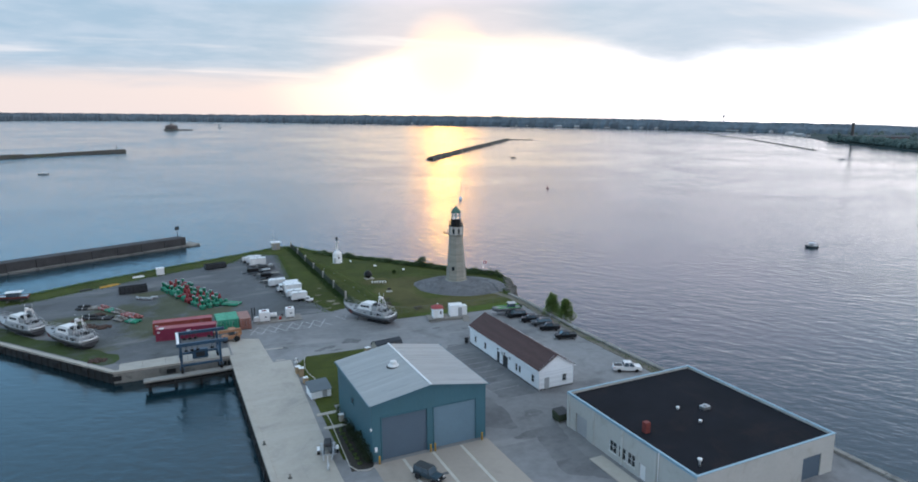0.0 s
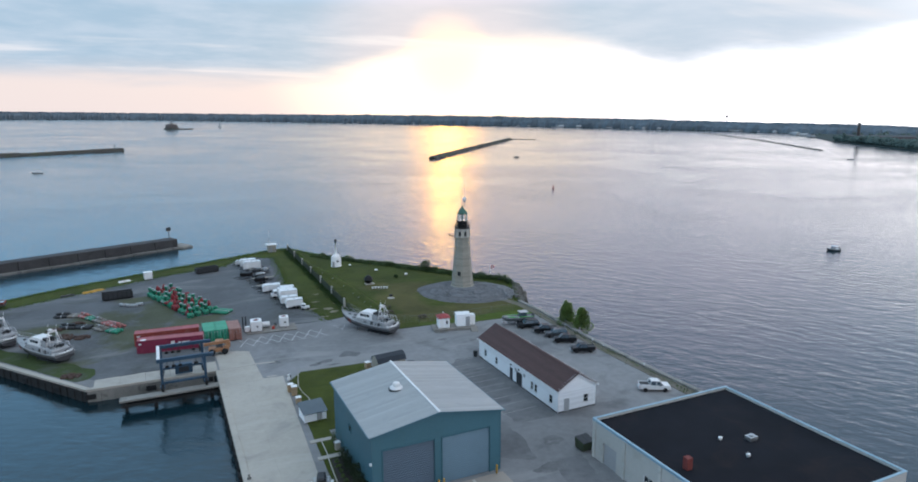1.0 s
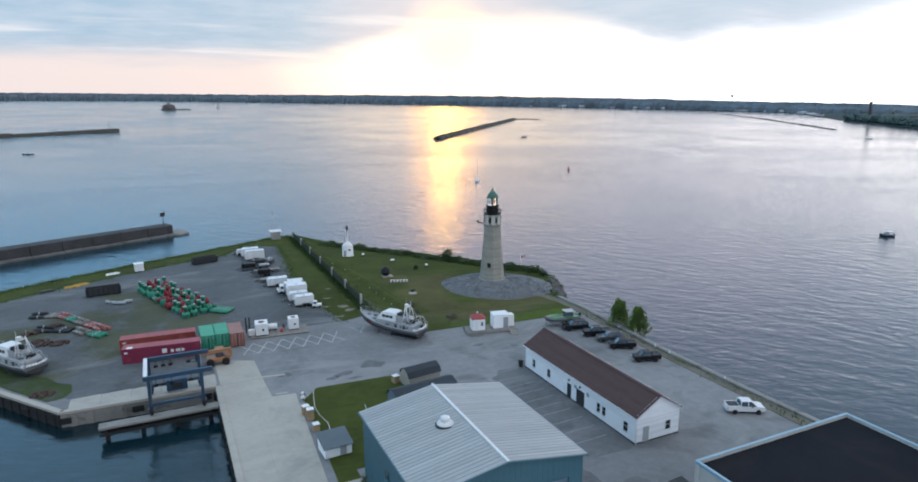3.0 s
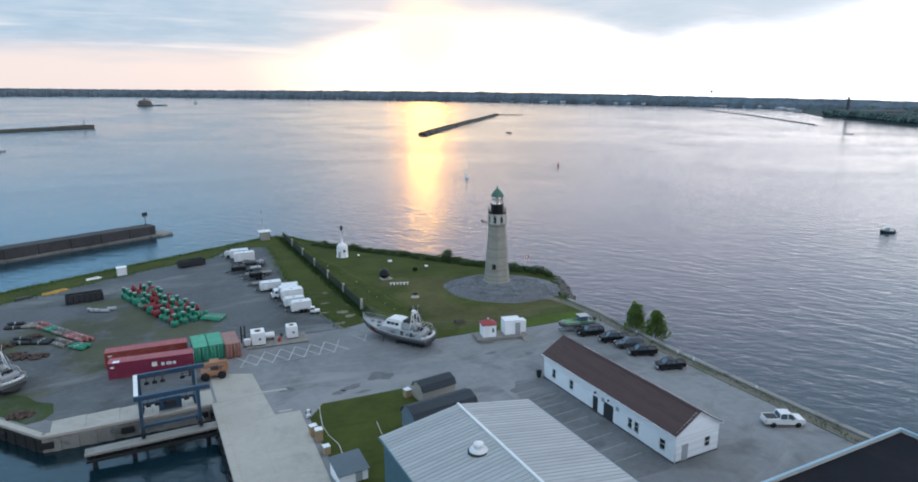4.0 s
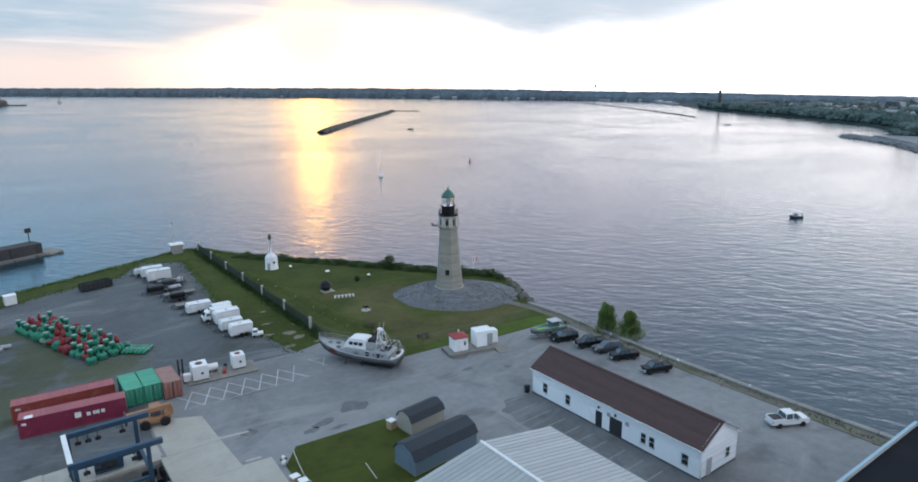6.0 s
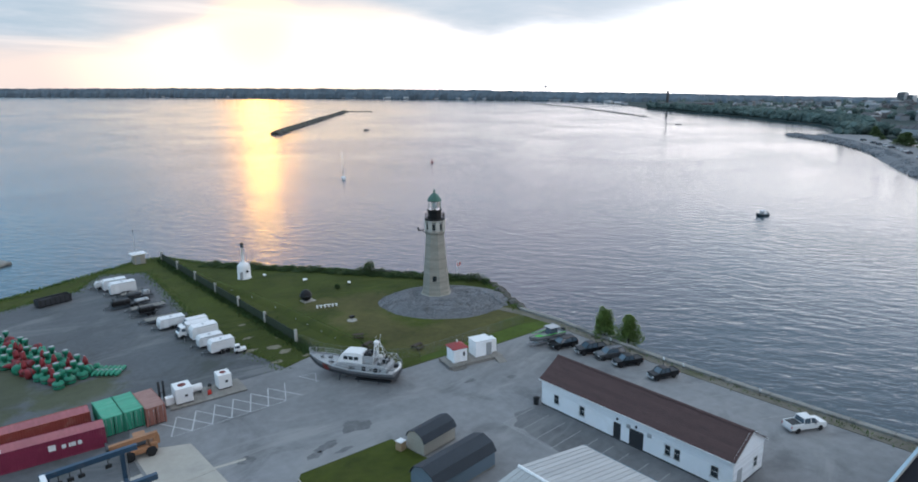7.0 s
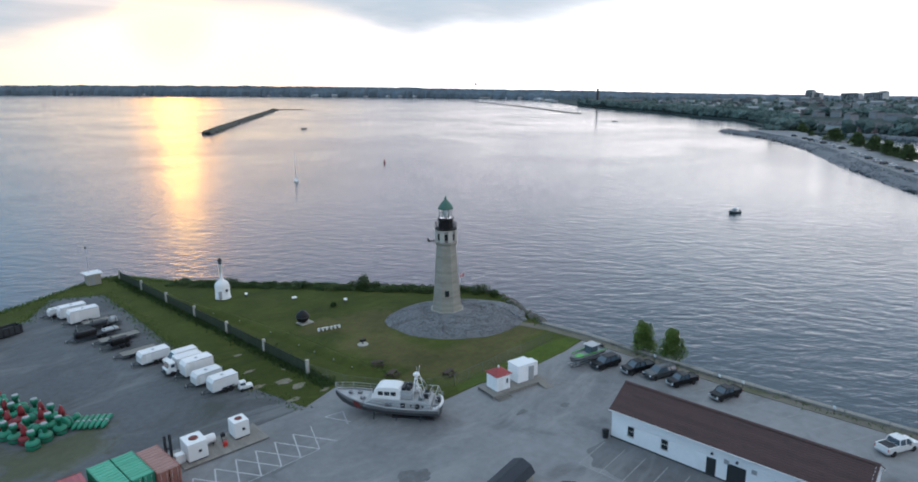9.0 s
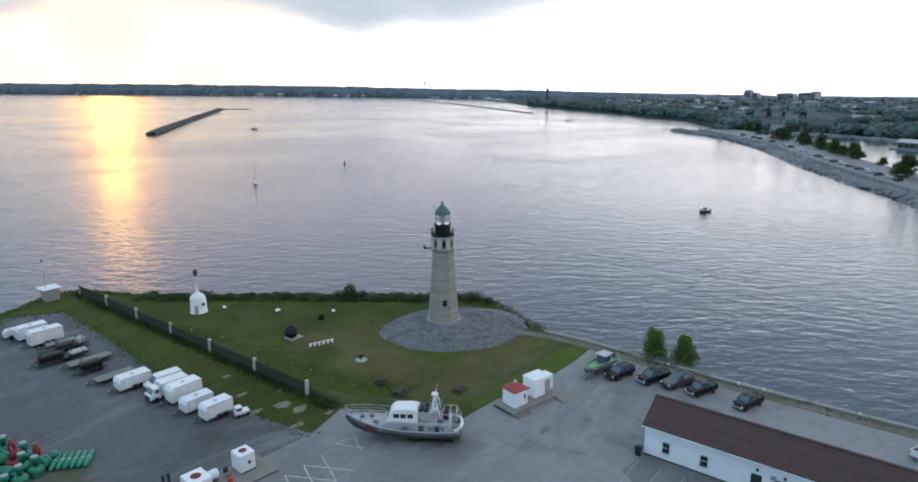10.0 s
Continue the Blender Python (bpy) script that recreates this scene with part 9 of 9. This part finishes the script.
for a, b in zip(pts, pts[1:]):
    part("kerb", Shape().beam((*a, 0.08), (*b, 0.08), 0.12, 0.12), PALE_STONE, edge)
cab = thing("utility_cabinet", "small tan cabinet beside the walkway", "cabinet", pose(23.1, 91.6, 0.06))
part("case", Shape().box(0, 0, 0, 0.7, 0.6, 1.1, None, 0.04), TAN_SHED, cab)
part("lid", Shape().box(0, 0, 1.1, 0.8, 0.7, 0.08, None, 0.02), WHITE, cab)

for x in (24.45, 32.05, 32.75, 40.2):
    b = thing("bollard", "yellow steel bollard by the roller doors", "bollard", pose(x, 76.75, 0.03), "door bollards")
    part("post", Shape().lathe([(0.13, 0), (0.13, 1.15), (0.1, 1.22), (0.03, 1.26)], 12), YELLOW, b)
    part("base_ring", Shape().lathe([(0.2, 0), (0.2, 0.04), (0.14, 0.05)], 12), CONCRETE, b)

# crates and pots along the quay lawn
def crate(label, m, w, d, h, mat=WOOD):
    c = thing("wooden_crate", label, "crate", m, "crates on the lawn")
    n = max(3, int(h / 0.28))
    for i in range(n):
        for y in (-1, 1):
            part("slat", Shape().box(0, y * d / 2, 0.08 + i * (h - 0.1) / n, w, 0.04, (h - 0.1) / n - 0.03), mat, c)
        for x in (-1, 1):
            part("slat", Shape().box(x * w / 2, 0, 0.08 + i * (h - 0.1) / n, 0.04, d - 0.06, (h - 0.1) / n - 0.03), mat, c)
    part("lid", Shape().box(0, 0, h, w + 0.08, d + 0.08, 0.08, None, 0.02), WHITE, c)
    part("skid", Shape().box(0, 0, 0, w, d, 0.08), mat, c)
    return c


CRATE = material("crate_wood", (0.36, 0.26, 0.16), 0.85, 0, (0.6, 0.2), (6, 0.18), (18, 0.25))
crate("tan wooden crate with white lid beside the quay", pose(20.9, 114.0, 0.06, 0, 0, 8), 0.9, 0.8, 1.3, CRATE)
crate("tan wooden crate with white lid beside the quay", pose(21.2, 112.4, 0.06, 0, 0, -5), 0.9, 0.9, 1.5, CRATE)
crate("tan wooden crate with white lid beside the quay", pose(21.2, 108.9, 0.06, 0, 0, 3), 0.8, 0.8, 1.0, CRATE)
crate("orange-brown crate beside the tan shed", pose(35.7, 118.4, 0.06, 0, 0, 12), 0.9, 0.9, 1.1, CRATE)
pot = thing("hydrant", "white and dark hydrant post at the lawn corner", "hydrant", pose(21.5, 118.9, 0.06))
part("barrel", Shape().lathe([(0.3, 0), (0.3, 0.5), (0.22, 0.55), (0.22, 0.9), (0.28, 0.95), (0.1, 1.15)], 12), WHITE, pot)
part("outlet", Shape().lathe([(0.12, -0.4), (0.12, 0.4)], 10, m=pose(0, 0, 0.7, 0, 90)), DARK, pot)
hose = thing("garden_hose", "pale hose lying curved on the lawn", "hose")
pts = [(23.5, 120.9), (23.0, 118.4), (22.5, 115.5), (22.6, 112.8), (23.1, 110.2), (22.8, 107.2), (23.0, 105.4)]
for a, b in zip(pts, pts[1:]):
    part("length", Shape().tube((*a, 0.1), (*b, 0.1), 0.07, 6), PALE_STONE, hose)
whole("plank", Shape().beam((29.2, 113.3, 0.1), (28.7, 109.8, 0.1), 0.08, 0.14), PALE_STONE, "pale board lying on the grass", "board")

# boat trailer on the quay
tr = thing("boat_trailer", "empty galvanised boat trailer on the quay", "trailer", pose(18.6, 82.0, 0.05, 0, 0, -14))
for x in (-0.6, 0.6):
    part("side_rail", Shape().beam((x, 1.6, 0.55), (x * 0.6, -1.6, 0.55), 0.08, 0.1), CHROME, tr)
    part("wheel", Shape().lathe([(0.14, -0.1), (0.3, -0.1), (0.3, 0.1), (0.14, 0.1)], 14, m=pose(x * 1.45, 0.5, 0.3, 0, 90)), RUBBER, tr)
    part("mudguard", Shape().box(x * 1.45, 0.5, 0.62, 0.26, 0.8, 0.05, None, 0.02), WHITE, tr)
    part("bunk", Shape().box(x * 0.55, 0.4, 0.68, 0.12, 2.2, 0.1), DARK, tr)
for y in (1.5, 0.5, -0.6):
    part("cross_bar", Shape().beam((-0.75, y, 0.55), (0.75, y, 0.55), 0.08, 0.08), CHROME, tr)
part("drawbar", Shape().beam((0, -1.0, 0.55), (0, -3.1, 0.5), 0.1, 0.1), CHROME, tr)
part("jack", Shape().tube((0.1, -2.6, 0), (0.1, -2.6, 0.9), 0.05, 8), CHROME, tr)
part("winch_post", Shape().beam((0, -1.9, 0.5), (0, -1.7, 1.2), 0.08, 0.1), CHROME, tr)
part("outboard_cover", Shape().box(0, 0.9, 0.75, 0.7, 1.2, 0.5, None, 0.12), DARK, tr)
tr.scale = (1.5, 1.55, 1.3)
for x, y in ((10.95, 89.0), (12.7, 78.6)):
    b = thing("mooring_post", "dark iron mooring post on the quay", "bollard", pose(x, y, 0.18 if x < 11.1 else 0.05), "mooring posts")
    part("stem", Shape().lathe([(0.14, 0), (0.10, 0.1), (0.10, 0.4), (0.16, 0.45), (0.16, 0.52), (0.08, 0.56)], 12), WOOD, b)
    part("base", Shape().lathe([(0.28, 0), (0.28, 0.03)], 12), BLACK_IRON, b)

# ---- by the flat-roofed building ----
sk = thing("dumpster", "dark green steel dumpster by the beige building", "dumpster", pose(54.3, 77.2, 0.003, 0, 0, 4))
s = Shape()
s.put([(-1.0, -0.8, 0.15), (1.0, -0.8, 0.15), (1.0, 0.8, 0.15), (-1.0, 0.8, 0.15), (-1.1, -0.95, 1.3), (1.1, -0.95, 1.3), (1.1, 0.85, 1.6), (-1.1, 0.85, 1.6)],
      [(3, 2, 1, 0), (0, 1, 5, 4), (1, 2, 6, 5), (2, 3, 7, 6), (3, 0, 4, 7), (4, 5, 6, 7)])
part("bin", s, FENCE_MESH, sk)
for x in (-0.52, 0.52):
    part("lid", Shape().put([(x - 0.5, -1.0, 1.32), (x + 0.5, -1.0, 1.32), (x + 0.5, 0.9, 1.64), (x - 0.5, 0.9, 1.64), (x - 0.5, -1.0, 1.38), (x + 0.5, -1.0, 1.38), (x + 0.5, 0.9, 1.70), (x - 0.5, 0.9, 1.70)],
                            [(3, 2, 1, 0), (4, 5, 6, 7), (0, 1, 5, 4), (1, 2, 6, 5), (2, 3, 7, 6), (3, 0, 4, 7)]), DARK, sk)
for x in (-0.8, 0.8):
    for y in (-0.6, 0.6):
        part("caster", Shape().lathe([(0.08, -0.04), (0.08, 0.04)], 10, m=pose(x, y, 0.08, 0, 90)), RUBBER, sk)
whole("entrance_slab", Shape().box(52.2, 61.6, 0, 2.2, 7.6, 0.16, None, 0.03), CONCRETE, "pale concrete entrance slab by the windows", "slab", kind="structure")
barrel = thing("dark_bin", "dark waste bin at the house corner", "bin", pose(56.3, 115.3, 0.003))
part("body", Shape().lathe([(0.35, 0), (0.42, 0.9), (0.44, 0.95)], 14), DARK, barrel)
part("lid", Shape().lathe([(0.46, 0.95), (0.46, 1.02), (0.2, 1.12)], 14), BLACK_IRON, barrel)

# ---- on the lawn ----
an = thing("old_iron_buoy", "big dark round iron buoy shown on a pale slab", "buoy", pose(54.0, 177.0, 0.06))
part("sphere", Shape().lathe([(0.3, 0.12), (0.9, 0.45), (1.2, 1.05), (1.2, 1.45), (0.9, 2.05), (0.4, 2.4), (0.15, 2.5)], 18), BLACK_IRON, an)
part("ring", Shape().lathe([(1.24, 1.15), (1.3, 1.2), (1.3, 1.3), (1.24, 1.35)], 18), DARK, an)
part("plinth", Shape().box(0.3, -0.2, 0, 2.6, 2.2, 0.14, None, 0.03), CONCRETE, an)
bn = thing("low_barrier", "low white barrier of short posts on the lawn", "barrier", pose(55.2, 170.6, 0.075, 0, 0, -20))
for i in range(6):
    part("post", Shape().box(-1.9 + i * 0.76, 0, 0, 0.35, 0.3, 0.6, None, 0.03), WHITE, bn)
part("rail", Shape().box(0, 0, 0.45, 4.2, 0.1, 0.1), WHITE, bn)
gr = thing("iron_grill", "small dark iron grill on a pale pad", "grill", pose(54.9, 160.7, 0.075))
part("pad", Shape().lathe([(0.95, 0), (0.95, 0.06), (0.9, 0.07)], 14), CONCRETE, gr)
part("firebox", Shape().box(0, 0, 0.55, 0.9, 0.6, 0.4, None, 0.04), BLACK_IRON, gr)
part("leg", Shape().tube((0, 0, 0.05), (0, 0, 0.6), 0.07, 8), BLACK_IRON, gr)


def picnic_table(m):
    t = thing("picnic_table", "dark brown timber picnic table on the grass", "picnic table", m, "picnic tables")
    for i in range(4):
        part("top_plank", Shape().box(0, -0.33 + i * 0.22, 0.72, 1.9, 0.2, 0.05), BROWN_WOOD, t)
    for y in (-0.75, 0.75):
        part("bench_plank", Shape().box(0, y, 0.42, 1.9, 0.28, 0.05), BROWN_WOOD, t)
    for x in (-0.65, 0.65):
        for y in (-1, 1):
            part("leg", Shape().beam((x, y * 0.7, 0), (x, y * 0.25, 0.72), 0.08, 0.1), BROWN_WOOD, t)
        part("cross_bar", Shape().box(x, 0, 0.36, 0.08, 1.7, 0.08), BROWN_WOOD, t)
    return t


BROWN_WOOD = material("dark_brown_wood", (0.055, 0.038, 0.03), 0.85, 0, (0.6, 0.2), (6, 0.18), (18, 0.25))
picnic_table(pose(50.1, 147.8, 0.075, 0, 0, 20))
picnic_table(pose(51.0, 152.3, 0.075, 0, 0, -30))
picnic_table(pose(55.9, 141.7, 0.075, 0, 0, 10))
for x, y, w2 in ((60.0, 188.9, 1.0), (54.8, 198.6, 0.6), (66.2, 180.2, 0.7)):
    sg = thing("info_board", "low white information board on the lawn", "sign", pose(x, y, 0.06), "lawn boards")
    part("board", Shape().put([(-w2 / 2, -0.25, 0.65), (w2 / 2, -0.25, 0.65), (w2 / 2, 0.25, 0.9), (-w2 / 2, 0.25, 0.9), (-w2 / 2, -0.25, 0.71), (w2 / 2, -0.25, 0.71), (w2 / 2, 0.25, 0.96), (-w2 / 2, 0.25, 0.96)],
                              [(3, 2, 1, 0), (4, 5, 6, 7), (0, 1, 5, 4), (1, 2, 6, 5), (2, 3, 7, 6), (3, 0, 4, 7)]), WHITE, sg)
    for q in (-0.3, 0.3):
        part("leg", Shape().tube((q * w2, 0.05, 0), (q * w2, 0.05, 0.75), 0.04, 6), DARK, sg)
fl = thing("flag_pole", "short pole with a red and white flag", "flag", pose(87.8, 168.8, 0))
part("pole", Shape().tube((0, 0, 0), (0, 0, 3.6), 0.05, 8), WHITE, fl)
for x, mt in ((0.2, SIGNAL_RED), (0.55, WHITE), (0.9, SIGNAL_RED)):
    part("flag_band", Shape().box(x, 0.02 * math.sin(x * 5), 2.7, 0.35, 0.02, 0.8), mt, fl)
for x, y in ((80.5, 110.8), (80.6, 107.5), (80.8, 121.0), (81.0, 96.0)):
    ps = thing("marker_post", "short post with a small white plate", "post", pose(x, y, 0.08), "marker posts")
    part("post", Shape().tube((0, 0, 0), (0, 0, 0.9), 0.04, 6), DARK, ps)
    part("plate", Shape().box(0, 0, 0.75, 0.4, 0.06, 0.4, pose(0, 0, 0, 0, 0, 60), 0.01), WHITE, ps)
BARE = material("bare_earth", (0.20, 0.18, 0.135), 0.95, 0, (0.5, 0.3), (2.5, 0.3), (12, 0.3), ((0.07, 0.075, 0.025), 0.8, 0.9), 0.1, True)
bare = thing("bare_patch", "pale bare earth patches worn in the grass", "bare earth", kind="structure")
for x, y, a, b in ((38.3, 158.6, 1.5, 1.0), (38.9, 155.7, 1.2, 0.8), (34.6, 159.9, 1.3, 0.6), (41.0, 162.4, 0.9, 0.5), (36.6, 165.5, 1.1, 0.45), (38.5, 172.5, 0.8, 0.4), (36.0, 152.6, 1.2, 0.5), (40.9, 152.0, 0.8, 0.5)):
    pts = []
    for i in range(28):
        t = 2 * math.pi * i / 28
        k = 0.9 + 0.5 * noise.noise((x + math.cos(t) * 1.5, y + math.sin(t) * 1.5, 0.7)) + 0.3 * noise.noise((x + math.cos(t) * 4.5, y + math.sin(t) * 4.5, 4.5))
        pts.append((x + a * k * math.cos(t), y + b * k * math.sin(t)))
    part("patch", Shape().sheet(pts, 0.066), BARE, bare)
